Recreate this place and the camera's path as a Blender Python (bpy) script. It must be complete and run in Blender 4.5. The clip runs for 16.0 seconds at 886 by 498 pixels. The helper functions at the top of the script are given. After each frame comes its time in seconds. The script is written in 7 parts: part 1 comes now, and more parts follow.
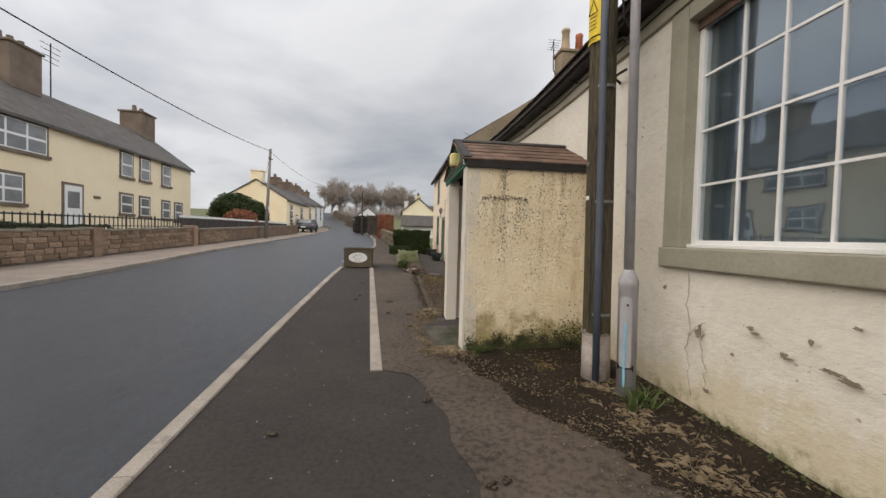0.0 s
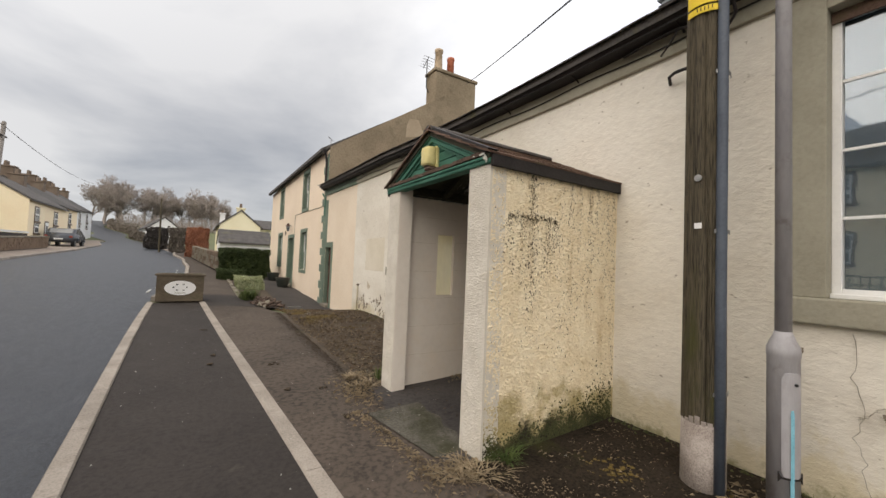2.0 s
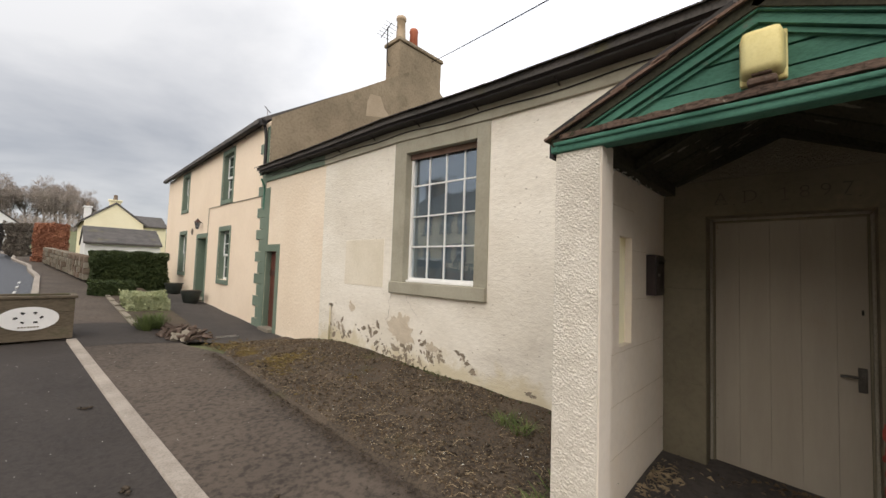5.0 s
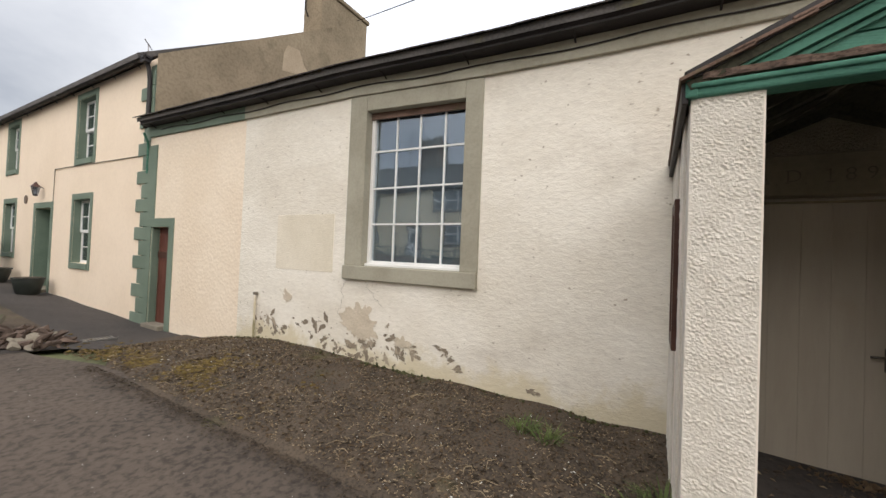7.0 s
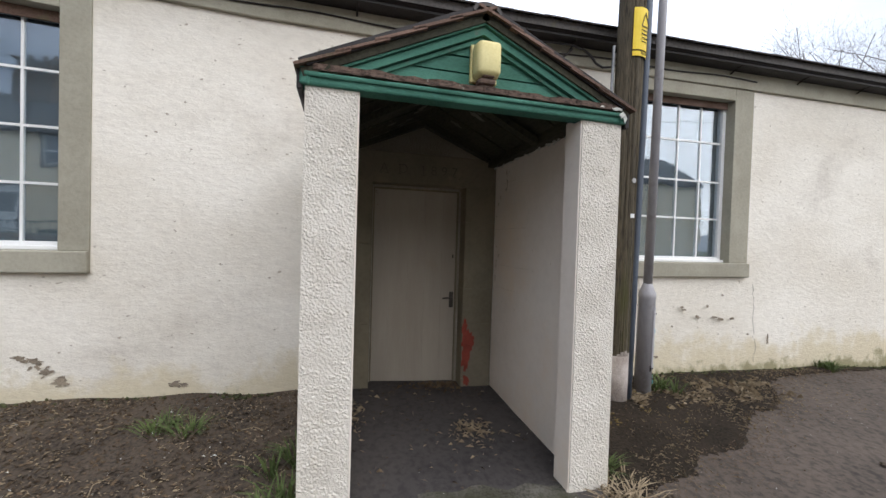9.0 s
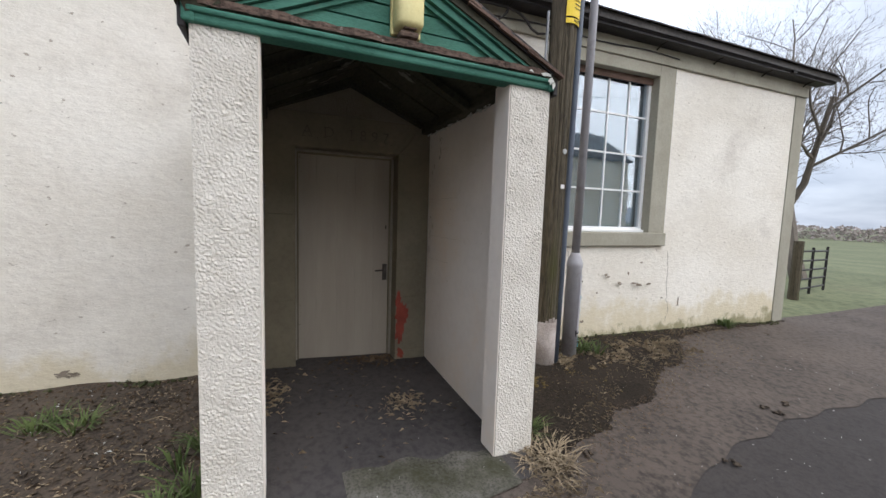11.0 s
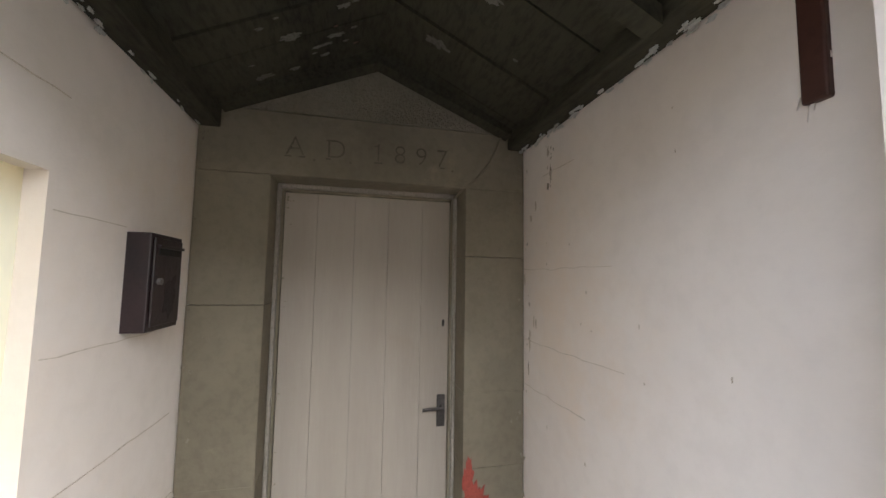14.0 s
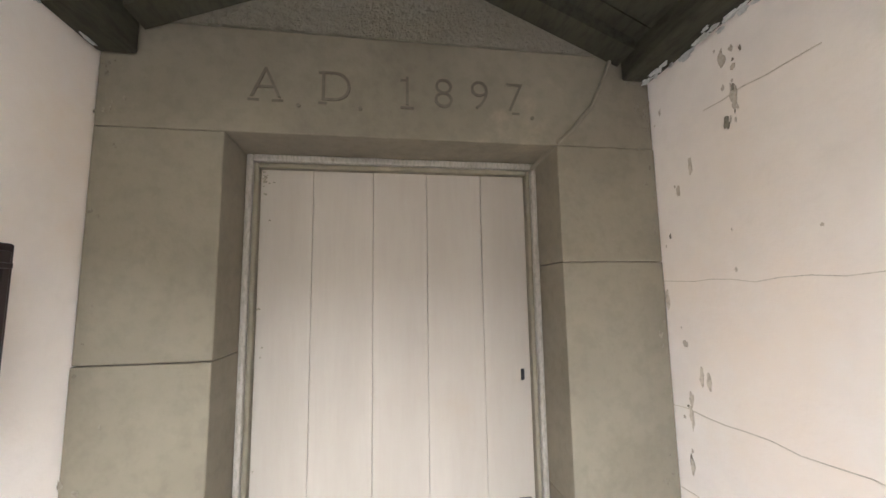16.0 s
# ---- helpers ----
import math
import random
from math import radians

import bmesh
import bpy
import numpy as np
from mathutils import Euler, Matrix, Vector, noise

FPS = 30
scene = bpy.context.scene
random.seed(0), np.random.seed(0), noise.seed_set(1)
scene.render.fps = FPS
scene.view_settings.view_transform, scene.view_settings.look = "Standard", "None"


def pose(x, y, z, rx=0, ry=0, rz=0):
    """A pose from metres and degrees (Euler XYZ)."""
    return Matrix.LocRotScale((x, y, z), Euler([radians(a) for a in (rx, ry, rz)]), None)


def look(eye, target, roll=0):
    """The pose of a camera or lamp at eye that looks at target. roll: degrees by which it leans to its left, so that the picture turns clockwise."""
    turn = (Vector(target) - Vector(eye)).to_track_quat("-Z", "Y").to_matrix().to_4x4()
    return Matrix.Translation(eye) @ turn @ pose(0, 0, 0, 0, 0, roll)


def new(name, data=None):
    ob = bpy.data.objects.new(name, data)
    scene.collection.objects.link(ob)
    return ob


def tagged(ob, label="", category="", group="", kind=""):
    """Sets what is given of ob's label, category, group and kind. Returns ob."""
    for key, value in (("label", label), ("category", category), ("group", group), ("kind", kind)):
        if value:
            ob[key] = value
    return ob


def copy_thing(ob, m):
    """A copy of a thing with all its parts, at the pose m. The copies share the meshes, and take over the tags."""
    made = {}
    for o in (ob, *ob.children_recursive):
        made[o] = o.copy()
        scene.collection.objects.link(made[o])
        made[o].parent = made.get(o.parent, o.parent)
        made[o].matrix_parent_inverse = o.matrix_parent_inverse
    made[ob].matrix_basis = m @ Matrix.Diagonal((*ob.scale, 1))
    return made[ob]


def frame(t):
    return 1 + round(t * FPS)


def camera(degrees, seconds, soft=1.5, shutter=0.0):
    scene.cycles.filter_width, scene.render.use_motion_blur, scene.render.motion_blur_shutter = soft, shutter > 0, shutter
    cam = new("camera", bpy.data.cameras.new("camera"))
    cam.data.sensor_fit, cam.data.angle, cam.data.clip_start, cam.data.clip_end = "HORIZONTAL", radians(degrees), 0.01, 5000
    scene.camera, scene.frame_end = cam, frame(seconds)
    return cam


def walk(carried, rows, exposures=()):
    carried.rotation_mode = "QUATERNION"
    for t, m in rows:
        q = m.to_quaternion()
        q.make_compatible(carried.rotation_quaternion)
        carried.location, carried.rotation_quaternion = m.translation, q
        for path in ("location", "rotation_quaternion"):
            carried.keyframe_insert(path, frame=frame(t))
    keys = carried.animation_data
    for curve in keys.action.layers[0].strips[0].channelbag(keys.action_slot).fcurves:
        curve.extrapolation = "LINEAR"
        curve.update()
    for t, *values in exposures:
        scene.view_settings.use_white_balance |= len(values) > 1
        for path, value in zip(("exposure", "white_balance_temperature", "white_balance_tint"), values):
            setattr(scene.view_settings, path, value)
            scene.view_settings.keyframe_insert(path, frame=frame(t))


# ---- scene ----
cam = camera(98.6, 16.0)
PATH = [
    (0, (0.155, 0.18, 1.554), (0.393, 2.165, 1.496), 1.6),
    (0.5, (-0.099, 0.741, 1.571), (0.359, 2.687, 1.517), 2.3),
    (1, (-0.388, 1.279, 1.605), (0.312, 3.153, 1.604), 2.3),
    (1.5, (-0.566, 1.796, 1.621), (0.324, 3.587, 1.669), 2.3),
    (2, (-0.79, 2.28, 1.642), (0.284, 3.966, 1.719), 2.4),
    (2.5, (-0.913, 2.779, 1.63), (0.312, 4.358, 1.696), 2.6),
    (3, (-0.95, 3.26, 1.664), (0.367, 4.761, 1.78), 2.1),
    (3.5, (-0.919, 3.742, 1.674), (0.479, 5.171, 1.741), 1.6),
    (4, (-0.917, 4.24, 1.706), (0.464, 5.683, 1.803), 1.5),
    (4.2, (-0.951, 4.389, 1.711), (0.432, 5.831, 1.807), 1.7),
    (6.5, (-0.968, 6.076, 1.745), (0.685, 7.2, 1.823), 1.8),
    (7, (-0.948, 6.15, 1.675), (0.8, 7.122, 1.713), 2.3),
    (7.5, (-0.894, 6.116, 1.676), (0.952, 6.886, 1.684), 1.9),
    (8, (-0.89, 6.044, 1.713), (1.075, 6.412, 1.736), 1.2),
    (8.5, (-0.965, 5.923, 1.708), (1.009, 5.604, 1.734), 1.3),
    (8.7, (-0.948, 5.888, 1.68), (1.004, 5.452, 1.682), 1.6),
    (10.8, (-0.91, 5.768, 1.673), (0.958, 5.072, 1.51), 1.5),
    (11, (-0.871, 5.722, 1.672), (0.96, 4.937, 1.491), 1.8),
    (11.5, (-0.661, 5.551, 1.681), (1.188, 4.79, 1.645), 1.7),
    (12, (-0.449, 5.504, 1.851), (1.434, 4.848, 2.003), 1.1),
    (12.5, (-0.237, 5.442, 1.76), (1.682, 4.878, 1.76), -0.5),
    (13, (0.072, 5.285, 1.667), (1.99, 4.717, 1.644), -0.6),
    (13.5, (0.407, 5.261, 1.669), (2.333, 4.722, 1.665), 0.1),
    (14, (0.714, 5.269, 1.751), (2.655, 4.814, 1.91), 0.9),
    (14.5, (1.054, 5.248, 1.774), (2.977, 4.83, 2.128), 0.3),
    (15, (1.272, 5.236, 1.836), (3.195, 4.915, 2.282), 0.0),
    (15.5, (1.362, 5.227, 1.842), (3.302, 4.943, 2.233), -0.7),
    (16, (1.44, 5.232, 1.782), (3.404, 4.935, 2.009), -0.9),
]
# the walk
walk(cam, [(t, look(eye, target, roll)) for t, eye, target, roll in PATH], exposures=[
    (0.0, 0.17, 6700, 10), (2.5, 0.30, 6800, 10), (4.0, 0.40, 6750, 10), (6.5, 0.43, 6650, 10), (7.2, 0.52, 6350, 10), (8.0, 0.66, 5880, 10), (8.5, 0.56, 5860, 10), (11.0, 0.59, 5800, 10), (11.5, 0.58, 5740, 10), (12.0, 0.52, 5790, 10), (12.5, 0.52, 5780, 10),
    (13.0, 0.95, 5950, 10), (13.5, 1.42, 6050, 11), (14.0, 2.30, 5800, 11), (14.5, 3.05, 5850, 11), (15.2, 3.72, 5800, 11), (15.6, 3.82, 5650, 11), (16.0, 3.75, 5550, 11)])

# ---- world and sun: bright overcast, broken cloud ----
SUN_EL, SUN_AZ = 44.0, 238.0
world = bpy.data.worlds.new("overcast")
scene.world = world
world.use_nodes = True
wn, wl = world.node_tree.nodes, world.node_tree.links
wn.clear()


def wnode(kind, **kw):
    n = wn.new(kind)
    for k, v in kw.items():
        n.inputs[k].default_value = v
    return n


sky = wn.new("ShaderNodeTexSky")
sky.sky_type, sky.sun_disc = "NISHITA", False
sky.sun_elevation, sky.sun_rotation = radians(SUN_EL), radians(SUN_AZ)
sky_dim = wn.new("ShaderNodeVectorMath")
sky_dim.operation = "SCALE"
sky_dim.inputs["Scale"].default_value = 0.11
wl.new(sky.outputs[0], sky_dim.inputs[0])
coord = wn.new("ShaderNodeTexCoord")
split = wn.new("ShaderNodeSeparateXYZ")
wl.new(coord.outputs["Generated"], split.inputs[0])
# flatten the direction onto a cloud deck
up = wn.new("ShaderNodeMath")
up.operation = "MAXIMUM"
up.inputs[1].default_value = 0.0
wl.new(split.outputs[2], up.inputs[0])
deck = wn.new("ShaderNodeMath")
deck.operation = "ADD"
deck.inputs[1].default_value = 0.22
wl.new(up.outputs[0], deck.inputs[0])
flat = wn.new("ShaderNodeVectorMath")
flat.operation = "DIVIDE"
wl.new(coord.outputs["Generated"], flat.inputs[0])
wl.new(deck.outputs[0], flat.inputs[1])
cloud = wnode("ShaderNodeTexNoise", Scale=1.15, Detail=7.0, Roughness=0.52, Distortion=0.25)
wl.new(flat.outputs[0], cloud.inputs["Vector"])
cramp = wn.new("ShaderNodeValToRGB")
cramp.color_ramp.elements[0].position, cramp.color_ramp.elements[0].color = 0.34, (0.45, 0.475, 0.53, 1)
cramp.color_ramp.elements[1].position, cramp.color_ramp.elements[1].color = 0.66, (0.78, 0.79, 0.82, 1)
wl.new(cloud.outputs[0], cramp.inputs[0])
# an overcast dome is brighter towards its top
dome = wn.new("ShaderNodeMapRange")
dome.inputs["From Min"].default_value, dome.inputs["From Max"].default_value = 0.25, 1.0
dome.inputs["To Min"].default_value, dome.inputs["To Max"].default_value = 0.88, 1.6
wl.new(up.outputs[0], dome.inputs[0])
cloud_lit = wn.new("ShaderNodeVectorMath")
cloud_lit.operation = "SCALE"
wl.new(cramp.outputs[0], cloud_lit.inputs[0])
# thinner cloud towards the sun's side
west = wn.new("ShaderNodeMapRange")
west.interpolation_type = "SMOOTHSTEP"
west.inputs["From Min"].default_value, west.inputs["From Max"].default_value = -1.0, 0.2
west.inputs["To Min"].default_value, west.inputs["To Max"].default_value = 1.3, 0.95
wl.new(split.outputs[0], west.inputs[0])
glow = wn.new("ShaderNodeMath")
glow.operation = "MULTIPLY"
wl.new(dome.outputs[0], glow.inputs[0])
wl.new(west.outputs[0], glow.inputs[1])
east = wn.new("ShaderNodeMapRange")
east.interpolation_type = "SMOOTHSTEP"
east.inputs["From Min"].default_value, east.inputs["From Max"].default_value = 0.25, 0.85
east.inputs["To Min"].default_value, east.inputs["To Max"].default_value = 0.97, 2.2
wl.new(split.outputs[0], east.inputs[0])
glow_both = wn.new("ShaderNodeMath")
glow_both.operation = "MULTIPLY"
wl.new(glow.outputs[0], glow_both.inputs[0])
wl.new(east.outputs[0], glow_both.inputs[1])
wl.new(glow_both.outputs[0], cloud_lit.inputs["Scale"])
wmix = wn.new("ShaderNodeMix")
wmix.data_type = "RGBA"
wmix.inputs["Factor"].default_value = 0.9
wl.new(sky_dim.outputs[0], wmix.inputs["A"])
wl.new(cloud_lit.outputs[0], wmix.inputs["B"])
background = wnode("ShaderNodeBackground", Strength=0.93)
wl.new(wmix.outputs["Result"], background.inputs[0])
wout = wn.new("ShaderNodeOutputWorld")
wl.new(background.outputs[0], wout.inputs[0])

sun_data = bpy.data.lights.new("sun", "SUN")
sun_data.energy, sun_data.angle, sun_data.color = 2.2, radians(90), (1.0, 0.90, 0.77)
sun = new("sun", sun_data)
az, el = radians(SUN_AZ), radians(SUN_EL)
sun_dir = Vector((math.sin(az) * math.cos(el), math.cos(az) * math.cos(el), math.sin(el)))
sun.matrix_world = look(sun_dir * 60, (0, 0, 0))
tagged(sun, kind="structure")


# ---- materials ----
def material(name, dark, light, scale=3.0, rough=0.85, bump=0.2, bump_scale=40.0, fine=0.35, metal=0.0, stretch=(1, 1, 1),
             stain=None, stain_scale=1.2, stain_at=(0.56, 0.72), stain_stretch=(1, 1, 1), lumps=False, spec=0.3, vary=0.0, depth=0.01, pits=None, growth=None):
    """A worn surface: two tones mottled at two scales, relief, and optional stains of another colour."""
    m = bpy.data.materials.new(name)
    m.use_nodes = True
    nodes, links = m.node_tree.nodes, m.node_tree.links
    shader = nodes["Principled BSDF"]
    shader.inputs["Metallic"].default_value = metal
    shader.inputs["Specular IOR Level"].default_value = spec
    tc = nodes.new("ShaderNodeTexCoord")
    mp = nodes.new("ShaderNodeMapping")
    mp.inputs["Scale"].default_value = stretch
    links.new(tc.outputs["Object"], mp.inputs[0])
    tc_map = nodes.new("ShaderNodeMapping")
    links.new(tc.outputs["Object"], tc_map.inputs[0])

    def noise_tex(s, detail=5.0, vec=mp, roughness=0.6):
        n = nodes.new("ShaderNodeTexNoise")
        n.inputs["Scale"].default_value, n.inputs["Detail"].default_value, n.inputs["Roughness"].default_value = s, detail, roughness
        links.new(vec.outputs[0], n.inputs["Vector"])
        return n.outputs[0]

    def blend(a, b, fac):
        mx = nodes.new("ShaderNodeMix")
        mx.data_type = "RGBA"
        for sock, v in (("A", a), ("B", b), ("Factor", fac)):
            if hasattr(v, "is_linked"):
                links.new(v, mx.inputs[sock])
            else:
                mx.inputs[sock].default_value = v if sock == "Factor" else (*v, 1)
        return mx.outputs["Result"]

    def ramp(v, lo, hi):
        r = nodes.new("ShaderNodeMapRange")
        r.interpolation_type = "SMOOTHSTEP"
        r.inputs["From Min"].default_value, r.inputs["From Max"].default_value = lo, hi
        links.new(v, r.inputs[0])
        return r.outputs[0]

    col = blend(dark, light, ramp(noise_tex(scale), 0.32, 0.68))
    grain = noise_tex(scale * 19, 3.0)
    col = blend(col, blend([c * 0.62 for c in dark], light, ramp(grain, 0.3, 0.6)), fine)
    if vary:
        oi = nodes.new("ShaderNodeObjectInfo")
        hs = nodes.new("ShaderNodeHueSaturation")
        mr = nodes.new("ShaderNodeMapRange")
        mr.inputs["To Min"].default_value, mr.inputs["To Max"].default_value = 1 - vary, 1 + vary
        links.new(oi.outputs["Random"], mr.inputs[0])
        links.new(mr.outputs[0], hs.inputs["Value"])
        links.new(col, hs.inputs["Color"])
        col = hs.outputs[0]
    if stain:
        sm = nodes.new("ShaderNodeMapping")
        sm.inputs["Scale"].default_value = stain_stretch
        sm.inputs["Location"].default_value = (3.7, 1.3, 5.1)
        links.new(tc.outputs["Object"], sm.inputs[0])
        col = blend(col, stain, ramp(noise_tex(stain_scale, 8.0, sm, 0.68), *stain_at))
    if pits:
        col = blend(col, pits, ramp(noise_tex(24.0, 2.0, mp, 0.5), 0.70, 0.76))
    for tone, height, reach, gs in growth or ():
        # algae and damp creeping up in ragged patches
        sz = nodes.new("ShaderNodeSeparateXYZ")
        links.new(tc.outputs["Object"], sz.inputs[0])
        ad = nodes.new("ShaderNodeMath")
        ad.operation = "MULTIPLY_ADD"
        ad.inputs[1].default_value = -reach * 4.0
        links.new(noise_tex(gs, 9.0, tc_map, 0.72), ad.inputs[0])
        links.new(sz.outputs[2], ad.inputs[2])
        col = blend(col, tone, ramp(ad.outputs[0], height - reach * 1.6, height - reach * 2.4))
    links.new(col, shader.inputs["Base Color"])
    rr = nodes.new("ShaderNodeMapRange")
    rr.inputs["To Min"].default_value, rr.inputs["To Max"].default_value = rough - 0.12, min(1.0, rough + 0.1)
    links.new(noise_tex(scale * 4), rr.inputs[0])
    links.new(rr.outputs[0], shader.inputs["Roughness"])
    if bump:
        b = nodes.new("ShaderNodeBump")
        b.inputs["Strength"].default_value, b.inputs["Distance"].default_value = bump, depth
        if lumps:
            v = nodes.new("ShaderNodeTexVoronoi")
            v.feature = "SMOOTH_F1"
            v.inputs["Scale"].default_value = bump_scale
            links.new(mp.outputs[0], v.inputs["Vector"])
            inv = nodes.new("ShaderNodeMath")
            inv.operation = "SUBTRACT"
            links.new(noise_tex(bump_scale * 0.4, 4.0), inv.inputs[0])
            links.new(v.outputs["Distance"], inv.inputs[1])
            links.new(inv.outputs[0], b.inputs["Height"])
        else:
            links.new(noise_tex(bump_scale, 6.0), b.inputs["Height"])
        links.new(b.outputs[0], shader.inputs["Normal"])
    m.diffuse_color = (*light, 1)
    return m


def glass_material(name, tint, gloss):
    m = bpy.data.materials.new(name)
    m.use_nodes = True
    nodes, links = m.node_tree.nodes, m.node_tree.links
    nodes.clear()
    clear = nodes.new("ShaderNodeBsdfTransparent")
    clear.inputs[0].default_value = (*tint, 1)
    shine = nodes.new("ShaderNodeBsdfGlossy")
    shine.inputs["Roughness"].default_value = 0.03
    shine.inputs["Color"].default_value = (0.9, 0.95, 1.0, 1)
    lw = nodes.new("ShaderNodeLayerWeight")
    lw.inputs[0].default_value = 0.5
    fr = nodes.new("ShaderNodeMath")
    fr.operation = "POWER"
    fr.inputs[1].default_value = 4.0
    links.new(lw.outputs["Facing"], fr.inputs[0])
    add = nodes.new("ShaderNodeMath")
    add.use_clamp = True
    add.inputs[1].default_value = gloss
    links.new(fr.outputs[0], add.inputs[0])
    wob = nodes.new("ShaderNodeTexNoise")
    wob.inputs["Scale"].default_value = 2.5
    tc = nodes.new("ShaderNodeTexCoord")
    links.new(tc.outputs["Object"], wob.inputs["Vector"])
    bp = nodes.new("ShaderNodeBump")
    bp.inputs["Strength"].default_value, bp.inputs["Distance"].default_value = 0.15, 0.01
    links.new(wob.outputs[0], bp.inputs["Height"])
    links.new(bp.outputs[0], shine.inputs["Normal"])
    mx = nodes.new("ShaderNodeMixShader")
    links.new(add.outputs[0], mx.inputs[0])
    links.new(clear.outputs[0], mx.inputs[1])
    links.new(shine.outputs[0], mx.inputs[2])
    out = nodes.new("ShaderNodeOutputMaterial")
    links.new(mx.outputs[0], out.inputs[0])
    return m


def frosted_material(name, colour):
    m = bpy.data.materials.new(name)
    m.use_nodes = True
    nodes, links = m.node_tree.nodes, m.node_tree.links
    nodes.clear()
    t = nodes.new("ShaderNodeBsdfTranslucent")
    d = nodes.new("ShaderNodeBsdfDiffuse")
    nz = nodes.new("ShaderNodeTexNoise")
    nz.inputs["Scale"].default_value = 6.0
    mc = nodes.new("ShaderNodeMix")
    mc.data_type = "RGBA"
    mc.inputs["A"].default_value = (*colour, 1)
    mc.inputs["B"].default_value = (*[c * 0.85 for c in colour], 1)
    links.new(nz.outputs[0], mc.inputs["Factor"])
    links.new(mc.outputs["Result"], t.inputs[0])
    links.new(mc.outputs["Result"], d.inputs[0])
    mx = nodes.new("ShaderNodeMixShader")
    mx.inputs[0].default_value = 0.08
    links.new(t.outputs[0], mx.inputs[1])
    links.new(d.outputs[0], mx.inputs[2])
    out = nodes.new("ShaderNodeOutputMaterial")
    links.new(mx.outputs[0], out.inputs[0])
    return m


M_ROAD = material("road_asphalt", (0.018, 0.021, 0.028), (0.040, 0.0445, 0.055), 3.2, 0.45, 0.7, 140, 0.7, stretch=(1, 0.35, 1), stain=(0.03, 0.033, 0.04), stain_scale=0.5, spec=0.5)
M_STRIP = material("strip_tarmac", (0.031, 0.026, 0.024), (0.048, 0.041, 0.037), 1.6, 0.85, 0.5, 120, 0.5, stain=(0.10, 0.085, 0.07), stain_scale=1.3, stain_at=(0.64, 0.8))
M_FOOTWAY = material("footway_tarmac", (0.038, 0.031, 0.026), (0.106, 0.084, 0.068), 1.15, 0.9, 0.4, 140, 0.6, stain=(0.11, 0.093, 0.077), stain_scale=0.8, stain_at=(0.60, 0.80))
M_DIRT = material("leaf_litter_soil", (0.030, 0.024, 0.019), (0.105, 0.080, 0.058), 2.5, 0.95, 1.0, 45, 0.6, stain=(0.075, 0.07, 0.03), stain_scale=1.1, stain_at=(0.58, 0.74))
M_SOIL = material("dark_damp_soil", (0.011, 0.009, 0.007), (0.040, 0.031, 0.023), 2.8, 0.95, 1.0, 45, 0.6, spec=0.08, stain=(0.045, 0.046, 0.018), stain_scale=1.4, stain_at=(0.56, 0.72))
M_APRON = material("apron_tarmac", (0.040, 0.036, 0.036), (0.072, 0.064, 0.060), 1.2, 0.9, 0.5, 90, 0.45)
M_GRASS = material("field_grass", (0.07, 0.082, 0.036), (0.155, 0.165, 0.085), 0.35, 0.95, 0.8, 25, 0.5, stain=(0.12, 0.105, 0.06), stain_scale=0.2)
M_VERGE = material("left_pavement", (0.20, 0.165, 0.14), (0.30, 0.25, 0.21), 0.9, 0.9, 0.4, 80, 0.4)
M_KERB = material("concrete_kerb", (0.24, 0.21, 0.18), (0.36, 0.32, 0.28), 4.0, 0.9, 0.4, 90, 0.4, vary=0.12, stain=(0.16, 0.14, 0.12), stain_scale=2.0, stain_at=(0.6, 0.75))
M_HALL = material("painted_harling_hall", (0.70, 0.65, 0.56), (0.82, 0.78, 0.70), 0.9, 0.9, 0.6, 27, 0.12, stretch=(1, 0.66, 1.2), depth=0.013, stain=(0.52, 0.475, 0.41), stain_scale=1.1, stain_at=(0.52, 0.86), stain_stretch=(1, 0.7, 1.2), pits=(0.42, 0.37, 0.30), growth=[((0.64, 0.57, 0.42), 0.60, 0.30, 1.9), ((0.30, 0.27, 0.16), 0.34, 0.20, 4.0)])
M_STAINED = material("water_stained_roughcast", (0.78, 0.665, 0.47), (0.86, 0.765, 0.58), 5.0, 0.9, 0.5, 90, 0.2, stain=(0.54, 0.41, 0.23), stain_scale=2.2, stain_at=(0.51, 0.84), stain_stretch=(3.6, 1, 0.6), growth=[((0.40, 0.33, 0.17), 0.62, 0.30, 2.4), ((0.07, 0.075, 0.022), 0.40, 0.20, 3.4), ((0.028, 0.026, 0.016), 0.40, 0.18, 4.2)])
M_PEACH = material("peach_masonry_paint", (0.77, 0.65, 0.51), (0.83, 0.72, 0.585), 0.9, 0.9, 0.6, 22, 0.12, lumps=True, depth=0.008)
M_COTTAGE = material("cottage_smooth_paint", (0.78, 0.65, 0.51), (0.84, 0.71, 0.57), 0.7, 0.9, 0.15, 30, 0.08)
M_ROUGHCAST = material("porch_roughcast_paint", (0.60, 0.56, 0.49), (0.70, 0.66, 0.59), 6.0, 0.9, 0.5, 90, 0.2, stain=(0.55, 0.5, 0.36), stain_scale=1.4, stain_at=(0.6, 0.8))
M_PORCH_IN = material("porch_plaster_paint", (0.75, 0.68, 0.60), (0.82, 0.76, 0.69), 0.9, 0.85, 0.25, 16, 0.08, stain=(0.78, 0.66, 0.53), stain_scale=0.8, stain_at=(0.5, 0.75))
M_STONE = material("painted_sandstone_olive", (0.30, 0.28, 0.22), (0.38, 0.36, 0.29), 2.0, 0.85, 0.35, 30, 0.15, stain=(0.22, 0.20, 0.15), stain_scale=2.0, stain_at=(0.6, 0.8))
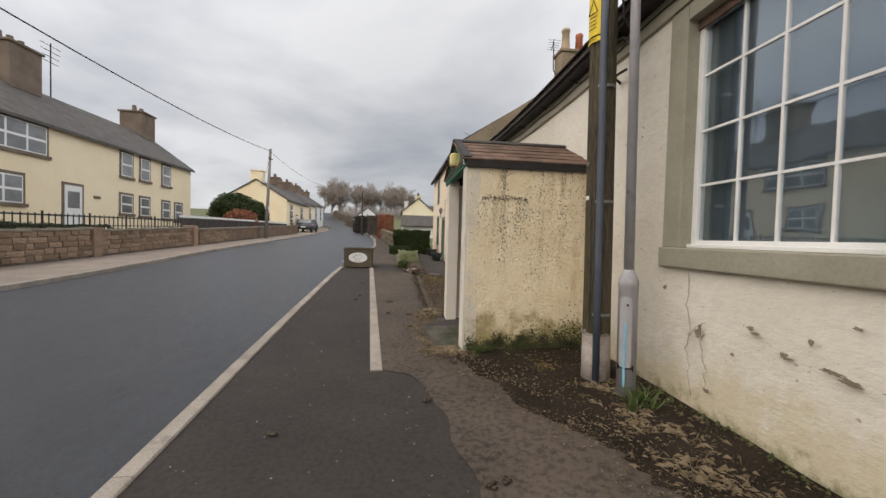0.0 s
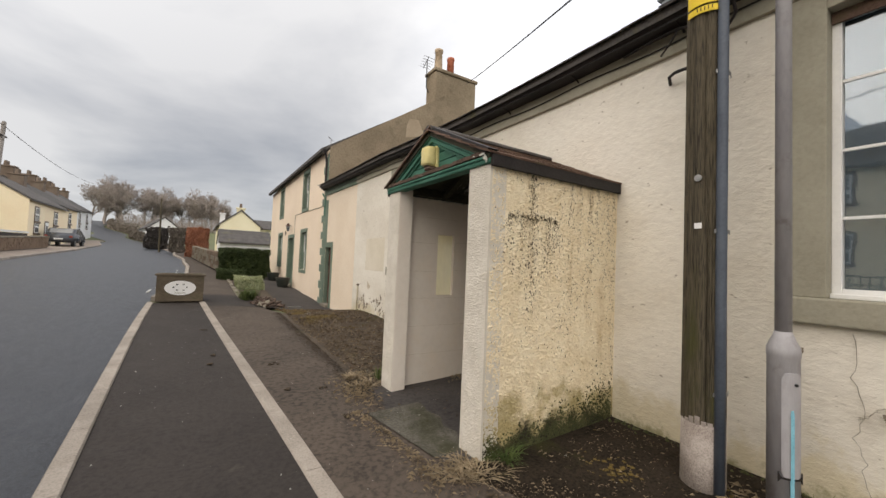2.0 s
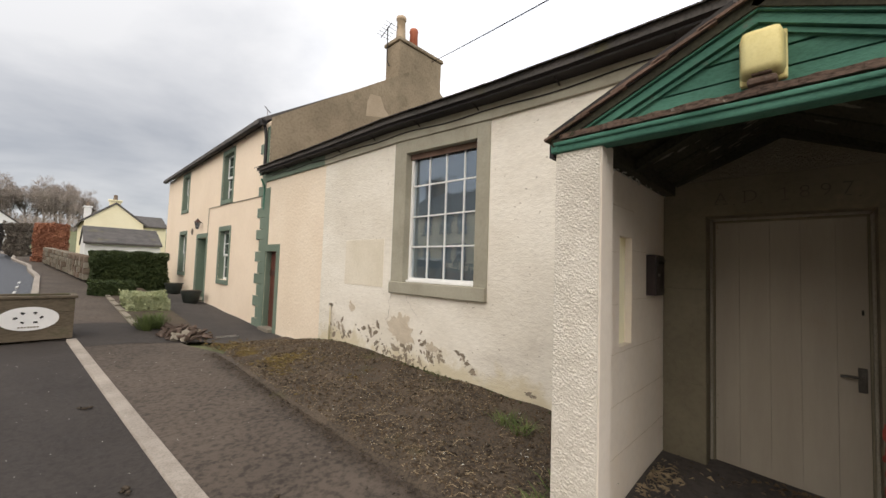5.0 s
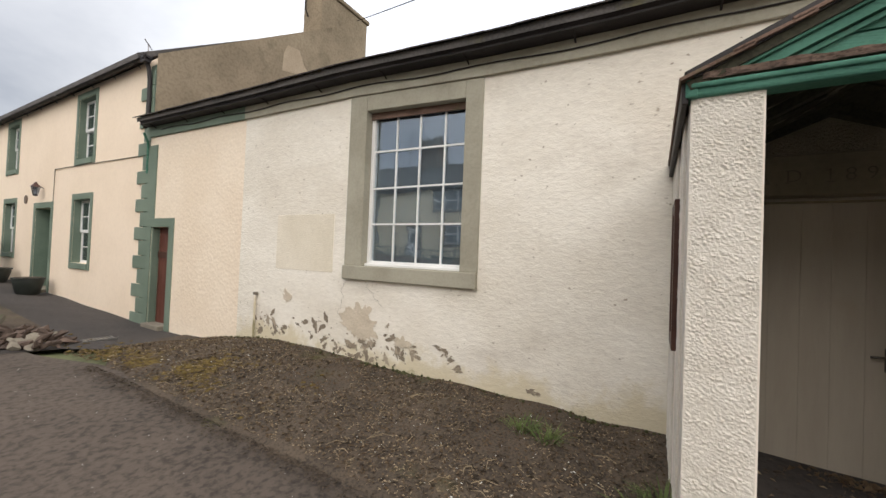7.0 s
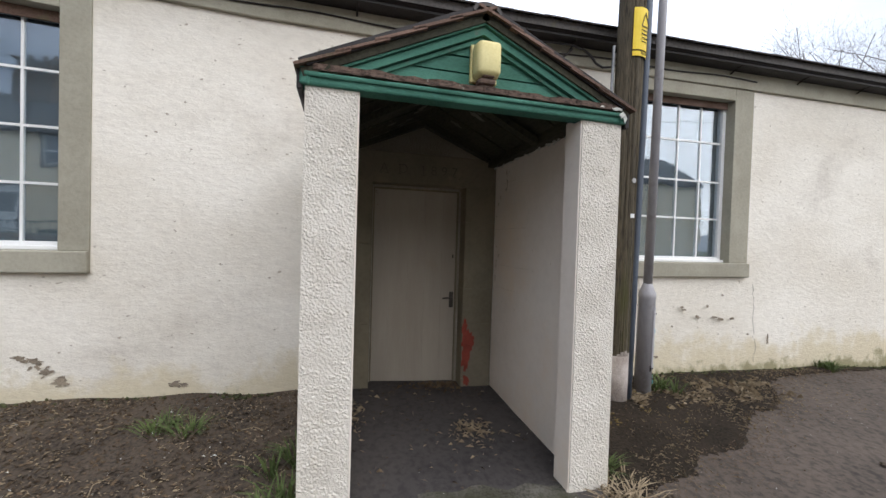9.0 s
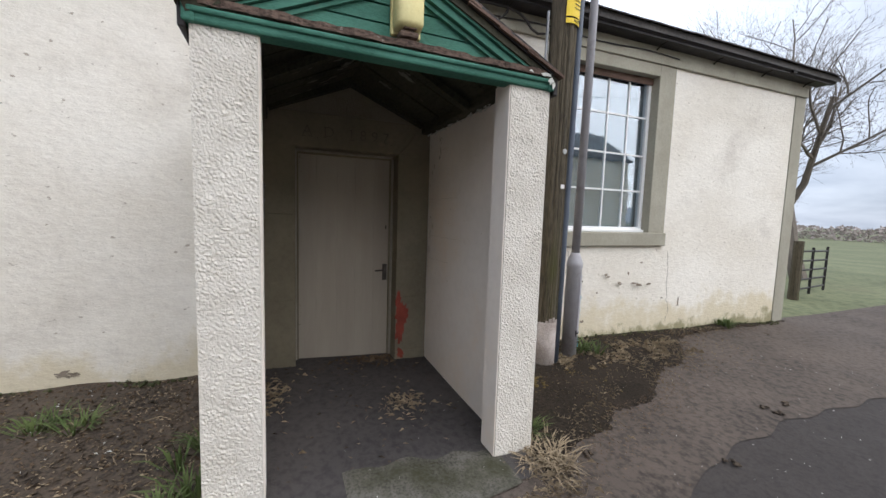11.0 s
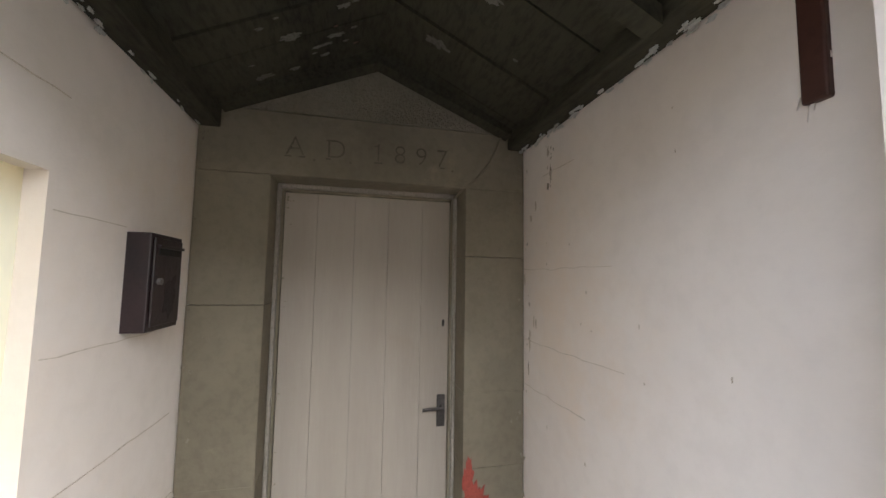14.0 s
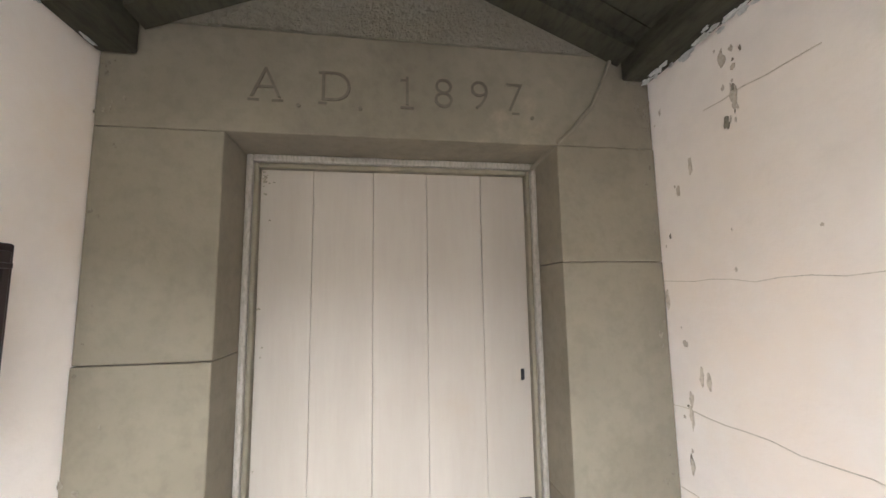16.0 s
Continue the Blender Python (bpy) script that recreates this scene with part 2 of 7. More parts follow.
M_SPECK = material("black_algae", (0.035, 0.029, 0.018), (0.10, 0.082, 0.05), 20.0, 0.95, 0.0, 30, 0.3)
M_ALGAE = material("green_black_algae", (0.030, 0.034, 0.014), (0.10, 0.105, 0.045), 6.0, 0.95, 0.0, 30, 0.3)
M_SLAB = material("pale_worn_concrete", (0.042, 0.039, 0.033), (0.150, 0.141, 0.120), 3.5, 0.95, 0.6, 50, 0.5, spec=0.1, stain=(0.044, 0.044, 0.024), stain_scale=3.0, stain_at=(0.40, 0.74))
M_LEAD = material("grey_lead", (0.30, 0.33, 0.37), (0.42, 0.45, 0.49), 2.0, 0.6, 0.1, 30, 0.1)
M_GREEN = material("green_masonry_paint", (0.135, 0.180, 0.140), (0.18, 0.230, 0.182), 1.5, 0.8, 0.2, 30, 0.1)
M_GREEN_WOOD = material("peeling_green_woodwork", (0.036, 0.130, 0.092), (0.074, 0.215, 0.158), 3.0, 0.65, 0.35, 60, 0.25, stretch=(1, 1, 3), stain=(0.12, 0.14, 0.115), stain_scale=7.0, stain_at=(0.63, 0.74))
M_ROTTEN = material("rotten_bare_wood", (0.05, 0.035, 0.03), (0.20, 0.14, 0.11), 6.0, 0.95, 1.0, 45, 0.6, stretch=(1, 0.3, 1), stain=(0.5, 0.47, 0.42), stain_scale=9.0, stain_at=(0.6, 0.66))
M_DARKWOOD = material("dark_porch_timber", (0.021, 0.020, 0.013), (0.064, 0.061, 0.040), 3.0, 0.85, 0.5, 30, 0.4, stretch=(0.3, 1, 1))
M_SLATE = material("roof_slate", (0.050, 0.047, 0.045), (0.11, 0.10, 0.095), 2.0, 0.8, 0.5, 30, 0.4, vary=0.25, stain=(0.11, 0.10, 0.05), stain_scale=1.2, stain_at=(0.58, 0.7))
M_RUSTROOF = material("mossy_brown_slate", (0.09, 0.055, 0.04), (0.20, 0.13, 0.10), 4.0, 0.9, 0.6, 40, 0.4, vary=0.2, stain=(0.10, 0.095, 0.05), stain_scale=3.0)
M_GUTTER = material("black_gutter", (0.014, 0.012, 0.012), (0.035, 0.030, 0.030), 3.0, 0.6, 0.2, 40, 0.3)
M_WHITE = material("white_window_frame", (0.74, 0.74, 0.73), (0.82, 0.82, 0.81), 3.0, 0.4, 0.05, 40, 0.1, spec=0.5)
M_GLASS = glass_material("window_glass", (0.84, 0.89, 0.93), 0.15)
M_DARKGLASS = glass_material("far_window_glass", (0.35, 0.38, 0.42), 0.2)
M_FROST = frosted_material("frosted_cream_glass", (1.0, 0.94, 0.68))
M_ROOM = material("room_plaster", (0.30, 0.31, 0.33), (0.38, 0.39, 0.41), 1.0, 0.9, 0.1, 20, 0.1)
M_CURTAIN = material("grey_blind", (0.10, 0.12, 0.13), (0.16, 0.185, 0.195), 1.0, 0.9, 0.1, 20, 0.1)
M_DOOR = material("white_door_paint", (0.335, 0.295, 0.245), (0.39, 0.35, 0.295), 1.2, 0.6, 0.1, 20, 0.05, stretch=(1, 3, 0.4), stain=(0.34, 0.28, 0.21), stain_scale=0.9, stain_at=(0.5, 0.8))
M_DOORFRAME = material("flaking_door_frame", (0.26, 0.235, 0.19), (0.36, 0.33, 0.28), 9.0, 0.7, 0.5, 40, 0.4, stretch=(1, 1, 0.3), stain=(0.15, 0.12, 0.09), stain_scale=7.0, stain_at=(0.60, 0.70))
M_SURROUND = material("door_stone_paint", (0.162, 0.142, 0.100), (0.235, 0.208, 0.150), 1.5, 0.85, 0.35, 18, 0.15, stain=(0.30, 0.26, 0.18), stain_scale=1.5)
M_RED = material("flaking_red_paint", (0.20, 0.042, 0.030), (0.32, 0.072, 0.050), 6.0, 0.8, 0.5, 30, 0.3)
M_METAL = material("dull_steel", (0.22, 0.22, 0.22), (0.38, 0.38, 0.38), 10.0, 0.4, 0.1, 60, 0.3, metal=0.9)
M_BOX = material("brown_enamel_box", (0.012, 0.009, 0.010), (0.030, 0.017, 0.018), 5.0, 0.42, 0.2, 30, 0.25, spec=0.5, stain=(0.055, 0.026, 0.02), stain_scale=6.0, stain_at=(0.62, 0.75))
M_LAMP = material("yellowed_plastic", (0.66, 0.56, 0.22), (0.76, 0.68, 0.33), 5.0, 0.5, 0.1, 40, 0.15, spec=0.5, stain=(0.25, 0.2, 0.1), stain_scale=9.0, stain_at=(0.66, 0.76))
M_POLE = material("weathered_pole_wood", (0.013, 0.011, 0.008), (0.125, 0.104, 0.070), 9.0, 0.9, 1.0, 30, 0.6, stretch=(1, 1, 0.05), stain=(0.060, 0.058, 0.022), stain_scale=4.0, stain_at=(0.56, 0.74), stain_stretch=(1, 1, 0.2))
M_POLEBASE = material("peeling_pale_pole_base", (0.19, 0.155, 0.135), (0.40, 0.355, 0.325), 6.0, 0.9, 0.7, 30, 0.4, stain=(0.12, 0.09, 0.07), stain_scale=5.0)
M_GALV = material("grey_column_paint", (0.33, 0.32, 0.34), (0.44, 0.43, 0.45), 2.0, 0.55, 0.15, 40, 0.15, stretch=(1, 1, 0.3), stain=(0.24, 0.22, 0.21), stain_scale=4.0)
M_BLUEPIPE = material("blue_grey_conduit", (0.065, 0.078, 0.105), (0.10, 0.118, 0.150), 3.0, 0.5, 0.1, 30, 0.2)
M_YELLOW = material("yellow_notice", (0.80, 0.58, 0.03), (0.85, 0.64, 0.06), 3.0, 0.5, 0.05, 40, 0.1)
M_BLACK = material("black_print", (0.01, 0.01, 0.01), (0.03, 0.03, 0.03), 3.0, 0.6, 0.05, 40, 0.1)
M_RENDER = material("grey_brown_render", (0.19, 0.150, 0.102), (0.31, 0.250, 0.175), 0.9, 0.95, 0.6, 25, 0.3, stain=(0.12, 0.095, 0.062), stain_scale=0.9)
M_BROWN = material("brown_door_paint", (0.045, 0.02, 0.014), (0.08, 0.035, 0.025), 3.0, 0.5, 0.1, 30, 0.2)
M_CREAMHOUSE = material("cream_house_paint", (0.84, 0.70, 0.49), (0.88, 0.76, 0.55), 0.5, 0.9, 0.1, 20, 0.06)
M_YELLOWHOUSE = material("pale_yellow_house_paint", (0.80, 0.73, 0.50), (0.85, 0.79, 0.57), 0.5, 0.9, 0.1, 20, 0.06)
M_WHITEHOUSE = material("white_house_paint", (0.70, 0.70, 0.69), (0.80, 0.80, 0.79), 0.5, 0.9, 0.1, 20, 0.06)
M_BROWNSTONE = material("brown_window_surround", (0.14, 0.105, 0.08), (0.20, 0.155, 0.12), 1.5, 0.9, 0.2, 20, 0.15)
M_WALLSTONE = material("garden_wall_stone", (0.17, 0.115, 0.08), (0.30, 0.215, 0.15), 3.0, 0.95, 0.6, 25, 0.35, vary=0.3)
M_MORTAR = material("wall_mortar", (0.13, 0.105, 0.08), (0.22, 0.18, 0.145), 3.0, 0.95, 0.5, 40, 0.3)
M_HEDGE = material("hedge_leaf", (0.022, 0.038, 0.010), (0.06, 0.085, 0.026), 3.0, 0.7, 0.2, 30, 0.4, vary=0.2)
M_PALELEAF = material("variegated_leaf", (0.20, 0.24, 0.11), (0.48, 0.51, 0.32), 4.0, 0.7, 0.2, 30, 0.4)
M_BEECH = material("russet_beech_leaf", (0.20, 0.08, 0.046), (0.38, 0.165, 0.097), 2.0, 0.8, 0.2, 30, 0.4)
M_BARK = material("bare_tree_bark", (0.10, 0.085, 0.070), (0.20, 0.17, 0.14), 3.0, 0.95, 0.6, 30, 0.4)
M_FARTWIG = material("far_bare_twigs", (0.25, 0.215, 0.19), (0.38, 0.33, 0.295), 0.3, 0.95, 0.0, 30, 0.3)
M_PLANTER = material("weathered_planter_timber", (0.075, 0.060, 0.042), (0.15, 0.12, 0.085), 3.0, 0.9, 0.5, 30, 0.35, stretch=(0.25, 1, 1), stain=(0.07, 0.075, 0.04), stain_scale=2.0)
M_PLAQUE = material("white_plaque", (0.72, 0.72, 0.72), (0.80, 0.80, 0.80), 2.0, 0.5, 0.05, 30, 0.05)
M_STRAW = material("dry_straw_litter", (0.12, 0.088, 0.055), (0.36, 0.285, 0.185), 9.0, 0.95, 0.0, 30, 0.3)
M_WEED = material("green_weed", (0.05, 0.08, 0.022), (0.12, 0.155, 0.05), 6.0, 0.8, 0.0, 30, 0.3)
M_POT = material("dark_pot", (0.02, 0.025, 0.022), (0.04, 0.045, 0.04), 3.0, 0.5, 0.1, 30, 0.2)
M_CAR = material("dark_car_paint", (0.05, 0.055, 0.065), (0.07, 0.075, 0.085), 1.0, 0.25, 0.0, 30, 0.05, spec=0.6)
M_RUBBER = material("tyre_rubber", (0.015, 0.015, 0.015), (0.03, 0.03, 0.03), 3.0, 0.8, 0.1, 30, 0.2)
M_TERRACOTTA = material("terracotta_pot", (0.32, 0.09, 0.05), (0.42, 0.14, 0.08), 3.0, 0.8, 0.2, 30, 0.2)
M_PALEPOT = material("buff_chimney_pot", (0.36, 0.27, 0.18), (0.46, 0.36, 0.26), 3.0, 0.8, 0.2, 30, 0.2)
M_STEP = material("worn_stone", (0.17, 0.15, 0.12), (0.28, 0.25, 0.20), 2.0, 0.9, 0.4, 30, 0.3)
M_PLASTERLOSS = material("exposed_plaster", (0.50, 0.43, 0.33), (0.64, 0.56, 0.45), 5.0, 0.95, 0.8, 30, 0.4)
M_GREYFENCE = material("dark_timber_fence", (0.05, 0.045, 0.042), (0.09, 0.08, 0.075), 3.0, 0.9, 0.3, 30, 0.3)
M_LEADWHITE = material("flaked_white_paint", (0.5, 0.5, 0.46), (0.66, 0.66, 0.61), 8.0, 0.7, 0.4, 40, 0.3)


# ---- shapes ----
def thing(name, label="", category="", group="", kind="", at=(0, 0, 0)):
    e = new(name)
    e.empty_display_size = 0.2
    e.location = at
    return tagged(e, label, category, group, kind)


def part(name, bm, mat, parent=None, label="", smooth=False):
    """Links a bmesh, given in world metres, as one mesh object under a thing or a part."""
    me = bpy.data.meshes.new(name)
    if parent is not None:
        off = Vector((0, 0, 0))
        p = parent
        while p is not None:
            off += p.location
            p = p.parent
        bm.transform(Matrix.Translation(-off))
    bmesh.ops.recalc_face_normals(bm, faces=bm.faces)
    bm.to_mesh(me)
    bm.free()
    for m in (mat if isinstance(mat, (list, tuple)) else [mat]):
        me.materials.append(m)
    if smooth:
        me.polygons.foreach_set("use_smooth", [True] * len(me.polygons))
    ob = new(name, me)
    if parent is not None:
        ob.parent = parent
    return tagged(ob, label)


def structure(name, bm, mat, label="", smooth=False):
    return tagged(part(name, bm, mat, None, label, smooth), kind="structure")


def box(bm, x0, x1, y0, y1, z0, z1, bevel=0.0, m=None):
    r = bmesh.ops.create_cube(bm, size=1.0)
    t = Matrix.Translation(((x0 + x1) / 2, (y0 + y1) / 2, (z0 + z1) / 2)) @ Matrix.Diagonal((abs(x1 - x0), abs(y1 - y0), abs(z1 - z0), 1))
    bmesh.ops.transform(bm, matrix=(m @ t if m else t), verts=r["verts"])
    if bevel:
        es = {e for v in r["verts"] for e in v.link_edges}
        bmesh.ops.bevel(bm, geom=list(es), offset=bevel, segments=2, profile=0.5, affect="EDGES")
    return bm


def B(*a, **k):
    return box(bmesh.new(), *a, **k)


def tube(bm, points, radius, sides=8, caps=True):
    """A round bar along points; radius is one number or one for each point."""
    pts = [Vector(p) for p in points]
    rad = radius if isinstance(radius, (list, tuple)) else [radius] * len(pts)
    rings = []
    ref = None
    for i, p in enumerate(pts):
        d = (pts[min(i + 1, len(pts) - 1)] - pts[max(i - 1, 0)]).normalized()
        if ref is None:
            ref = d.orthogonal().normalized()
        ref = (ref - d * ref.dot(d)).normalized()
        side = d.cross(ref)
        rings.append([bm.verts.new(p + (ref * math.cos(a) + side * math.sin(a)) * rad[i]) for a in [2 * math.pi * k / sides for k in range(sides)]])
    for a, b in zip(rings, rings[1:]):
        for k in range(sides):
            bm.faces.new((a[k], a[(k + 1) % sides], b[(k + 1) % sides], b[k]))
    if caps:
        bm.faces.new(rings[0][::-1])
        bm.faces.new(rings[-1])
    return bm


def T(points, radius, sides=8):
    return tube(bmesh.new(), points, radius, sides)


def prism(bm, outline, axis, a, b):
    """An outline of (u, v) pairs pulled from a to b along axis (x: u=y, v=z; y: u=x, v=z; z: u=x, v=y)."""
    def at(u, v, w):
        return (w, u, v) if axis == "x" else (u, w, v) if axis == "y" else (u, v, w)
    lo = [bm.verts.new(at(u, v, a)) for u, v in outline]
    hi = [bm.verts.new(at(u, v, b)) for u, v in outline]
    n = len(lo)
    bm.faces.new(lo[::-1])
    bm.faces.new(hi)
    for i in range(n):
        bm.faces.new((lo[i], lo[(i + 1) % n], hi[(i + 1) % n], hi[i]))
    return bm


def P(outline, axis, a, b):
    return prism(bmesh.new(), outline, axis, a, b)


def slab_wall(axis, face, back, u0, u1, z0, z1, holes=()):
    """A wall with thickness and real openings. axis 'x': the wall's faces look along x, and u is y; axis 'y': u is x."""
    bm = bmesh.new()
    us = sorted({u0, u1, *[h[0] for h in holes], *[h[1] for h in holes]})
    zs = sorted({z0, z1, *[h[2] for h in holes], *[h[3] for h in holes]})
    seen = {}

    def v(d, u, z):
        k = (d, round(u, 4), round(z, 4))
        if k not in seen:
            seen[k] = bm.verts.new((d, u, z) if axis == "x" else (u, d, z))
        return seen[k]

    def solid(i, j):
        if not (0 <= i < len(us) - 1 and 0 <= j < len(zs) - 1):
            return False
        cu, cz = (us[i] + us[i + 1]) / 2, (zs[j] + zs[j + 1]) / 2
        return not any(h[0] < cu < h[1] and h[2] < cz < h[3] for h in holes)

    for i in range(len(us) - 1):
        for j in range(len(zs) - 1):
            if not solid(i, j):
                continue
            a, b, c, d = us[i], us[i + 1], zs[j], zs[j + 1]
            for f in (face, back):
                bm.faces.new((v(f, a, c), v(f, b, c), v(f, b, d), v(f, a, d)))
            for (di, dj), (p, q) in {(-1, 0): ((a, c), (a, d)), (1, 0): ((b, c), (b, d)), (0, -1): ((a, c), (b, c)), (0, 1): ((a, d), (b, d))}.items():
                if not solid(i + di, j + dj):
                    bm.faces.new((v(face, *p), v(face, *q), v(back, *q), v(back, *p)))
    return bm


def lerp_table(table, y):
    if y <= table[0][0]:
        return table[0][1]
    for (a, va), (b, vb) in zip(table, table[1:]):
        if y <= b:
            s = (y - a) / (b - a)
            s = s * s * (3 - 2 * s) if len(table) > 4 else s
            return va + (vb - va) * s
    return table[-1][1]


def blobs(name, spots, mat, label, category):
    """Many small rounded lumps in one mesh: spots of (x, y, z, rx, ry, rz)."""
    verts, faces = [], []
    base = [(1, 0, 0), (-1, 0, 0), (0, 1, 0), (0, -1, 0), (0, 0, 1), (0, 0, -1)]
    tris = [(0, 2, 4), (2, 1, 4), (1, 3, 4), (3, 0, 4), (2, 0, 5), (1, 2, 5), (3, 1, 5), (0, 3, 5)]
    for x, y, z, a, b, c in spots:
        i = len(verts)
        verts += [(x + p * a, y + q * b, z + r * c) for p, q, r in base]
        faces += [(i + t[0], i + t[1], i + t[2]) for t in tris]
    me = bpy.data.meshes.new(name)
    me.from_pydata(verts, [], faces)
    me.polygons.foreach_set("use_smooth", [True] * len(faces))
    me.materials.append(mat)
    return tagged(new(name, me), label, category, kind="stuff")


# ---- the lie of the land ----
ROADZ = [(-400, -2.0), (-60, -1.2), (0, 0.0), (60, 2.28)]
WALLZ = [(-30, 0.0), (-3, 0.16), (-1.2, 0.19), (0.7, 0.26), (2.5, 0.31), (4.4, 0.32), (6, 0.38), (8, 0.43), (10.4, 0.48), (12.7, 0.24), (14, 0.26), (16, 0.33), (18, 0.42), (21, 0.55), (26, 0.80)]
RIGHT_KERB = [(-200, -1.2), (0, -1.36), (13, -1.72), (19, -1.25), (24, -1.3), (30, -1.65), (40, -2.6), (55, -4.4), (67, -7.2), (90, -12.0), (115, -19.0)]
LEFT_KERB = [(-200, -6.6), (8, -7.27), (20, -8.0), (37, -8.25), (50, -9.0), (67, -11.3), (90, -16.5), (115, -24.5)]


def road_z(y):
    hump = 0.07 * math.exp(-((y - 4.0) / 4.5) ** 2)
    if y < 0:
        return lerp_table(ROADZ, y) + hump
    if y < 60:
        return 0.038 * y + hump
    s = min(y, 125) - 60
    return 0.038 * min(y, 128) + 0.0009 * s * s


def gz(x, y):
    """Height of the ground."""
    r = road_z(y)
    if x > -0.2 and -30 < y < 30:
        s = min(1, (x + 0.2) / 2.4)
        w = max(0, min(1, (30 - y) / 6, (y + 30) / 20))
        return r + (lerp_table(WALLZ, y) - r) * s * w
    return r


def drape(name, left, right, y0, y1, lift, mat, label, nx=10, step=0.5, rough=0.0):
    """A sheet laid over the ground between two lines."""
    bm = bmesh.new()
    n = max(2, int((y1 - y0) / step))
    rows = []
    for j in range(n + 1):
        y = y0 + (y1 - y0) * j / n
        a, b = left(y), right(y)
        row = []
        for i in range(nx + 1):
            x = a + (b - a) * i / nx
            edge = (0.008 - lift if rough > 0.02 and i == 0 else 0.0) if i in (0, nx) else rough * noise.noise((x * 2.1, y * 2.1, 0.3))
            row.append(bm.verts.new((x, y, gz(x, y) + lift + edge)))
        rows.append(row)
    for r, q in zip(rows, rows[1:]):
        for i in range(nx):
            bm.faces.new((r[i], r[i + 1], q[i + 1], q[i]))
    return structure(name, bm, mat, label, smooth=True)


def rk(y):
    return lerp_table(RIGHT_KERB, y)


def lk(y):
    return lerp_table(LEFT_KERB, y)


def k2(y):
    return -0.085 - 0.073 * (y - 4.0)


def ground_sheet():
    bm = bmesh.new()
    xs = [-900, -400, -180, -90, -50, -32, -24, -18, -14, -11] + [-9.5 + 0.5 * i for i in range(48)] + [15.5, 18, 24, 36, 60, 110, 220, 450, 900]
    ys = [-900, -400, -180, -90, -60, -40, -28, -20, -14, -10] + [-8 + 0.5 * i for i in range(72)] + [30 + 2 * i for i in range(50)] + [132, 150, 190, 260, 420, 900]
    grid = [[bm.verts.new((x, y, gz(x, y) - (0.05 if y < 50 else 0.09))) for x in xs] for y in ys]
    for r, q in zip(grid, grid[1:]):
        for i in range(len(xs) - 1):
            bm.faces.new((r[i], r[i + 1], q[i + 1], q[i]))
    return structure("ground", bm, M_GRASS, "rough winter grass reaching to the distance", smooth=True)


ground_sheet()
drape("road", lk, rk, -60, 125, -0.035, M_ROAD, "damp dark grey asphalt village road", nx=14, step=1.0)
drape("pavement_left", lambda y: lk(y) - 2.6, lambda y: lk(y) - 0.13, -60, 70, 0.06, M_VERGE, "pale worn footway along the far kerb", nx=5, step=1.0)
TARMAC_EDGE = [(-40, 0.5), (-1, 0.58), (1.2, 0.61), (2.1, 0.62), (2.7, 0.56), (3.33, 0.48), (3.75, 0.32), (4.0, 0.03)]


def tarmac_edge(y):
    return lerp_table(TARMAC_EDGE, y) + 0.025 * math.sin(y * 9) if y < 4 else k2(y) + 0.10


drape("forecourt_strip", lambda y: rk(y) + 0.10, lambda y: tarmac_edge(y) + (0.06 if y < 4 else -0.08), -40, 12.95, 0.0, M_STRIP, "dark brown-black tarmac between two kerb lines", nx=6, step=0.1)
drape("footway", lambda y: tarmac_edge(y) if y < 12.95 else rk(y) + 0.13,
      lambda y: lerp_table([(-40, 2.5), (3, 2.5), (4.2, 1.6), (6.0, 0.75), (9.2, 0.70), (10.8, 0.80), (12.5, 0.55), (20, 0.22), (40, -0.4), (55, -2.2), (70, -5.0)], y), -40, 70, 0.006, M_FOOTWAY, "brown worn tarmac footway", nx=10, step=0.1, rough=0.0012)
drape("litter_bed", lambda y: lerp_table([(5.9, 0.86), (6.0, 0.75), (9.2, 0.70), (10.8, 0.80), (12.6, 1.9)], y) - 0.02 + 0.05 * noise.noise((y * 2.3, 1, 2)), lambda y: 2.45, 5.95, 12.6, 0.022, M_DIRT, "dark soil bed with leaf litter, gravel and moss", nx=26, step=0.08, rough=0.028)
drape("litter_corner", lambda y: lerp_table([(-1.6, 2.35), (1.0, 2.2), (2.2, 1.55), (3.2, 1.1), (4.4, 0.75)], y) + 0.06 * noise.noise((y * 3.1, 4, 2)) + 0.05 * noise.noise((y * 14, 4, 2)) + 0.03 * noise.noise((y * 40, 4, 2)), lambda y: 2.45, -1.4, 4.38, 0.022, M_SOIL, "dark soil and dead leaves at the foot of the wall", nx=20, step=0.02, rough=0.022)
drape("cottage_apron", lambda y: lerp_table([(11.8, 1.3), (12.6, 0.62), (15, 1.05), (22.5, 1.25)], y), lambda y: 2.5, 11.8, 23, 0.008, M_APRON, "dark tarmac apron before the cottage", nx=8, step=0.4)
drape("tarmac_patch", lambda y: k2(min(y, 12.9)) + 0.12 + (0.0 if y < 12.9 else -0.45), lambda y: 0.9, 12.3, 14.3, 0.011, M_STRIP, "dark tarmac repair across the footway", nx=6, step=0.25)
drape("porch_threshold", lambda y: 0.54 + 0.176 * (5.31 - y) + 0.012 * noise.noise((y * 5, 2, 1)), lambda y: 1.0 + 0.16 * noise.noise((y * 4, 7, 1)), 4.56, 5.44, 0.018, M_SLAB, "pale worn concrete threshold stained dark", nx=14, step=0.06, rough=0.008)
drape("porch_floor", lambda y: 0.70 + 0.09 * noise.noise((y * 4, 3, 3)), lambda y: 2.6, 4.40, 6.0, 0.016, M_APRON, "dark dirty porch floor", nx=16, step=0.1, rough=0.01)

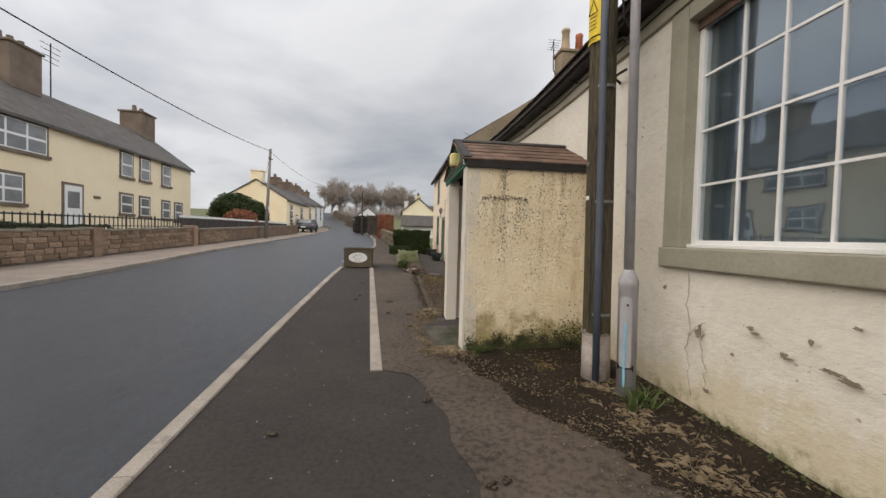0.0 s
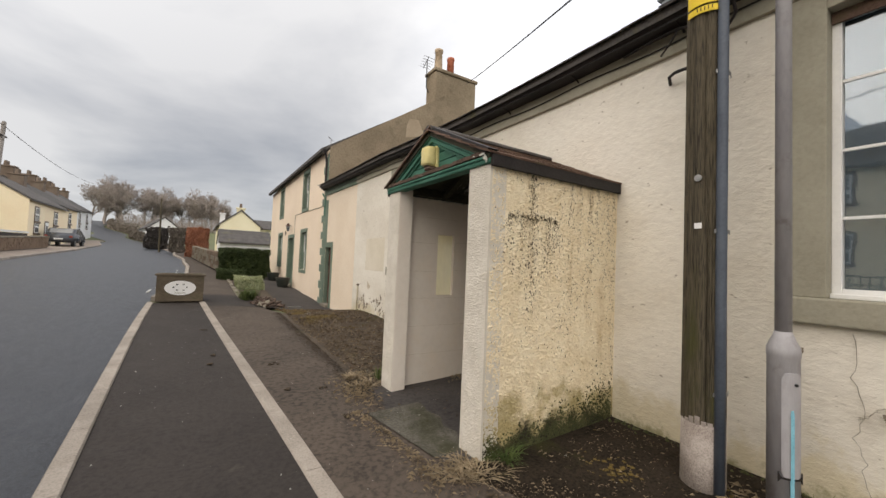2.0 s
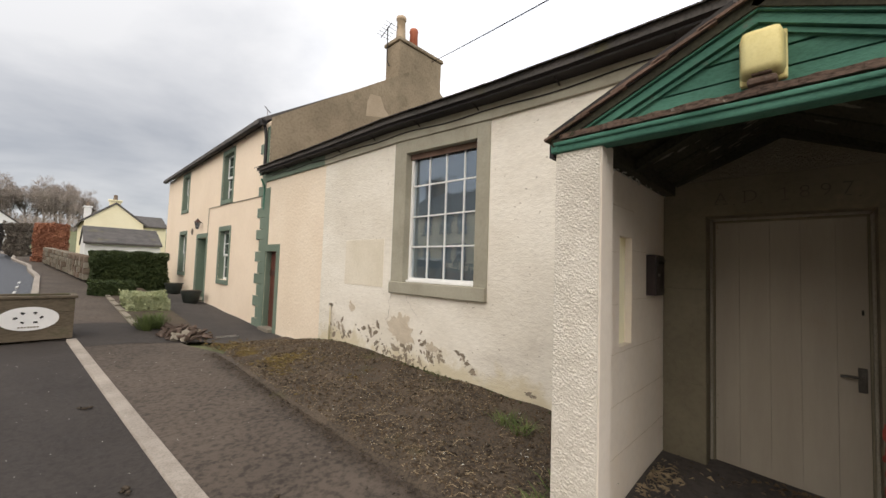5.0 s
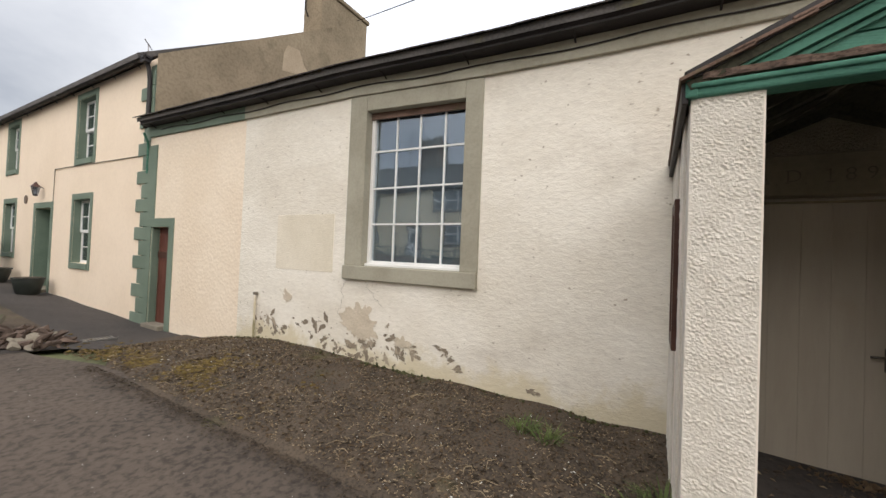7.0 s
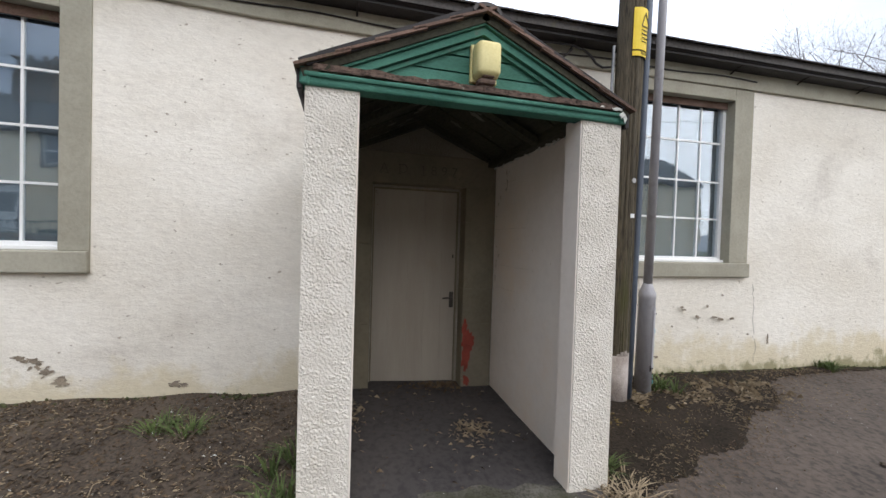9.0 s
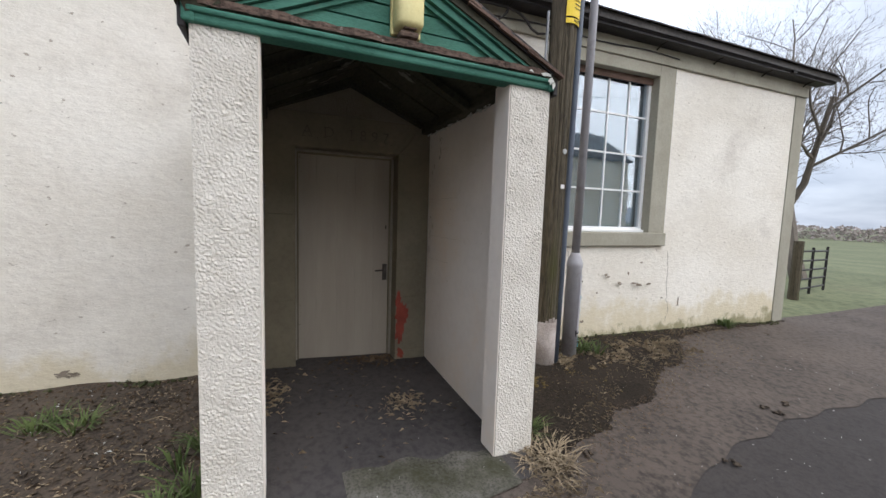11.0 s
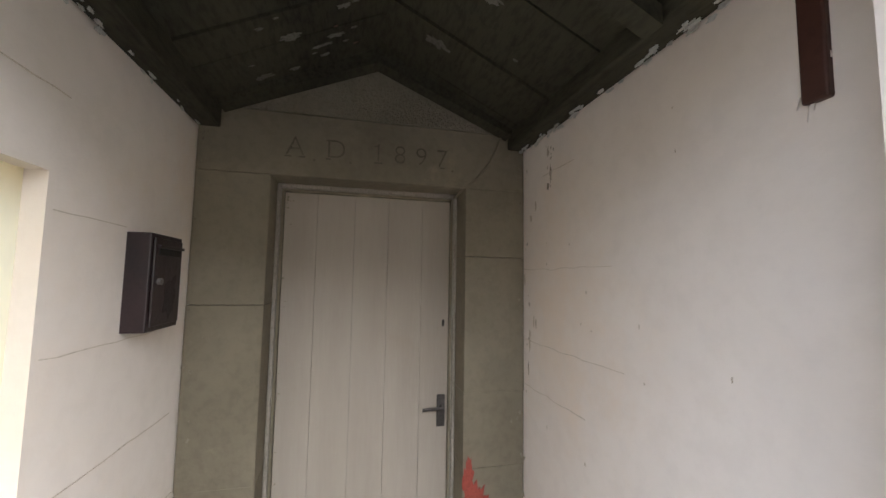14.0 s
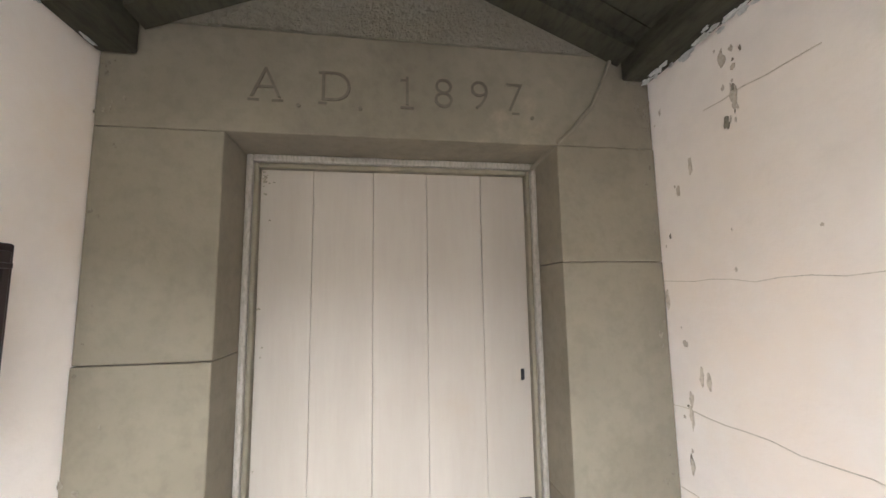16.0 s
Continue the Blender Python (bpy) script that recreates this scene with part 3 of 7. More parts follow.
# ---- hall ----
HX = 2.39
HOLES = [(7.62, 9.31, 1.37, 3.42), (1.385, 3.16, 1.37, 3.42), (4.486, 5.892, -0.2, 2.44)]
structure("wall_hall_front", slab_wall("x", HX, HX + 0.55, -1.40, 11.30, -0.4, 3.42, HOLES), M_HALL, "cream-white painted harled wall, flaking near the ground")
structure("wall_outbuilding_front", slab_wall("x", HX, HX + 0.55, 11.30, 14.03, -0.4, 3.42, [(13.25, 13.84, -0.1, 1.98)]), M_PEACH, "peach painted harled wall")
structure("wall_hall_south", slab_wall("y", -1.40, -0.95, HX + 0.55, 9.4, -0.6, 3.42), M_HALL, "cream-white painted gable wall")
bm = P([(HX, 3.42), (9.4, 3.42), (5.9, 5.45)], "y", -1.39, -0.95)
structure("wall_hall_gable", bm, M_HALL, "cream-white painted gable")
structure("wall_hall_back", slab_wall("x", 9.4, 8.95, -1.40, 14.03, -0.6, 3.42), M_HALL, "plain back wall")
structure("floor_hall", B(HX + 0.55, 8.95, -0.95, 14.0, 0.2, 0.3), M_ROOM, "plain hall floor")
structure("ceiling_hall", B(HX + 0.5, 9.0, -1.0, 14.0, 3.36, 3.42), M_ROOM, "plain ceiling")


def pitched_roof(name, ex, ez, rx, rz, bx, bz, y0, y1, mat, label, thick=0.07):
    bm = P([(ex, ez), (rx, rz), (bx, bz), (bx, bz - thick), (rx, rz - thick), (ex, ez - thick)], "y", y0, y1)
    return structure(name, bm, mat, label)


pitched_roof("roof_hall", 2.16, 3.70, 5.9, 5.72, 9.65, 3.70, -1.78, 14.03, M_SLATE, "dark slate roof with moss along the eaves")
structure("fascia_band_hall", B(HX - 0.035, HX + 0.5, -1.42, 11.30, 3.42, 3.60, bevel=0.008), M_STONE, "olive painted stone band under the gutter")
structure("wallhead_hall", B(HX - 0.001, HX + 0.5, -1.42, 14.02, 3.601, 3.80), M_GUTTER, "dark wallhead under the slates")
structure("soffit_hall", B(2.20, HX - 0.036, -1.60, 14.02, 3.595, 3.615), M_GUTTER, "dark eaves soffit")
structure("fascia_band_outbuilding", B(HX - 0.035, HX + 0.5, 11.30, 14.03, 3.42, 3.60, bevel=0.008), M_GREEN, "green painted band under the gutter")


def gutter(name, x, z, y0, y1, r=0.06, label="black half-round gutter along the eaves"):
    g = thing(name, label, "gutter", "gutters")
    bm = bmesh.new()
    prof = [(x + r * math.cos(a), z + r * math.sin(a)) for a in [math.pi + math.pi * k / 8 for k in range(9)]]
    prof += [(x + (r - 0.012) * math.cos(a), z + (r - 0.012) * math.sin(a)) for a in [2 * math.pi - math.pi * k / 8 for k in range(9)]]
    prism(bm, prof, "y", y0, y1)
    part("channel", bm, M_GUTTER, g)
    y = y0 + 0.5
    while y < y1:
        b = bmesh.new()
        tube(b, [(x - r * 0.9, y, z + 0.01), (x - r * 0.3, y, z - r * 1.05), (x + r, y, z - r - 0.02), (HX - 0.04, y, z - r - 0.05)], 0.009, 6)
        part("bracket", b, M_GUTTER, g)
        box_b = B(x - r - 0.006, x + r + 0.006, y - 0.45, y - 0.36, z - r - 0.006, z + 0.004, bevel=0.004) if int(y * 2) % 4 == 0 else None
        if box_b:
            part("joint", box_b, M_GUTTER, g)
        y += 1.0
    return g


gutter("hall_gutter", 2.235, 3.665, -1.72, 13.98)


def hall_window(name, y0, y1, z0, z1, sy0, sy1, ybars, zbars, label):
    w = tagged(thing(name, label, "window"), kind="structure")
    gx = 2.51
    # stone surround, butted to the wall's opening
    for a, b, c, d, nm in ((sy0, y0, z0, 3.42, "jamb"), (y1, sy1, z0, 3.42, "jamb"), (y0, y1, z1, 3.42, "lintel")):
        part(nm, B(HX - 0.014, HX + 0.50, a, b, c, d, bevel=0.006), M_STONE, w, "olive painted stone")
    part("window_sill", B(HX - 0.05, HX + 0.50, sy0, sy1, z0 - 0.16, z0, bevel=0.012), M_STONE, w, "olive painted stone sill")
    fr = bmesh.new()
    for a, b, c, d in ((y0 - 0.0, y0 + 0.045, z0, z1), (y1 - 0.045, y1, z0, z1), (y0 + 0.045, y1 - 0.045, z1 - 0.05, z1), (y0 + 0.045, y1 - 0.045, z0, z0 + 0.06)):
        box(fr, gx - 0.03, gx + 0.04, a, b, c, d, bevel=0.004)
    f = part("window_frame", fr, M_WHITE, w, "white painted window frame")
    part("inner_sill", B(gx - 0.07, gx - 0.03, y0 + 0.002, y1 - 0.002, z0 + 0.001, z0 + 0.03, bevel=0.004), M_WHITE, w)
    part("head_board", B(gx - 0.05, gx - 0.032, y0 + 0.002, y1 - 0.002, z1 - 0.075, z1 - 0.002, bevel=0.003), M_RUSTROOF, w, "brown stained head board")
    part("blind", B(gx + 0.045, gx + 0.055, y0 + 0.003, y1 - 0.003, z0 + 0.003, z1 - 0.003), M_CURTAIN, w, "grey-blue blind behind the glass")
    iy0, iy1, iz0, iz1 = y0 + 0.045, y1 - 0.045, z0 + 0.06, z1 - 0.05
    for y in ybars:
        part("glazing_bar", B(gx - 0.012, gx + 0.012, y - 0.009, y + 0.009, iz0, iz1), M_WHITE, w)
    for z in zbars:
        part("glazing_bar", B(gx - 0.0115, gx + 0.0115, iy0, iy1, z - 0.009, z + 0.009), M_WHITE, w)
    ys, zs = [iy0, *ybars, iy1], [iz0, *zbars, iz1]
    for ya, yb in zip(ys, ys[1:]):
        for za, zb in zip(zs, zs[1:]):
            pane = part("pane", B(gx - 0.003, gx + 0.003, ya + 0.008, yb - 0.008, za + 0.008, zb - 0.008), M_GLASS, w)
            pane.visible_shadow = False
    return w


hall_window("window_1", 7.81, 9.06, 1.53, 3.24, 7.62, 9.31, (8.095, 8.404, 8.713), (2.011, 2.422, 2.825), "white multi-pane window in an olive stone surround")
hall_window("window_2", 1.655, 2.97, 1.53, 3.29, 1.385, 3.16, (1.985, 2.297, 2.592), (2.02, 2.44, 2.86), "white multi-pane window in an olive stone surround, with crazed sill")
structure("wall_hall_corner", B(HX - 0.012, HX + 0.10, -1.412, -1.15, -0.3, 3.42, bevel=0.006), M_STONE, "olive painted corner strip")
vt = thing("roof_ventilator", "grey lead-covered box ventilator on the hall roof", "ventilator", at=(5.8, 5.25, 5.4))
part("box", B(5.3, 6.3, 4.95, 5.55, 5.1, 6.05, bevel=0.015), M_LEAD, vt)
part("band", B(5.27, 6.33, 4.92, 5.58, 5.93, 5.97), M_GUTTER, vt)
part("cap", B(5.25, 6.35, 4.90, 5.60, 6.05, 6.10, bevel=0.015), M_LEAD, vt)
structure("partition_hall", B(3.6, 3.7, -0.94, 13.9, 0.3, 3.36), M_CURTAIN, "grey inner partition")

# ---- porch ----
PX0, PYS, PYN = 0.90, 4.35, 6.03


def rough_wall(name, u_axis, face, u0, u1, z0, z1, back, amp, mat, label, step=0.0078, freq=1.0):
    """A thick wall whose outer face is thrown roughcast: lumps modelled in the mesh."""
    bm = bmesh.new()
    nu, nz = max(2, int((u1 - u0) / step)), int((z1 - z0) / step)
    sgn = 1 if back > face else -1
    rows = []
    for j in range(nz + 1):
        z = z0 + (z1 - z0) * j / nz
        row = []
        for i in range(nu + 1):
            u = u0 + (u1 - u0) * i / nu
            cell = noise.voronoi((u * 60 * freq, z * 66 * freq, face * 5))[0][0]
            mask = 0.5 + noise.noise((u * 22, z * 26, face * 3))
            n = (0.62 - cell) * 2.4 * min(1.2, max(0.1, mask)) + 0.5 * noise.noise((u * 130, z * 150, face * 7)) + 0.35 * noise.noise((u * 4, z * 4, face)) - 0.25
            fade = min(1, i / 1.5, (nu - i) / 1.5)
            d = face - sgn * amp * max(-0.6, n) * (0.35 + 0.65 * fade)
            row.append(bm.verts.new((d, u, z) if u_axis == "y" else (u, d, z)))
        rows.append(row)
    for r, q in zip(rows, rows[1:]):
        for i in range(nu):
            bm.faces.new((r[i], r[i + 1], q[i + 1], q[i]))
    rim = rows[0] + [r[-1] for r in rows[1:]] + rows[-1][-2::-1] + [r[0] for r in rows[-2:0:-1]]
    far = [bm.verts.new((back, v.co.y, v.co.z) if u_axis == "y" else (v.co.x, back, v.co.z)) for v in rim]
    for k in range(len(rim)):
        bm.faces.new((rim[k], rim[(k + 1) % len(rim)], far[(k + 1) % len(rim)], far[k]))
    bm.faces.new(far)
    return structure(name, bm, mat, label)


# side walls: roughcast outside, smooth plaster inside, with the slit window through the north one
rough_wall("wall_porch_south", "x", PYS, PX0 + 0.02, HX, -0.1, 2.40, PYS + 0.10, 0.0115, M_STAINED, "cream roughcast porch wall, stained by water runs", 0.0066, 1.5)
structure("wall_porch_south_lining", B(PX0 + 0.151, HX, PYS + 0.101, 4.486, -0.1, 2.38), M_PORCH_IN, "smooth pinkish-cream painted porch lining")
structure("wall_porch_north", slab_wall("y", PYN, 5.892, PX0 + 0.151, HX, -0.1, 2.40, [(1.44, 1.66, 1.29, 1.965)]), M_PORCH_IN, "cream painted porch wall with a slit window")
rough_wall("wall_porch_pier_north", "y", PX0, 5.80, 6.035, -0.1, 2.40, PX0 + 0.15, 0.0047, M_ROUGHCAST, "cream roughcast porch pier", 0.0050, 1.25)
rough_wall("wall_porch_pier_south", "y", PX0, 4.352, 4.60, -0.1, 2.40, PX0 + 0.15, 0.0047, M_ROUGHCAST, "cream roughcast porch pier", 0.0050, 1.25)
structure("wall_porch_pier_lining_south", B(PX0 + 0.006, PX0 + 0.15, 4.601, 4.608, -0.1, 2.38), M_PORCH_IN, "smooth painted inner face of the pier")
structure("wall_porch_pier_lining_north", B(PX0 + 0.006, PX0 + 0.15, 5.792, 5.799, -0.1, 2.38), M_PORCH_IN, "smooth painted inner face of the pier")

# ---- cottage ----
CY0, CY1, CX, CE = 14.03, 24.8, 2.42, 5.02
CHOLES = [(16.52, 17.37, 3.47, 4.80), (16.52, 17.37, 1.21, 2.59), (21.35, 22.2, 3.57, 4.82), (21.32, 22.22, 1.30, 2.66), (18.72, 19.75, 0.0, 2.46)]
structure("wall_cottage_front", slab_wall("x", CX, CX + 0.5, CY0, CY1, -0.3, CE, CHOLES), M_COTTAGE, "smooth peach painted cottage front")
structure("wall_cottage_south", P([(CX + 0.51, -0.3), (12.3, -0.3), (12.3, CE), (7.0, 8.16), (CX + 0.51, CE + 0.42)], "y", CY0 + 0.002, CY0 + 0.5), M_RENDER, "weathered grey-brown rendered gable")
structure("wall_cottage_gable_edge", P([(CX + 0.004, 3.6), (CX + 0.51, 3.6), (CX + 0.51, CE + 0.42), (CX + 0.004, CE + 0.08)], "y", CY0 - 0.004, CY0 + 0.001), M_RENDER, "weathered render at the gable's edge")
structure("wall_cottage_north", P([(CX + 0.51, -0.3), (12.3, -0.3), (12.3, CE), (7.0, 8.0), (CX + 0.51, CE)], "y", CY1 - 0.5, CY1 - 0.002), M_COTTAGE, "plain gable")
structure("wall_cottage_back", slab_wall("x", 12.3, 11.9, CY0 + 0.5, CY1 - 0.5, -0.3, CE), M_RENDER, "plain back wall")
structure("partition_cottage", B(4.2, 4.3, CY0 + 0.5, CY1 - 0.5, 0.2, CE - 0.1), M_ROOM, "inner wall")
pitched_roof("roof_cottage", 2.20, 5.06, 7.0, 8.10, 12.5, 5.06, CY0 + 0.2, CY1 + 0.1, M_SLATE, "dark slate cottage roof", 0.1)
gutter("cottage_gutter", 2.27, 5.0, CY0 - 0.05, CY1 + 0.05)


# ---- porch: roof, gable, ceiling ----
RY, RZ, EZ = 5.19, 2.83, 2.435   # ridge and eaves of the porch
rng = random.Random(5)


def slope_frame(y_eave, z_eave, y_top, z_top, x0):
    """Axes of a roof slope: u runs along x from x0, v up the slope, w outwards."""
    d = Vector((0, y_top - y_eave, z_top - z_eave))
    v = d.normalized()
    u = Vector((1, 0, 0))
    w = u.cross(v)
    if w.z < 0:
        w = -w
    m = Matrix((u, v, w)).transposed().to_4x4()
    return Matrix.Translation((x0, y_eave, z_eave)) @ m, d.length


def blot(bm, origin, u, v, r_u, r_v, seed, thick, n=40):
    """A flat flake with a ragged outline on the plane of u and v."""
    o, u, v = Vector(origin), Vector(u), Vector(v)
    w = u.cross(v).normalized() * thick
    rim = []
    for k in range(n):
        a = 2 * math.pi * k / n
        s = 1 + 0.7 * noise.noise((math.cos(a) * 1.7 + seed * 7.3, math.sin(a) * 1.7, seed)) + 0.42 * noise.noise((math.cos(a) * 4.5 + seed, math.sin(a) * 4.5, 4)) + 0.3 * noise.noise((math.cos(a) * 11 + seed, math.sin(a) * 11, 9))
        rim.append(o + u * (r_u * s * math.cos(a)) + v * (r_v * s * math.sin(a)))
    lo = [bm.verts.new(p) for p in rim]
    hi = [bm.verts.new(p + w) for p in rim]
    bm.faces.new(hi)
    for k in range(n):
        bm.faces.new((lo[k], lo[(k + 1) % n], hi[(k + 1) % n], hi[k]))


for nm, ye in (("roof_porch_south", 4.325), ("roof_porch_north", 6.06)):
    m, length = slope_frame(ye, EZ, RY, RZ, 0.87)
    deck = structure(nm, B(0, HX - 0.87, 0, length, -0.05, -0.012, m=m), M_DARKWOOD, "brown mossy slated porch roof")
    course = length / 5
    for r in range(5):
        x = -0.03 - (0.11 if r % 2 else 0)
        while x < HX - 0.87:
            w = rng.uniform(0.20, 0.25)
            x1 = min(x + w, HX - 0.87)
            b = bmesh.new()
            tilt = m @ Matrix.Translation((0, r * course - 0.02, 0.0)) @ Matrix.Rotation(radians(-2.4 + rng.uniform(-0.4, 0.4)), 4, "X")
            box(b, max(x, -0.03) + 0.003, x1 - 0.003, 0, course * 1.35, -0.004, 0.008 + rng.uniform(0, 0.003), m=tilt)
            if x1 - max(x, -0.03) > 0.03:
                part("slate", b, M_RUSTROOF, deck)
            x = x1
ridge = bmesh.new()
prof = [(RY + 0.075 * math.sin(a), RZ + 0.040 * math.cos(a) - 0.01) for a in [radians(-100 + 20 * k) for k in range(11)]]
prof += [(RY + 0.06 * math.sin(a), RZ + 0.03 * math.cos(a) - 0.02) for a in [radians(100 - 20 * k) for k in range(11)]]
for k in range(4):
    prism(ridge, prof, "x", 0.85 + k * 0.382, 0.85 + k * 0.382 + 0.376)
structure("roof_porch_ridge", ridge, M_SLATE, "dark grey ridge tiles of the porch")

pg = thing("porch_gable", "peeling green timber gable over the porch with a rotten ledge", "gable", at=(0.88, RY, 2.42))
z_ledge = 2.455
nb = 4
for k in range(nb):
    za, zb = z_ledge + 0.083 * k, z_ledge + 0.083 * (k + 1) - 0.009
    ha, hb = (RZ - 0.03 - za) / (RZ - EZ) * 0.86, (RZ - 0.03 - zb) / (RZ - EZ) * 0.86
    if hb > 0.02:
        part("board", P([(RY - ha, za), (RY + ha, za), (RY + hb, zb), (RY - hb, zb)], "x", 0.885 + 0.002 * (k % 2), 0.92), M_GREEN_WOOD, pg)
part("backing", P([(4.40, 2.44), (5.99, 2.44), (RY, RZ - 0.04)], "x", 0.905, 0.935), M_DARKWOOD, pg)


def rake(y_tip, inset, depth_x0, depth_x1, w):
    """A sloping moulding along one side of the gable."""
    d = Vector((RY - y_tip, RZ - EZ)).normalized()
    n = Vector((-d.y, d.x)) if y_tip > RY else Vector((d.y, -d.x))
    if n.y > 0:
        n = -n
    a = Vector((y_tip, EZ)) + n * inset
    b = Vector((RY, RZ)) + n * inset
    b.x = RY
    b.y = RZ - inset / max(0.2, abs(d.x))
    a2, b2 = a + n * w, Vector((RY, RZ - (inset + w) / abs(d.x)))
    if a2.y < 2.435:
        s = (2.435 - a2.y) / (b2.y - a2.y)
        a2 = a2 + (b2 - a2) * s
    if inset > 0 and a.y < 2.40:
        s = (2.40 - a.y) / (b.y - a.y)
        a = a + (b - a) * s
    return P([tuple(a), tuple(b), tuple(b2), tuple(a2)], "x", depth_x0, depth_x1)


for tip in (4.345, 6.05):
    part("barge_board", rake(tip, -0.030, 0.812, 0.905, 0.042), M_GUTTER, pg, "blackened barge edge")
    part("raking_moulding", rake(tip, 0.016, 0.835, 0.90, 0.042), M_GREEN_WOOD, pg)
    part("raking_moulding", rake(tip, 0.062, 0.850, 0.90, 0.034), M_GREEN_WOOD, pg)
    part("raking_moulding", rake(tip, 0.102, 0.868, 0.90, 0.018), M_GREEN_WOOD, pg)
part("bottom_rail", B(0.835, 0.93, 4.365, 6.035, 2.362, 2.425, bevel=0.012), M_GREEN_WOOD, pg)
part("bottom_bead", B(0.822, 0.85, 4.36, 6.04, 2.395, 2.418, bevel=0.008), M_GREEN_WOOD, pg)
led = bmesh.new()
ys = [4.39 + (6.0 - 4.39) * k / 70 for k in range(71)]
top, bot = [], []
for y in ys:
    j1, j2 = noise.noise((y * 9, 3, 1)), noise.noise((y * 23, 7, 2))
    xo = 0.815 + 0.03 * max(-0.3, j1) + 0.012 * j2
    top.append((led.verts.new((xo, y, 2.452 + 0.010 * j2)), led.verts.new((0.905, y, 2.470 + 0.006 * j1))))
    bot.append((led.verts.new((xo + 0.006, y, 2.426 + 0.006 * j1)), led.verts.new((0.905, y, 2.426))))
for a, b, c, d in zip(top, top[1:], bot, bot[1:]):
    led.faces.new((a[0], b[0], b[1], a[1]))
    led.faces.new((c[0], c[1], d[1], d[0]))
    led.faces.new((a[0], c[0], d[0], b[0]))
part("ledge", led, M_ROTTEN, pg, "rotten split bare wood ledge")
for y in (4.362, 6.035):
    part("corner_block", B(0.828, 0.93, y - 0.022, y + 0.022, 2.36, 2.44, bevel=0.01), M_GREEN_WOOD, pg)
for y0, y1 in ((4.312, 4.338), (6.045, 6.07)):
    structure("fascia_porch", B(0.885, HX - 0.002, y0, y1, 2.34, 2.435, bevel=0.006), M_GUTTER, "blackened timber eaves board")
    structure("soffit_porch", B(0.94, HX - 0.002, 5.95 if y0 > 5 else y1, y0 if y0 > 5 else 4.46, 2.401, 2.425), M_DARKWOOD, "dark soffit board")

bl = thing("bulkhead_lamp", "yellowed plastic wall lamp, dirty at its base, on the gable", "lamp", at=(0.92, 5.18, 2.58))
bm = bmesh.new()
box(bm, 0.815, 0.915, 5.112, 5.248, 2.492, 2.668, bevel=0.024)
for v in bm.verts:
    if v.co.x < 0.85:
        v.co.y = 5.18 + (v.co.y - 5.18) * 0.90
        v.co.z = 2.58 + (v.co.z - 2.58) * 0.94
part("diffuser", bm, M_LAMP, bl, smooth=True)
part("base_plate", B(0.905, 0.934, 5.108, 5.252, 2.484, 2.674, bevel=0.008), M_LAMP, bl)
part("lower_cap", B(0.845, 0.92, 5.135, 5.225, 2.462, 2.491, bevel=0.012), M_ROTTEN, bl, "blackened lower cap")
part("drip", B(0.835, 0.86, 5.15, 5.21, 2.4915, 2.505, bevel=0.004), M_ROTTEN, bl, "brown stained drip edge")

for k, (y, z, a, b) in enumerate(((4.375, 2.405, 0.02, 0.014), (4.41, 2.432, 0.03, 0.008), (4.36, 2.385, 0.01, 0.018), (4.49, 2.436, 0.03, 0.005), (4.62, 2.436, 0.03, 0.005))):
    fw_ = bmesh.new()
    blot(fw_, (0.819, y, z), (0, -1, 0), (0, 0, 1), a, b, k, 0.003, 14)
    part("paint_flake", fw_, M_LEADWHITE, pg, "flaked whitish paint")
pg.location.x += 0.045

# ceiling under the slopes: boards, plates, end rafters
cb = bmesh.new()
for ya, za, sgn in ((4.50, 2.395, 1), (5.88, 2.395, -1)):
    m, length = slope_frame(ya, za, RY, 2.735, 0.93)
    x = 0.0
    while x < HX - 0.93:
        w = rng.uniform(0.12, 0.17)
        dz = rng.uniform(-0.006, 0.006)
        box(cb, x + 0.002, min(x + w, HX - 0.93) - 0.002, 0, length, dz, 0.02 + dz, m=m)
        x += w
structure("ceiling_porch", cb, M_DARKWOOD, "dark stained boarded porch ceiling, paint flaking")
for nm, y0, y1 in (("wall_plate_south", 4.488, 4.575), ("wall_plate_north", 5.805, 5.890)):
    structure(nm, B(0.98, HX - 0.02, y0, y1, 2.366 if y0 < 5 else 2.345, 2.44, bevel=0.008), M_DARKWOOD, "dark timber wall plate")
for ya, s in ((4.585, 1), (5.795, -1)):
    structure("rafter_porch", P([(ya, 2.45), (RY, 2.735), (RY, 2.668), (ya, 2.41)], "x", HX - 0.10, HX - 0.021), M_DARKWOOD, "dark end rafter")
    structure("rafter_porch", P([(ya, 2.40), (RY, 2.70), (RY, 2.66), (ya, 2.35)], "x", 1.42, 1.48), M_DARKWOOD, "dark rafter")
structure("tie_block_porch", B(1.5, 1.58, 5.13, 5.22, 2.66, 2.72, bevel=0.008), M_PORCH_IN, "pale block under the porch ridge")
# ---- stone door surround, door ----
DY0, DY1, DZ = 4.776, 5.612, 2.172
sx = HX - 0.016
surround = tagged(thing("door_surround", "olive painted dressed stone door surround with cut lettering and date", "door surround"), kind="structure")


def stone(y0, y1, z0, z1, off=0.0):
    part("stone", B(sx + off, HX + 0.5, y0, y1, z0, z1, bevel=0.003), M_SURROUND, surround)


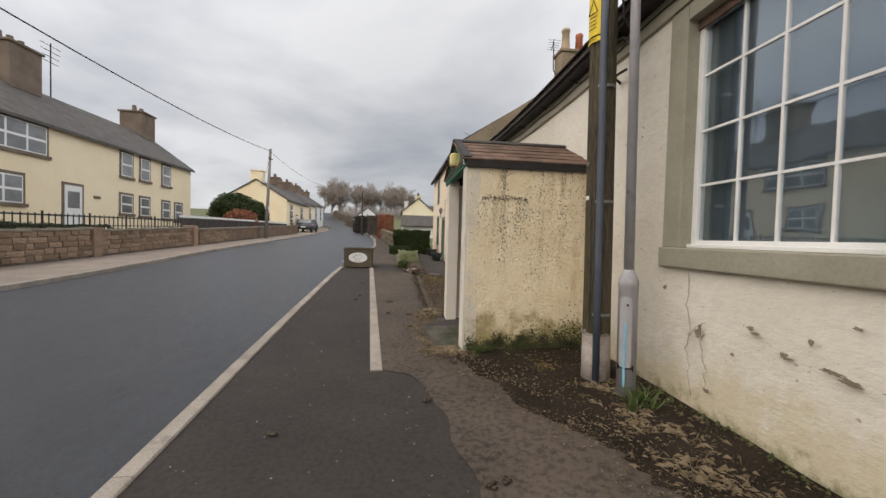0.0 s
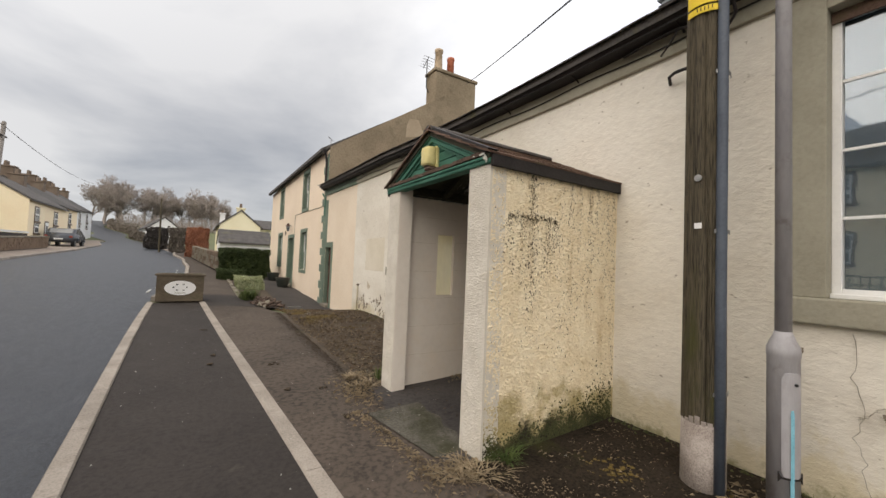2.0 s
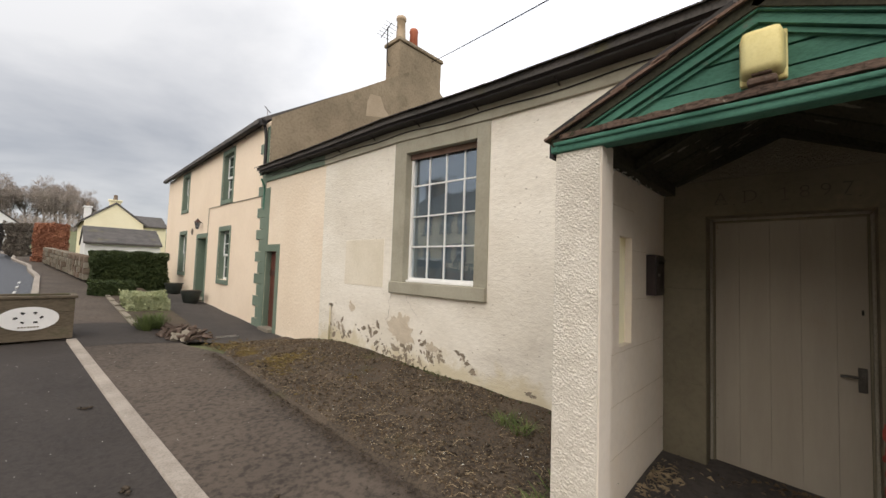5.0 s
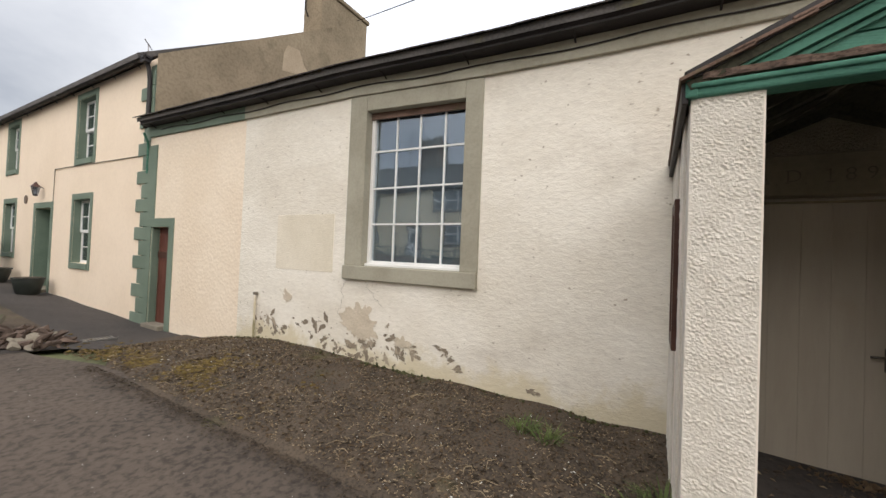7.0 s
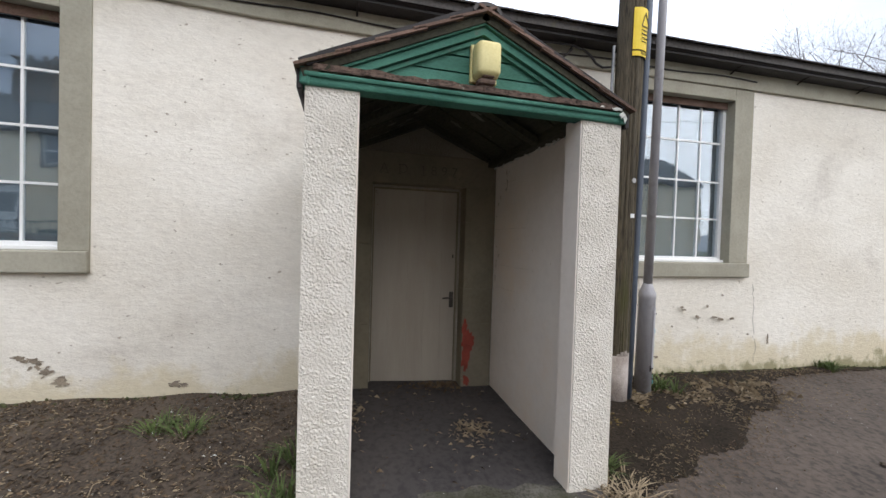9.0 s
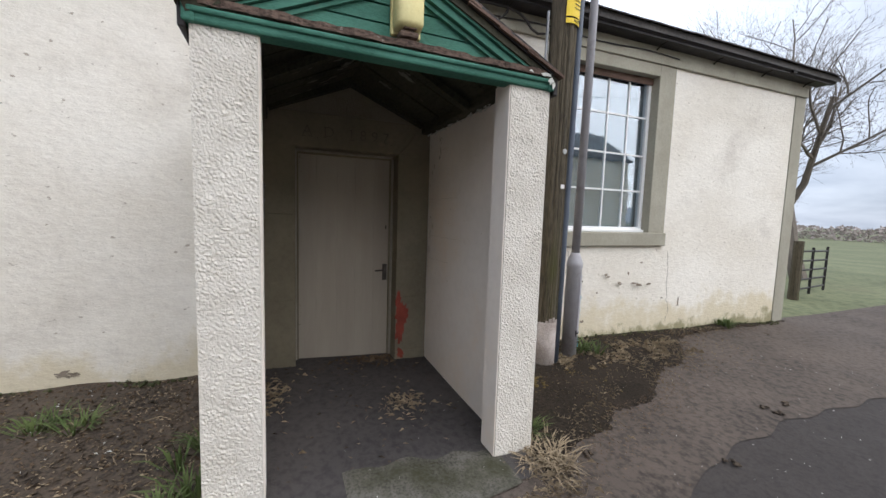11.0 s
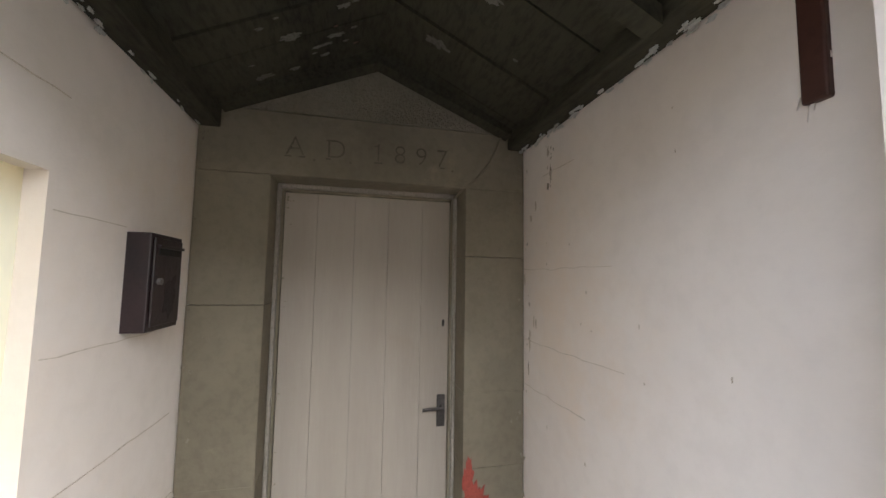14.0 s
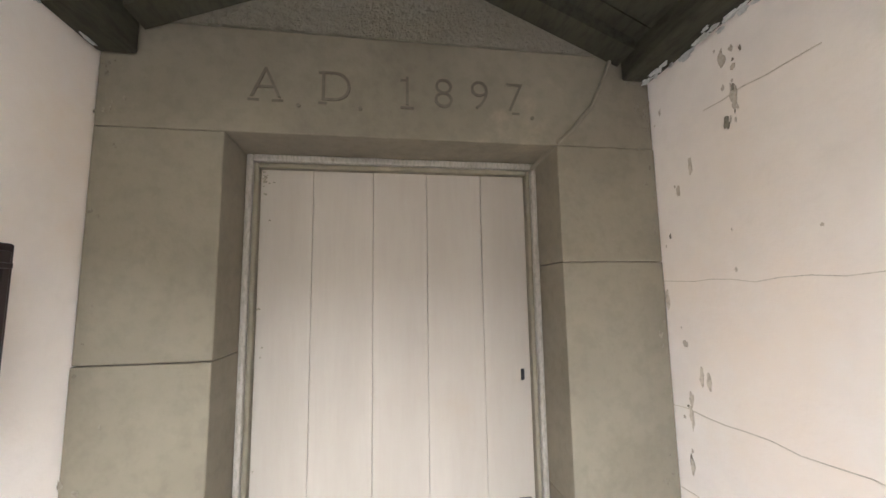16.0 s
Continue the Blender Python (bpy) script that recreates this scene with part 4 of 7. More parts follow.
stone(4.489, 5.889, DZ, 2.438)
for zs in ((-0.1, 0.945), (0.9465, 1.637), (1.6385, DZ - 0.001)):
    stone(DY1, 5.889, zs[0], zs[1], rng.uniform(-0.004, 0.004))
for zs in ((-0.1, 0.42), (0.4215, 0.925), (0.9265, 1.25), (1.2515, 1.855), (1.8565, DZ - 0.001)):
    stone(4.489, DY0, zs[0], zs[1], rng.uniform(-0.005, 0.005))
structure("wall_over_door", P([(4.55, 2.44), (5.83, 2.44), (RY, 2.70)], "x", HX - 0.022, HX), material("olive_roughcast", (0.24, 0.22, 0.16), (0.32, 0.29, 0.22), 3.0, 0.9, 0.9, 75, 0.2, depth=0.03), "olive painted roughcast over the lintel")
# stone tone darkened: the shade inside the cut letters is put into their colour
cut_shade = material("lettering_cut_shade", (0.105, 0.092, 0.064), (0.150, 0.132, 0.094), 3.0, 0.9, 0.2, 30, 0.2)


def lettering(text, y_mid, z_mid, size, x, mat, label, yaw=-90, extrude=0.003):
    cu = bpy.data.curves.new("lettering", "FONT")
    cu.body, cu.size, cu.extrude, cu.offset, cu.align_x, cu.align_y = text, size, extrude, -0.0022, "CENTER", "CENTER"
    cu.materials.append(mat)
    ob = new("lettering", cu)
    ob.matrix_world = pose(x, y_mid, z_mid, 90, 0, yaw)
    return tagged(ob, label)


for i, (chs, y) in enumerate((("A", 5.522), (".", 5.445), ("D", 5.357), (".", 5.296), ("1", 5.178), ("8", 5.083), ("9", 4.987), ("7", 4.892), (".", 4.842))):
    lt = lettering(chs, y, 2.295 if chs != "." else 2.274, 0.118, sx - 0.001, cut_shade, "letter cut into the lintel, the shade of the cut put into its colour")
    lt.parent = surround
    lt.name = "letter"

for y, z, w in ((5.550, 2.254, 0.026), (5.494, 2.254, 0.026), (5.388, 2.254, 0.02), (5.388, 2.334, 0.02), (5.178, 2.254, 0.034), (5.188, 2.328, 0.014), (4.888, 2.254, 0.02)):
    part("serif", B(sx - 0.0025, sx + 0.002, y - w / 2, y + w / 2, z - 0.0025, z + 0.0035), cut_shade, surround)
dr = tagged(thing("door_1", "white painted boarded door, scuffed, closed", "door"), kind="structure")
fx = HX + 0.13
for a, b, c, d in ((DY0, DY0 + 0.017, 0.2, DZ), (DY1 - 0.017, DY1, 0.2, DZ), (DY0 + 0.017, DY1 - 0.017, DZ - 0.02, DZ)):
    part("door_frame", B(fx, fx + 0.07, a, b, c, d, bevel=0.005), M_DOORFRAME, dr, "flaking white-grey door frame")
for a, b, c, d in ((DY0 + 0.017, DY0 + 0.030, 0.2, DZ - 0.02), (DY1 - 0.030, DY1 - 0.017, 0.2, DZ - 0.02), (DY0 + 0.030, DY1 - 0.030, DZ - 0.034, DZ - 0.02)):
    part("stop_bead", B(fx + 0.012, fx + 0.05, a, b, c, d, bevel=0.004), M_SURROUND, dr)
# five boards, a little uneven in width
edges = [DY0 + 0.030, 4.945, 5.111, 5.268, 5.438, DY1 - 0.030]
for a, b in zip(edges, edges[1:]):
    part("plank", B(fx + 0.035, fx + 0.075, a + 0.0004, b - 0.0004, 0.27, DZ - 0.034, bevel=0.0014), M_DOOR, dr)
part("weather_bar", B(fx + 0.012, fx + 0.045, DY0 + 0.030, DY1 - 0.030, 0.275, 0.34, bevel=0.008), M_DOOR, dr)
M_HANDLE = material("dull_dark_bronze", (0.06, 0.055, 0.05), (0.14, 0.13, 0.12), 10.0, 0.55, 0.1, 60, 0.3, metal=0.8)
hd = part("door_handle", B(fx + 0.026, fx + 0.036, 4.818, 4.858, 1.05, 1.20, bevel=0.004), M_HANDLE, dr, "dull dark bronze lever handle")
part("lever", T([(fx + 0.03, 4.838, 1.145), (fx - 0.012, 4.838, 1.145), (fx - 0.014, 4.90, 1.147), (fx - 0.012, 4.935, 1.143)], 0.008, 10), M_HANDLE, hd)
part("keyhole", B(fx + 0.031, fx + 0.036, 4.826, 4.837, 1.522, 1.555, bevel=0.003), M_BLACK, dr)
structure("door_step", B(HX - 0.03, HX + 0.5, DY0 - 0.01, DY1 + 0.01, 0.0, 0.255, bevel=0.012), M_STEP, "worn stone threshold")


red = bmesh.new()
for k, (y, z, a, b, sd) in enumerate(((4.752, 0.88, 0.022, 0.09, 1), (4.722, 0.75, 0.052, 0.13, 2), (4.735, 0.62, 0.034, 0.09, 3), (4.728, 0.40, 0.032, 0.045, 4), (4.69, 0.78, 0.03, 0.05, 5), (4.735, 0.54, 0.018, 0.05, 12))):
    blot(red, (sx - 0.006 - 0.0007 * k, y, z), (0, -1, 0), (0, 0, 1), a, b, sd, 0.003)
part("paint_patch", red, M_RED, surround, "exposed red underpaint")
conduit = thing("door_cable", "thin painted cable slanting down to the door head", "cable")
part("cable", T([(HX - 0.03, 4.585, 2.47), (HX - 0.026, 4.605, 2.435), (HX - 0.024, 4.635, 2.355), (HX - 0.024, 4.672, 2.285), (HX - 0.022, 4.73, 2.215), (HX - 0.02, 4.77, 2.18), (HX + 0.06, 4.784, 2.165), (HX + 0.13, 4.79, 2.155)], 0.006, 8), M_SURROUND, conduit)

# letter box on the north wall
lb = thing("letter_box", "rusty dark brown metal letter box on the porch wall", "letter box", at=(2.09, 5.83, 1.74))
part("body", B(1.99, 2.19, 5.795, 5.879, 1.60, 1.885, bevel=0.004), M_BOX, lb)
part("front_flap", B(2.002, 2.178, 5.788, 5.7945, 1.615, 1.872, bevel=0.003), M_BOX, lb)
part("slot", B(2.02, 2.16, 5.784, 5.7875, 1.822, 1.842), M_BLACK, lb, "dark posting slot")
part("hood", B(2.01, 2.17, 5.778, 5.7875, 1.843, 1.852, bevel=0.002), M_BOX, lb)
bm = T([(2.03, 5.788, 1.745), (2.03, 5.778, 1.745)], 0.010, 14)
part("lock", bm, M_METAL, lb, "steel lock")
bm = bmesh.new()
blot(bm, (2.11, 5.7872, 1.70), (1, 0, 0), (0, 0, 1), 0.035, 0.055, 3, 0.0008)
part("scratch", bm, material("worn_red_enamel", (0.016, 0.015, 0.018), (0.032, 0.024, 0.026), 8, 0.5), lb)
lb.location += Vector((-0.034, 0.036, -0.013))

# slit window of the porch
sw = tagged(thing("window_3", "narrow frosted slit window with a brown outer frame", "window"), kind="structure")
pane_bm = bmesh.new()
pane_bm.faces.new([pane_bm.verts.new(p) for p in ((1.44, 5.935, 1.29), (1.66, 5.935, 1.29), (1.66, 5.935, 1.965), (1.44, 5.935, 1.965))])
part("pane", pane_bm, M_FROST, sw, "frosted cream glass")
for a, b, c, d in ((1.38, 1.44, 1.23, 2.025), (1.66, 1.72, 1.23, 2.025), (1.44, 1.66, 1.965, 2.025), (1.44, 1.66, 1.23, 1.29)):
    part("window_frame", B(a, b, PYN + 0.001, PYN + 0.035, c, d, bevel=0.005), M_BROWN, sw, "dark brown timber frame")
rough_wall("wall_porch_north_cast", "x", PYN + 0.012, PX0 + 0.26, 1.375, -0.1, 2.38, PYN + 0.001, 0.006, M_ROUGHCAST, "cream roughcast on the porch wall", 0.02)
rough_wall("wall_porch_north_cast", "x", PYN + 0.012, 1.725, HX - 0.01, -0.1, 2.38, PYN + 0.001, 0.006, M_ROUGHCAST, "cream roughcast on the porch wall", 0.02)

# old bracket let into the south lining, and joints of the blockwork
ob_ = thing("old_bracket", "rusty red-brown bracket in broken plaster", "bracket")
part("strap", B(1.168, 1.21, 4.481, 4.500, 2.07, 2.364, bevel=0.004), M_BROWN, ob_)
bm = bmesh.new()
blot(bm, (1.208, 4.4875, 2.16), (-1, 0, 0), (0, 0, 1), 0.036, 0.11, 8, 0.003)
part("broken_plaster", bm, M_PORCH_IN, ob_)
seams = bmesh.new()
for z, x0, x1 in ((1.885, 1.68, 1.95), (1.86, 1.10, 1.42), (1.57, 1.68, 2.16), (1.55, 1.10, 1.43), (1.26, 1.10, 2.30), (0.96, 1.10, 2.36), (0.66, 1.10, 2.36), (2.14, 1.2, 1.7)):
    n = max(2, int((x1 - x0) / 0.05))
    pts = [(x0 + (x1 - x0) * k / n, 5.8915, z + 0.006 * noise.noise((k * 0.7, z, 2))) for k in range(n + 1)]
    tube(seams, pts, 0.0016, 4)
part_seams = part("block_joint", seams, M_PLASTERLOSS, None, "fine cracked joints in the painted blockwork")
tagged(part_seams, category="wall joints", kind="stuff")
seams = bmesh.new()
for z, x0, x1 in ((1.80, 1.75, 2.38), (1.48, 1.7, 2.38), (2.2, 1.95, 2.2), (1.28, 1.9, 2.38)):
    n = max(2, int((x1 - x0) / 0.05))
    tube(seams, [(x0 + (x1 - x0) * k / n, 4.4865, z + 0.012 * noise.noise((k * 0.5, z, 6))) for k in range(n + 1)], 0.0012, 4)
tagged(part("plaster_crack", seams, M_PLASTERLOSS, None, "fine cracks in the painted plaster"), category="crack", kind="stuff")
chips = bmesh.new()
crng = random.Random(12)
for k in range(15):
    x = 1.3 + 1.07 * crng.random() ** 0.6
    blot(chips, (x, 4.487, crng.uniform(1.1, 2.3)), (-1, 0, 0), (0, 0, 1), crng.uniform(0.0012, 0.004), crng.uniform(0.002, 0.007), k, 0.001, 12)
for k in range(8):
    blot(chips, (crng.uniform(2.25, 2.37), 4.487, crng.uniform(1.3, 2.25)), (-1, 0, 0), (0, 0, 1), 0.006, crng.uniform(0.01, 0.03), k + 90, 0.0015, 12)
tagged(part("paint_chip", chips, M_PLASTERLOSS, None, "small chips and flakes in the plaster paint"), category="paint chips", kind="stuff")

flk = bmesh.new()
for k in range(90):
    south = k % 3 != 0
    blot(flk, (crng.uniform(1.0, 2.36), 4.487 + 0.0004 * k if south else 5.891 - 0.0004 * k, (2.366 if south else 2.345) - crng.uniform(0.0, 0.012)), (-1 if south else 1, 0, 0), (0, 0, 1), crng.uniform(0.006, 0.022), crng.uniform(0.003, 0.008), k, 0.003, 16)
tagged(part("plaster_edge", flk, M_LEADWHITE, None, "flaking white plaster edge under the wall plates"), category="flaking plaster", kind="stuff")

runs = [(1.33, 2.38, 1.30, 1.8), (1.33, 2.05, 0.9, 0.5), (1.58, 2.02, 1.75, 0.8), (1.10, 2.02, 1.6, 0.5), (1.22, 2.02, 1.5, 0.5), (1.50, 2.02, 1.5, 0.7), (1.64, 2.36, 1.0, 0.6), (1.76, 2.36, 1.1, 0.9), (1.88, 2.36, 1.3, 0.6), (2.02, 2.38, 1.2, 1.0), (2.12, 2.38, 1.7, 0.6), (2.25, 2.38, 1.4, 0.6), (2.34, 2.3, 0.6, 0.9)]
spots = []
for x, za, zb, wt in runs:
    for k in range(int(300 * wt)):
        f = crng.random() ** 1.5
        spots.append((x + 0.02 * noise.noise((f * 3, x * 9, 1)) + crng.gauss(0, 0.016 + 0.04 * f), za + (zb - za) * f))
for k in range(280):
    spots.append((crng.uniform(1.08, 1.60), 2.02 + crng.gauss(0, 0.018)))
for k in range(260):
    spots.append((crng.uniform(1.0, 2.35), 2.39 - abs(crng.gauss(0, 0.05))))
for k in range(260):
    spots.append((crng.uniform(0.95, 2.35), crng.uniform(0.5, 2.3)))
blobs("water_grime", [(min(x, 2.37), PYS - 0.001, z, r, 0.0022, r * 1.8) for x, z in spots for r in (0.0012 + 0.0046 * crng.random() ** 2,)], M_SPECK, "dark specks of grime in runs below the porch eaves", "grime")

# ---- hall wall: flaked plaster, cracks, repair, stub pipe ----
flakes, darks, pale = bmesh.new(), bmesh.new(), bmesh.new()
frng = random.Random(21)


def erosion(y, z, w, h, n, seed):
    """A cluster of small ragged losses about one spot of the wall."""
    for k in range(n):
        an = frng.uniform(-1.3, 1.3)
        yy, zz = y + frng.gauss(0, w * 0.5), z + frng.gauss(0, h * 0.5)
        big = frng.random() ** 1.7
        zz = max(zz, gz(HX, yy) + 0.05)
        blot(darks if k % 3 else pale, (HX - 0.002 - 0.00012 * (k + seed % 9), yy, zz), (0, -math.cos(an), math.sin(an)), (0, math.sin(an), math.cos(an)), 0.008 + 0.06 * big, 0.005 + 0.026 * big, k + seed * 31, 0.0025)


for k, (y, z, w, h, n) in enumerate(((10.45, 0.68, 0.26, 0.13, 20), (9.72, 0.76, 0.26, 0.14, 24), (9.3, 0.62, 0.2, 0.12, 16), (8.93, 0.66, 0.2, 0.16, 18), (8.55, 0.65, 0.2, 0.15, 22), (8.3, 0.68, 0.08, 0.08, 7), (7.98, 0.77, 0.08, 0.05, 7), (7.87, 0.68, 0.07, 0.05, 8), (7.80, 0.58, 0.04, 0.03, 4), (7.03, 0.515, 0.11, 0.022, 8), (9.0, 0.52, 0.5, 0.05, 14), (10.75, 0.66, 0.15, 0.1, 8))):
    erosion(y, z, w, h, n, k)
for y, z, a, b in ((9.05, 0.90, 0.20, 0.15), (9.0, 0.82, 0.22, 0.10), (10.27, 1.08, 0.075, 0.07), (8.45, 0.74, 0.10, 0.06)):
    blot(flakes, (HX - 0.0045 - 0.0005 * (y % 3), y, z), (0, -1, 0), (0, 0, 1), a, b, y, 0.004, 70)
for y, z, a, b in ((2.30, 1.04, 0.022, 0.014), (2.27, 1.015, 0.028, 0.010), (2.09, 0.94, 0.020, 0.014), (2.07, 0.925, 0.028, 0.009), (1.95, 1.05, 0.014, 0.016), (1.84, 0.925, 0.045, 0.010), (1.76, 0.90, 0.05, 0.014), (1.60, 0.905, 0.035, 0.012), (1.745, 1.17, 0.022, 0.008), (1.04, 0.66, 0.012, 0.05), (2.72, 0.91, 0.022, 0.030), (2.70, 0.94, 0.012, 0.04), (2.62, 0.52, 0.022, 0.014), (3.08, 1.20, 0.018, 0.016), (2.42, 0.84, 0.012, 0.01), (1.35, 0.72, 0.02, 0.008)):
    blot(darks, (HX - 0.0285 - 0.0005 * (y % 3), y, z), (0, -1, 0), (0, 0, 1), a, b, y, 0.004)
tagged(part("plaster_flake", flakes, M_PLASTERLOSS, None, "flaked patches of bare buff plaster low on the wall"), category="flaking plaster", kind="stuff")
tagged(part("plaster_erosion", pale, material("eroded_plaster", (0.27, 0.22, 0.16), (0.42, 0.36, 0.28), 7.0, 0.95, 0.7, 40, 0.4), None, "eroded brown-grey patches low on the wall"), category="flaking plaster", kind="stuff")
tagged(part("plaster_hole", darks, material("dark_eroded_plaster", (0.17, 0.14, 0.105), (0.30, 0.25, 0.19), 9.0, 0.95, 0.8, 40, 0.5), None, "dark broken holes low on the wall"), category="flaking plaster", kind="stuff")
structure("wall_repair_patch", B(HX - 0.004, HX - 0.0005, 9.50, 10.52, 1.43, 2.13, bevel=0.002), material("repair_render", (0.68, 0.62, 0.50), (0.76, 0.70, 0.59), 1.4, 0.9, 0.5, 60, 0.12, stain=(0.5, 0.43, 0.32), stain_scale=2.5, stain_at=(0.62, 0.8)), "square buff repair in the wall")
cracks = bmesh.new()
for y0, z0, y1, z1, sd in ((2.86, 1.34, 2.80, 0.42, 1), (2.84, 0.86, 2.70, 0.99, 2), (1.28, 1.3, 1.20, 0.4, 3), (9.0, 1.36, 8.75, 1.1, 4), (9.3, 1.36, 9.35, 0.9, 5), (2.72, 0.95, 2.64, 0.50, 6)):
    n = 22
    tube(cracks, [(HX - 0.011, y0 + (y1 - y0) * k / n + 0.06 * noise.noise((k * 0.25, sd, 1)) + 0.03 * noise.noise((k * 0.9, sd, 5)), z0 + (z1 - z0) * k / n) for k in range(n + 1)], [0.0012 + 0.0030 * abs(noise.noise((k * 0.8, sd, 9))) for k in range(n + 1)], 4)
tagged(part("wall_crack", cracks, M_STEP, None, "thin dark cracks running down the painted wall"), category="crack", kind="stuff")
sp = thing("stub_pipe", "thin buff painted stub pipe on the wall", "pipe", at=(2.36, 10.88, 0.4))
part("pipe", T([(HX - 0.03, 10.88, 0.36), (HX - 0.03, 10.88, 1.08)], 0.014, 10), M_HALL, sp)
part("clip", B(HX - 0.045, HX - 0.001, 10.85, 10.91, 1.05, 1.09, bevel=0.004), M_STEP, sp)
# moss along the eaves
mr = random.Random(8)
spots = []
for k in range(1500):
    y = mr.uniform(-1.7, 13.9)
    x = 2.17 + abs(mr.gauss(0, 0.10))
    r = mr.uniform(0.008, 0.028) * (1.5 if y > 9 else 0.9)
    spots.append((x, y, 3.70 + (x - 2.16) * 0.54, r * 1.3, r * 1.6, r * 0.8))
blobs("roof_moss", spots, material("roof_moss", (0.025, 0.02, 0.014), (0.07, 0.055, 0.03), 8, 0.95), "dark moss clumps along the slate eaves", "moss")
# eaves slates of the hall
er = bmesh.new()
y = -1.78
while y < 13.9:
    w = mr.uniform(0.22, 0.32)
    m, length = slope_frame(2.10, 3.675 + mr.uniform(-0.004, 0.006), 5.9, 5.72, 0)
    for row in range(3):
        b0 = Matrix.Translation((2.12 + 0.22 * row, y, 3.690 + 0.119 * row + mr.uniform(-0.003, 0.005))) @ Matrix.Rotation(radians(-26.5), 4, "Y")
        box(er, 0, 0.30, 0.003, w - 0.003, 0.004, 0.014, m=b0)
    y += w
tagged(part("eaves_slate", er, M_SLATE, None, "uneven courses of dark slate along the eaves"), category="roof slates", kind="stuff")
# a wire under the eaves band, loops of cable and a hook by the pole
ew = thing("eaves_cable", "black cable clipped along the eaves band, hooked by the pole", "cable")
n = 60
part("run", T([(HX - 0.045, 13.6 - 12.2 * k / n, 3.515 + 0.012 * math.sin(k * 0.9)) for k in range(n + 1)], 0.007, 6), M_GUTTER, ew)
part("hook", T([(HX, 3.90, 3.19), (2.31, 3.87, 3.215), (2.29, 3.82, 3.225), (2.29, 3.76, 3.225), (2.30, 3.66, 3.22)], 0.013, 8), M_GUTTER, ew)


part("loop", T([(2.30, 4.26, 3.555), (2.28, 4.0, 3.565), (2.28, 3.80, 3.565), (2.27, 3.68, 3.53), (2.26, 3.61, 3.48), (2.25, 3.56, 3.41), (2.23, 3.50, 3.37), (2.20, 3.42, 3.37), (2.15, 3.36, 3.40), (2.07, 3.36, 3.50), (2.05, 3.36, 3.75)], 0.011, 7), M_GUTTER, ew)
part("loop", T([(2.31, 3.94, 3.42), (2.28, 3.87, 3.46), (2.27, 3.81, 3.52), (2.28, 3.80, 3.565)], 0.009, 6), M_GUTTER, ew)
# the old eaves have settled in the middle and ride up towards both ends
EAVES = [(-1.8, 0.12), (1.3, 0.06), (3.0, 0.02), (5.0, -0.03), (6.5, -0.035), (7.6, -0.01), (9.3, 0.07), (11.2, 0.09), (14.1, 0.15)]


def settle(ob):
    me = ob.data
    bm = bmesh.new()
    bm.from_mesh(me)
    if len(bm.verts) < 4000:
        for y, _ in EAVES[1:-1]:
            bmesh.ops.bisect_plane(bm, geom=bm.verts[:] + bm.edges[:] + bm.faces[:], plane_co=(0, y, 0), plane_no=(0, 1, 0), dist=0.0001)
    for v in bm.verts:
        i = max(k for k in range(len(EAVES) - 1) if k == 0 or EAVES[k][0] <= v.co.y)
        (ya, a), (yb, b) = EAVES[i], EAVES[i + 1]
        s = min(1.0, max(0.0, (v.co.z - 2.5) / 0.75))
        v.co.z += s * (a + (b - a) * min(1.0, max(0.0, (v.co.y - ya) / (yb - ya))))
    bm.to_mesh(me)
    bm.free()


for ob in list(scene.objects):
    top = ob
    while top.parent is not None:
        top = top.parent
    if ob.type == "MESH" and top.name in ("wall_hall_front", "wall_outbuilding_front", "roof_hall", "fascia_band_hall", "fascia_band_outbuilding", "wallhead_hall", "soffit_hall", "hall_gutter",
                                          "window_1", "window_2", "wall_hall_corner", "roof_moss", "eaves_slate", "eaves_cable"):
        settle(ob)

# ---- poles ----
po = thing("utility_pole", "weathered wooden utility pole with a yellow warning notice and blue conduit", "pole", at=(1.99, 3.42, 0.25))


def pole_at(z):
    return Vector((1.99 - 0.035 * (z - 0.1) / 2.1, 3.452 - 0.006 * (z - 0.1) / 2.1, z))


def curved_plate(z0, z1, a0, a1, r, n=8):
    bm = bmesh.new()
    prev = None
    for k in range(n + 1):
        a = radians(a0 + (a1 - a0) * k / n)
        cur = []
        for z in (z0, z1):
            c = pole_at(z)
            for rr in (r, r + 0.004):
                cur.append(bm.verts.new((c.x + rr * math.cos(a), c.y + rr * math.sin(a), z)))
        if prev:
            for i, j in ((0, 2), (1, 3), (0, 1), (2, 3)):
                bm.faces.new((prev[i], cur[i], cur[j], prev[j]))
        prev = cur
    return bm


bm = T([pole_at(z) for z in (0.72, 2.2, 4.0, 8.6)], [0.121, 0.117, 0.11, 0.09], 72)
bmesh.ops.subdivide_edges(bm, edges=[e for e in bm.edges if abs(e.verts[0].co.z - e.verts[1].co.z) > 0.5], cuts=40)
for v in bm.verts:
    c = pole_at(v.co.z)
    d = v.co - c
    d.z = 0
    a = math.atan2(d.y, d.x)
    v.co += d.normalized() * (0.006 * noise.noise((math.cos(a) * 4, math.sin(a) * 4, v.co.z * 0.7)) - 0.008 * max(0, noise.noise((math.cos(a) * 9, math.sin(a) * 9, v.co.z * 0.5))) - 0.020 * max(0, noise.noise((math.cos(a) * 26, math.sin(a) * 26, v.co.z * 0.32)) - 0.22) / 0.5)
part("shaft", bm, M_POLE, po)
part("painted_base", T([pole_at(0.1), pole_at(0.72)], [0.127, 0.122], 28), M_POLEBASE, po, "pale peeling paint", smooth=True)
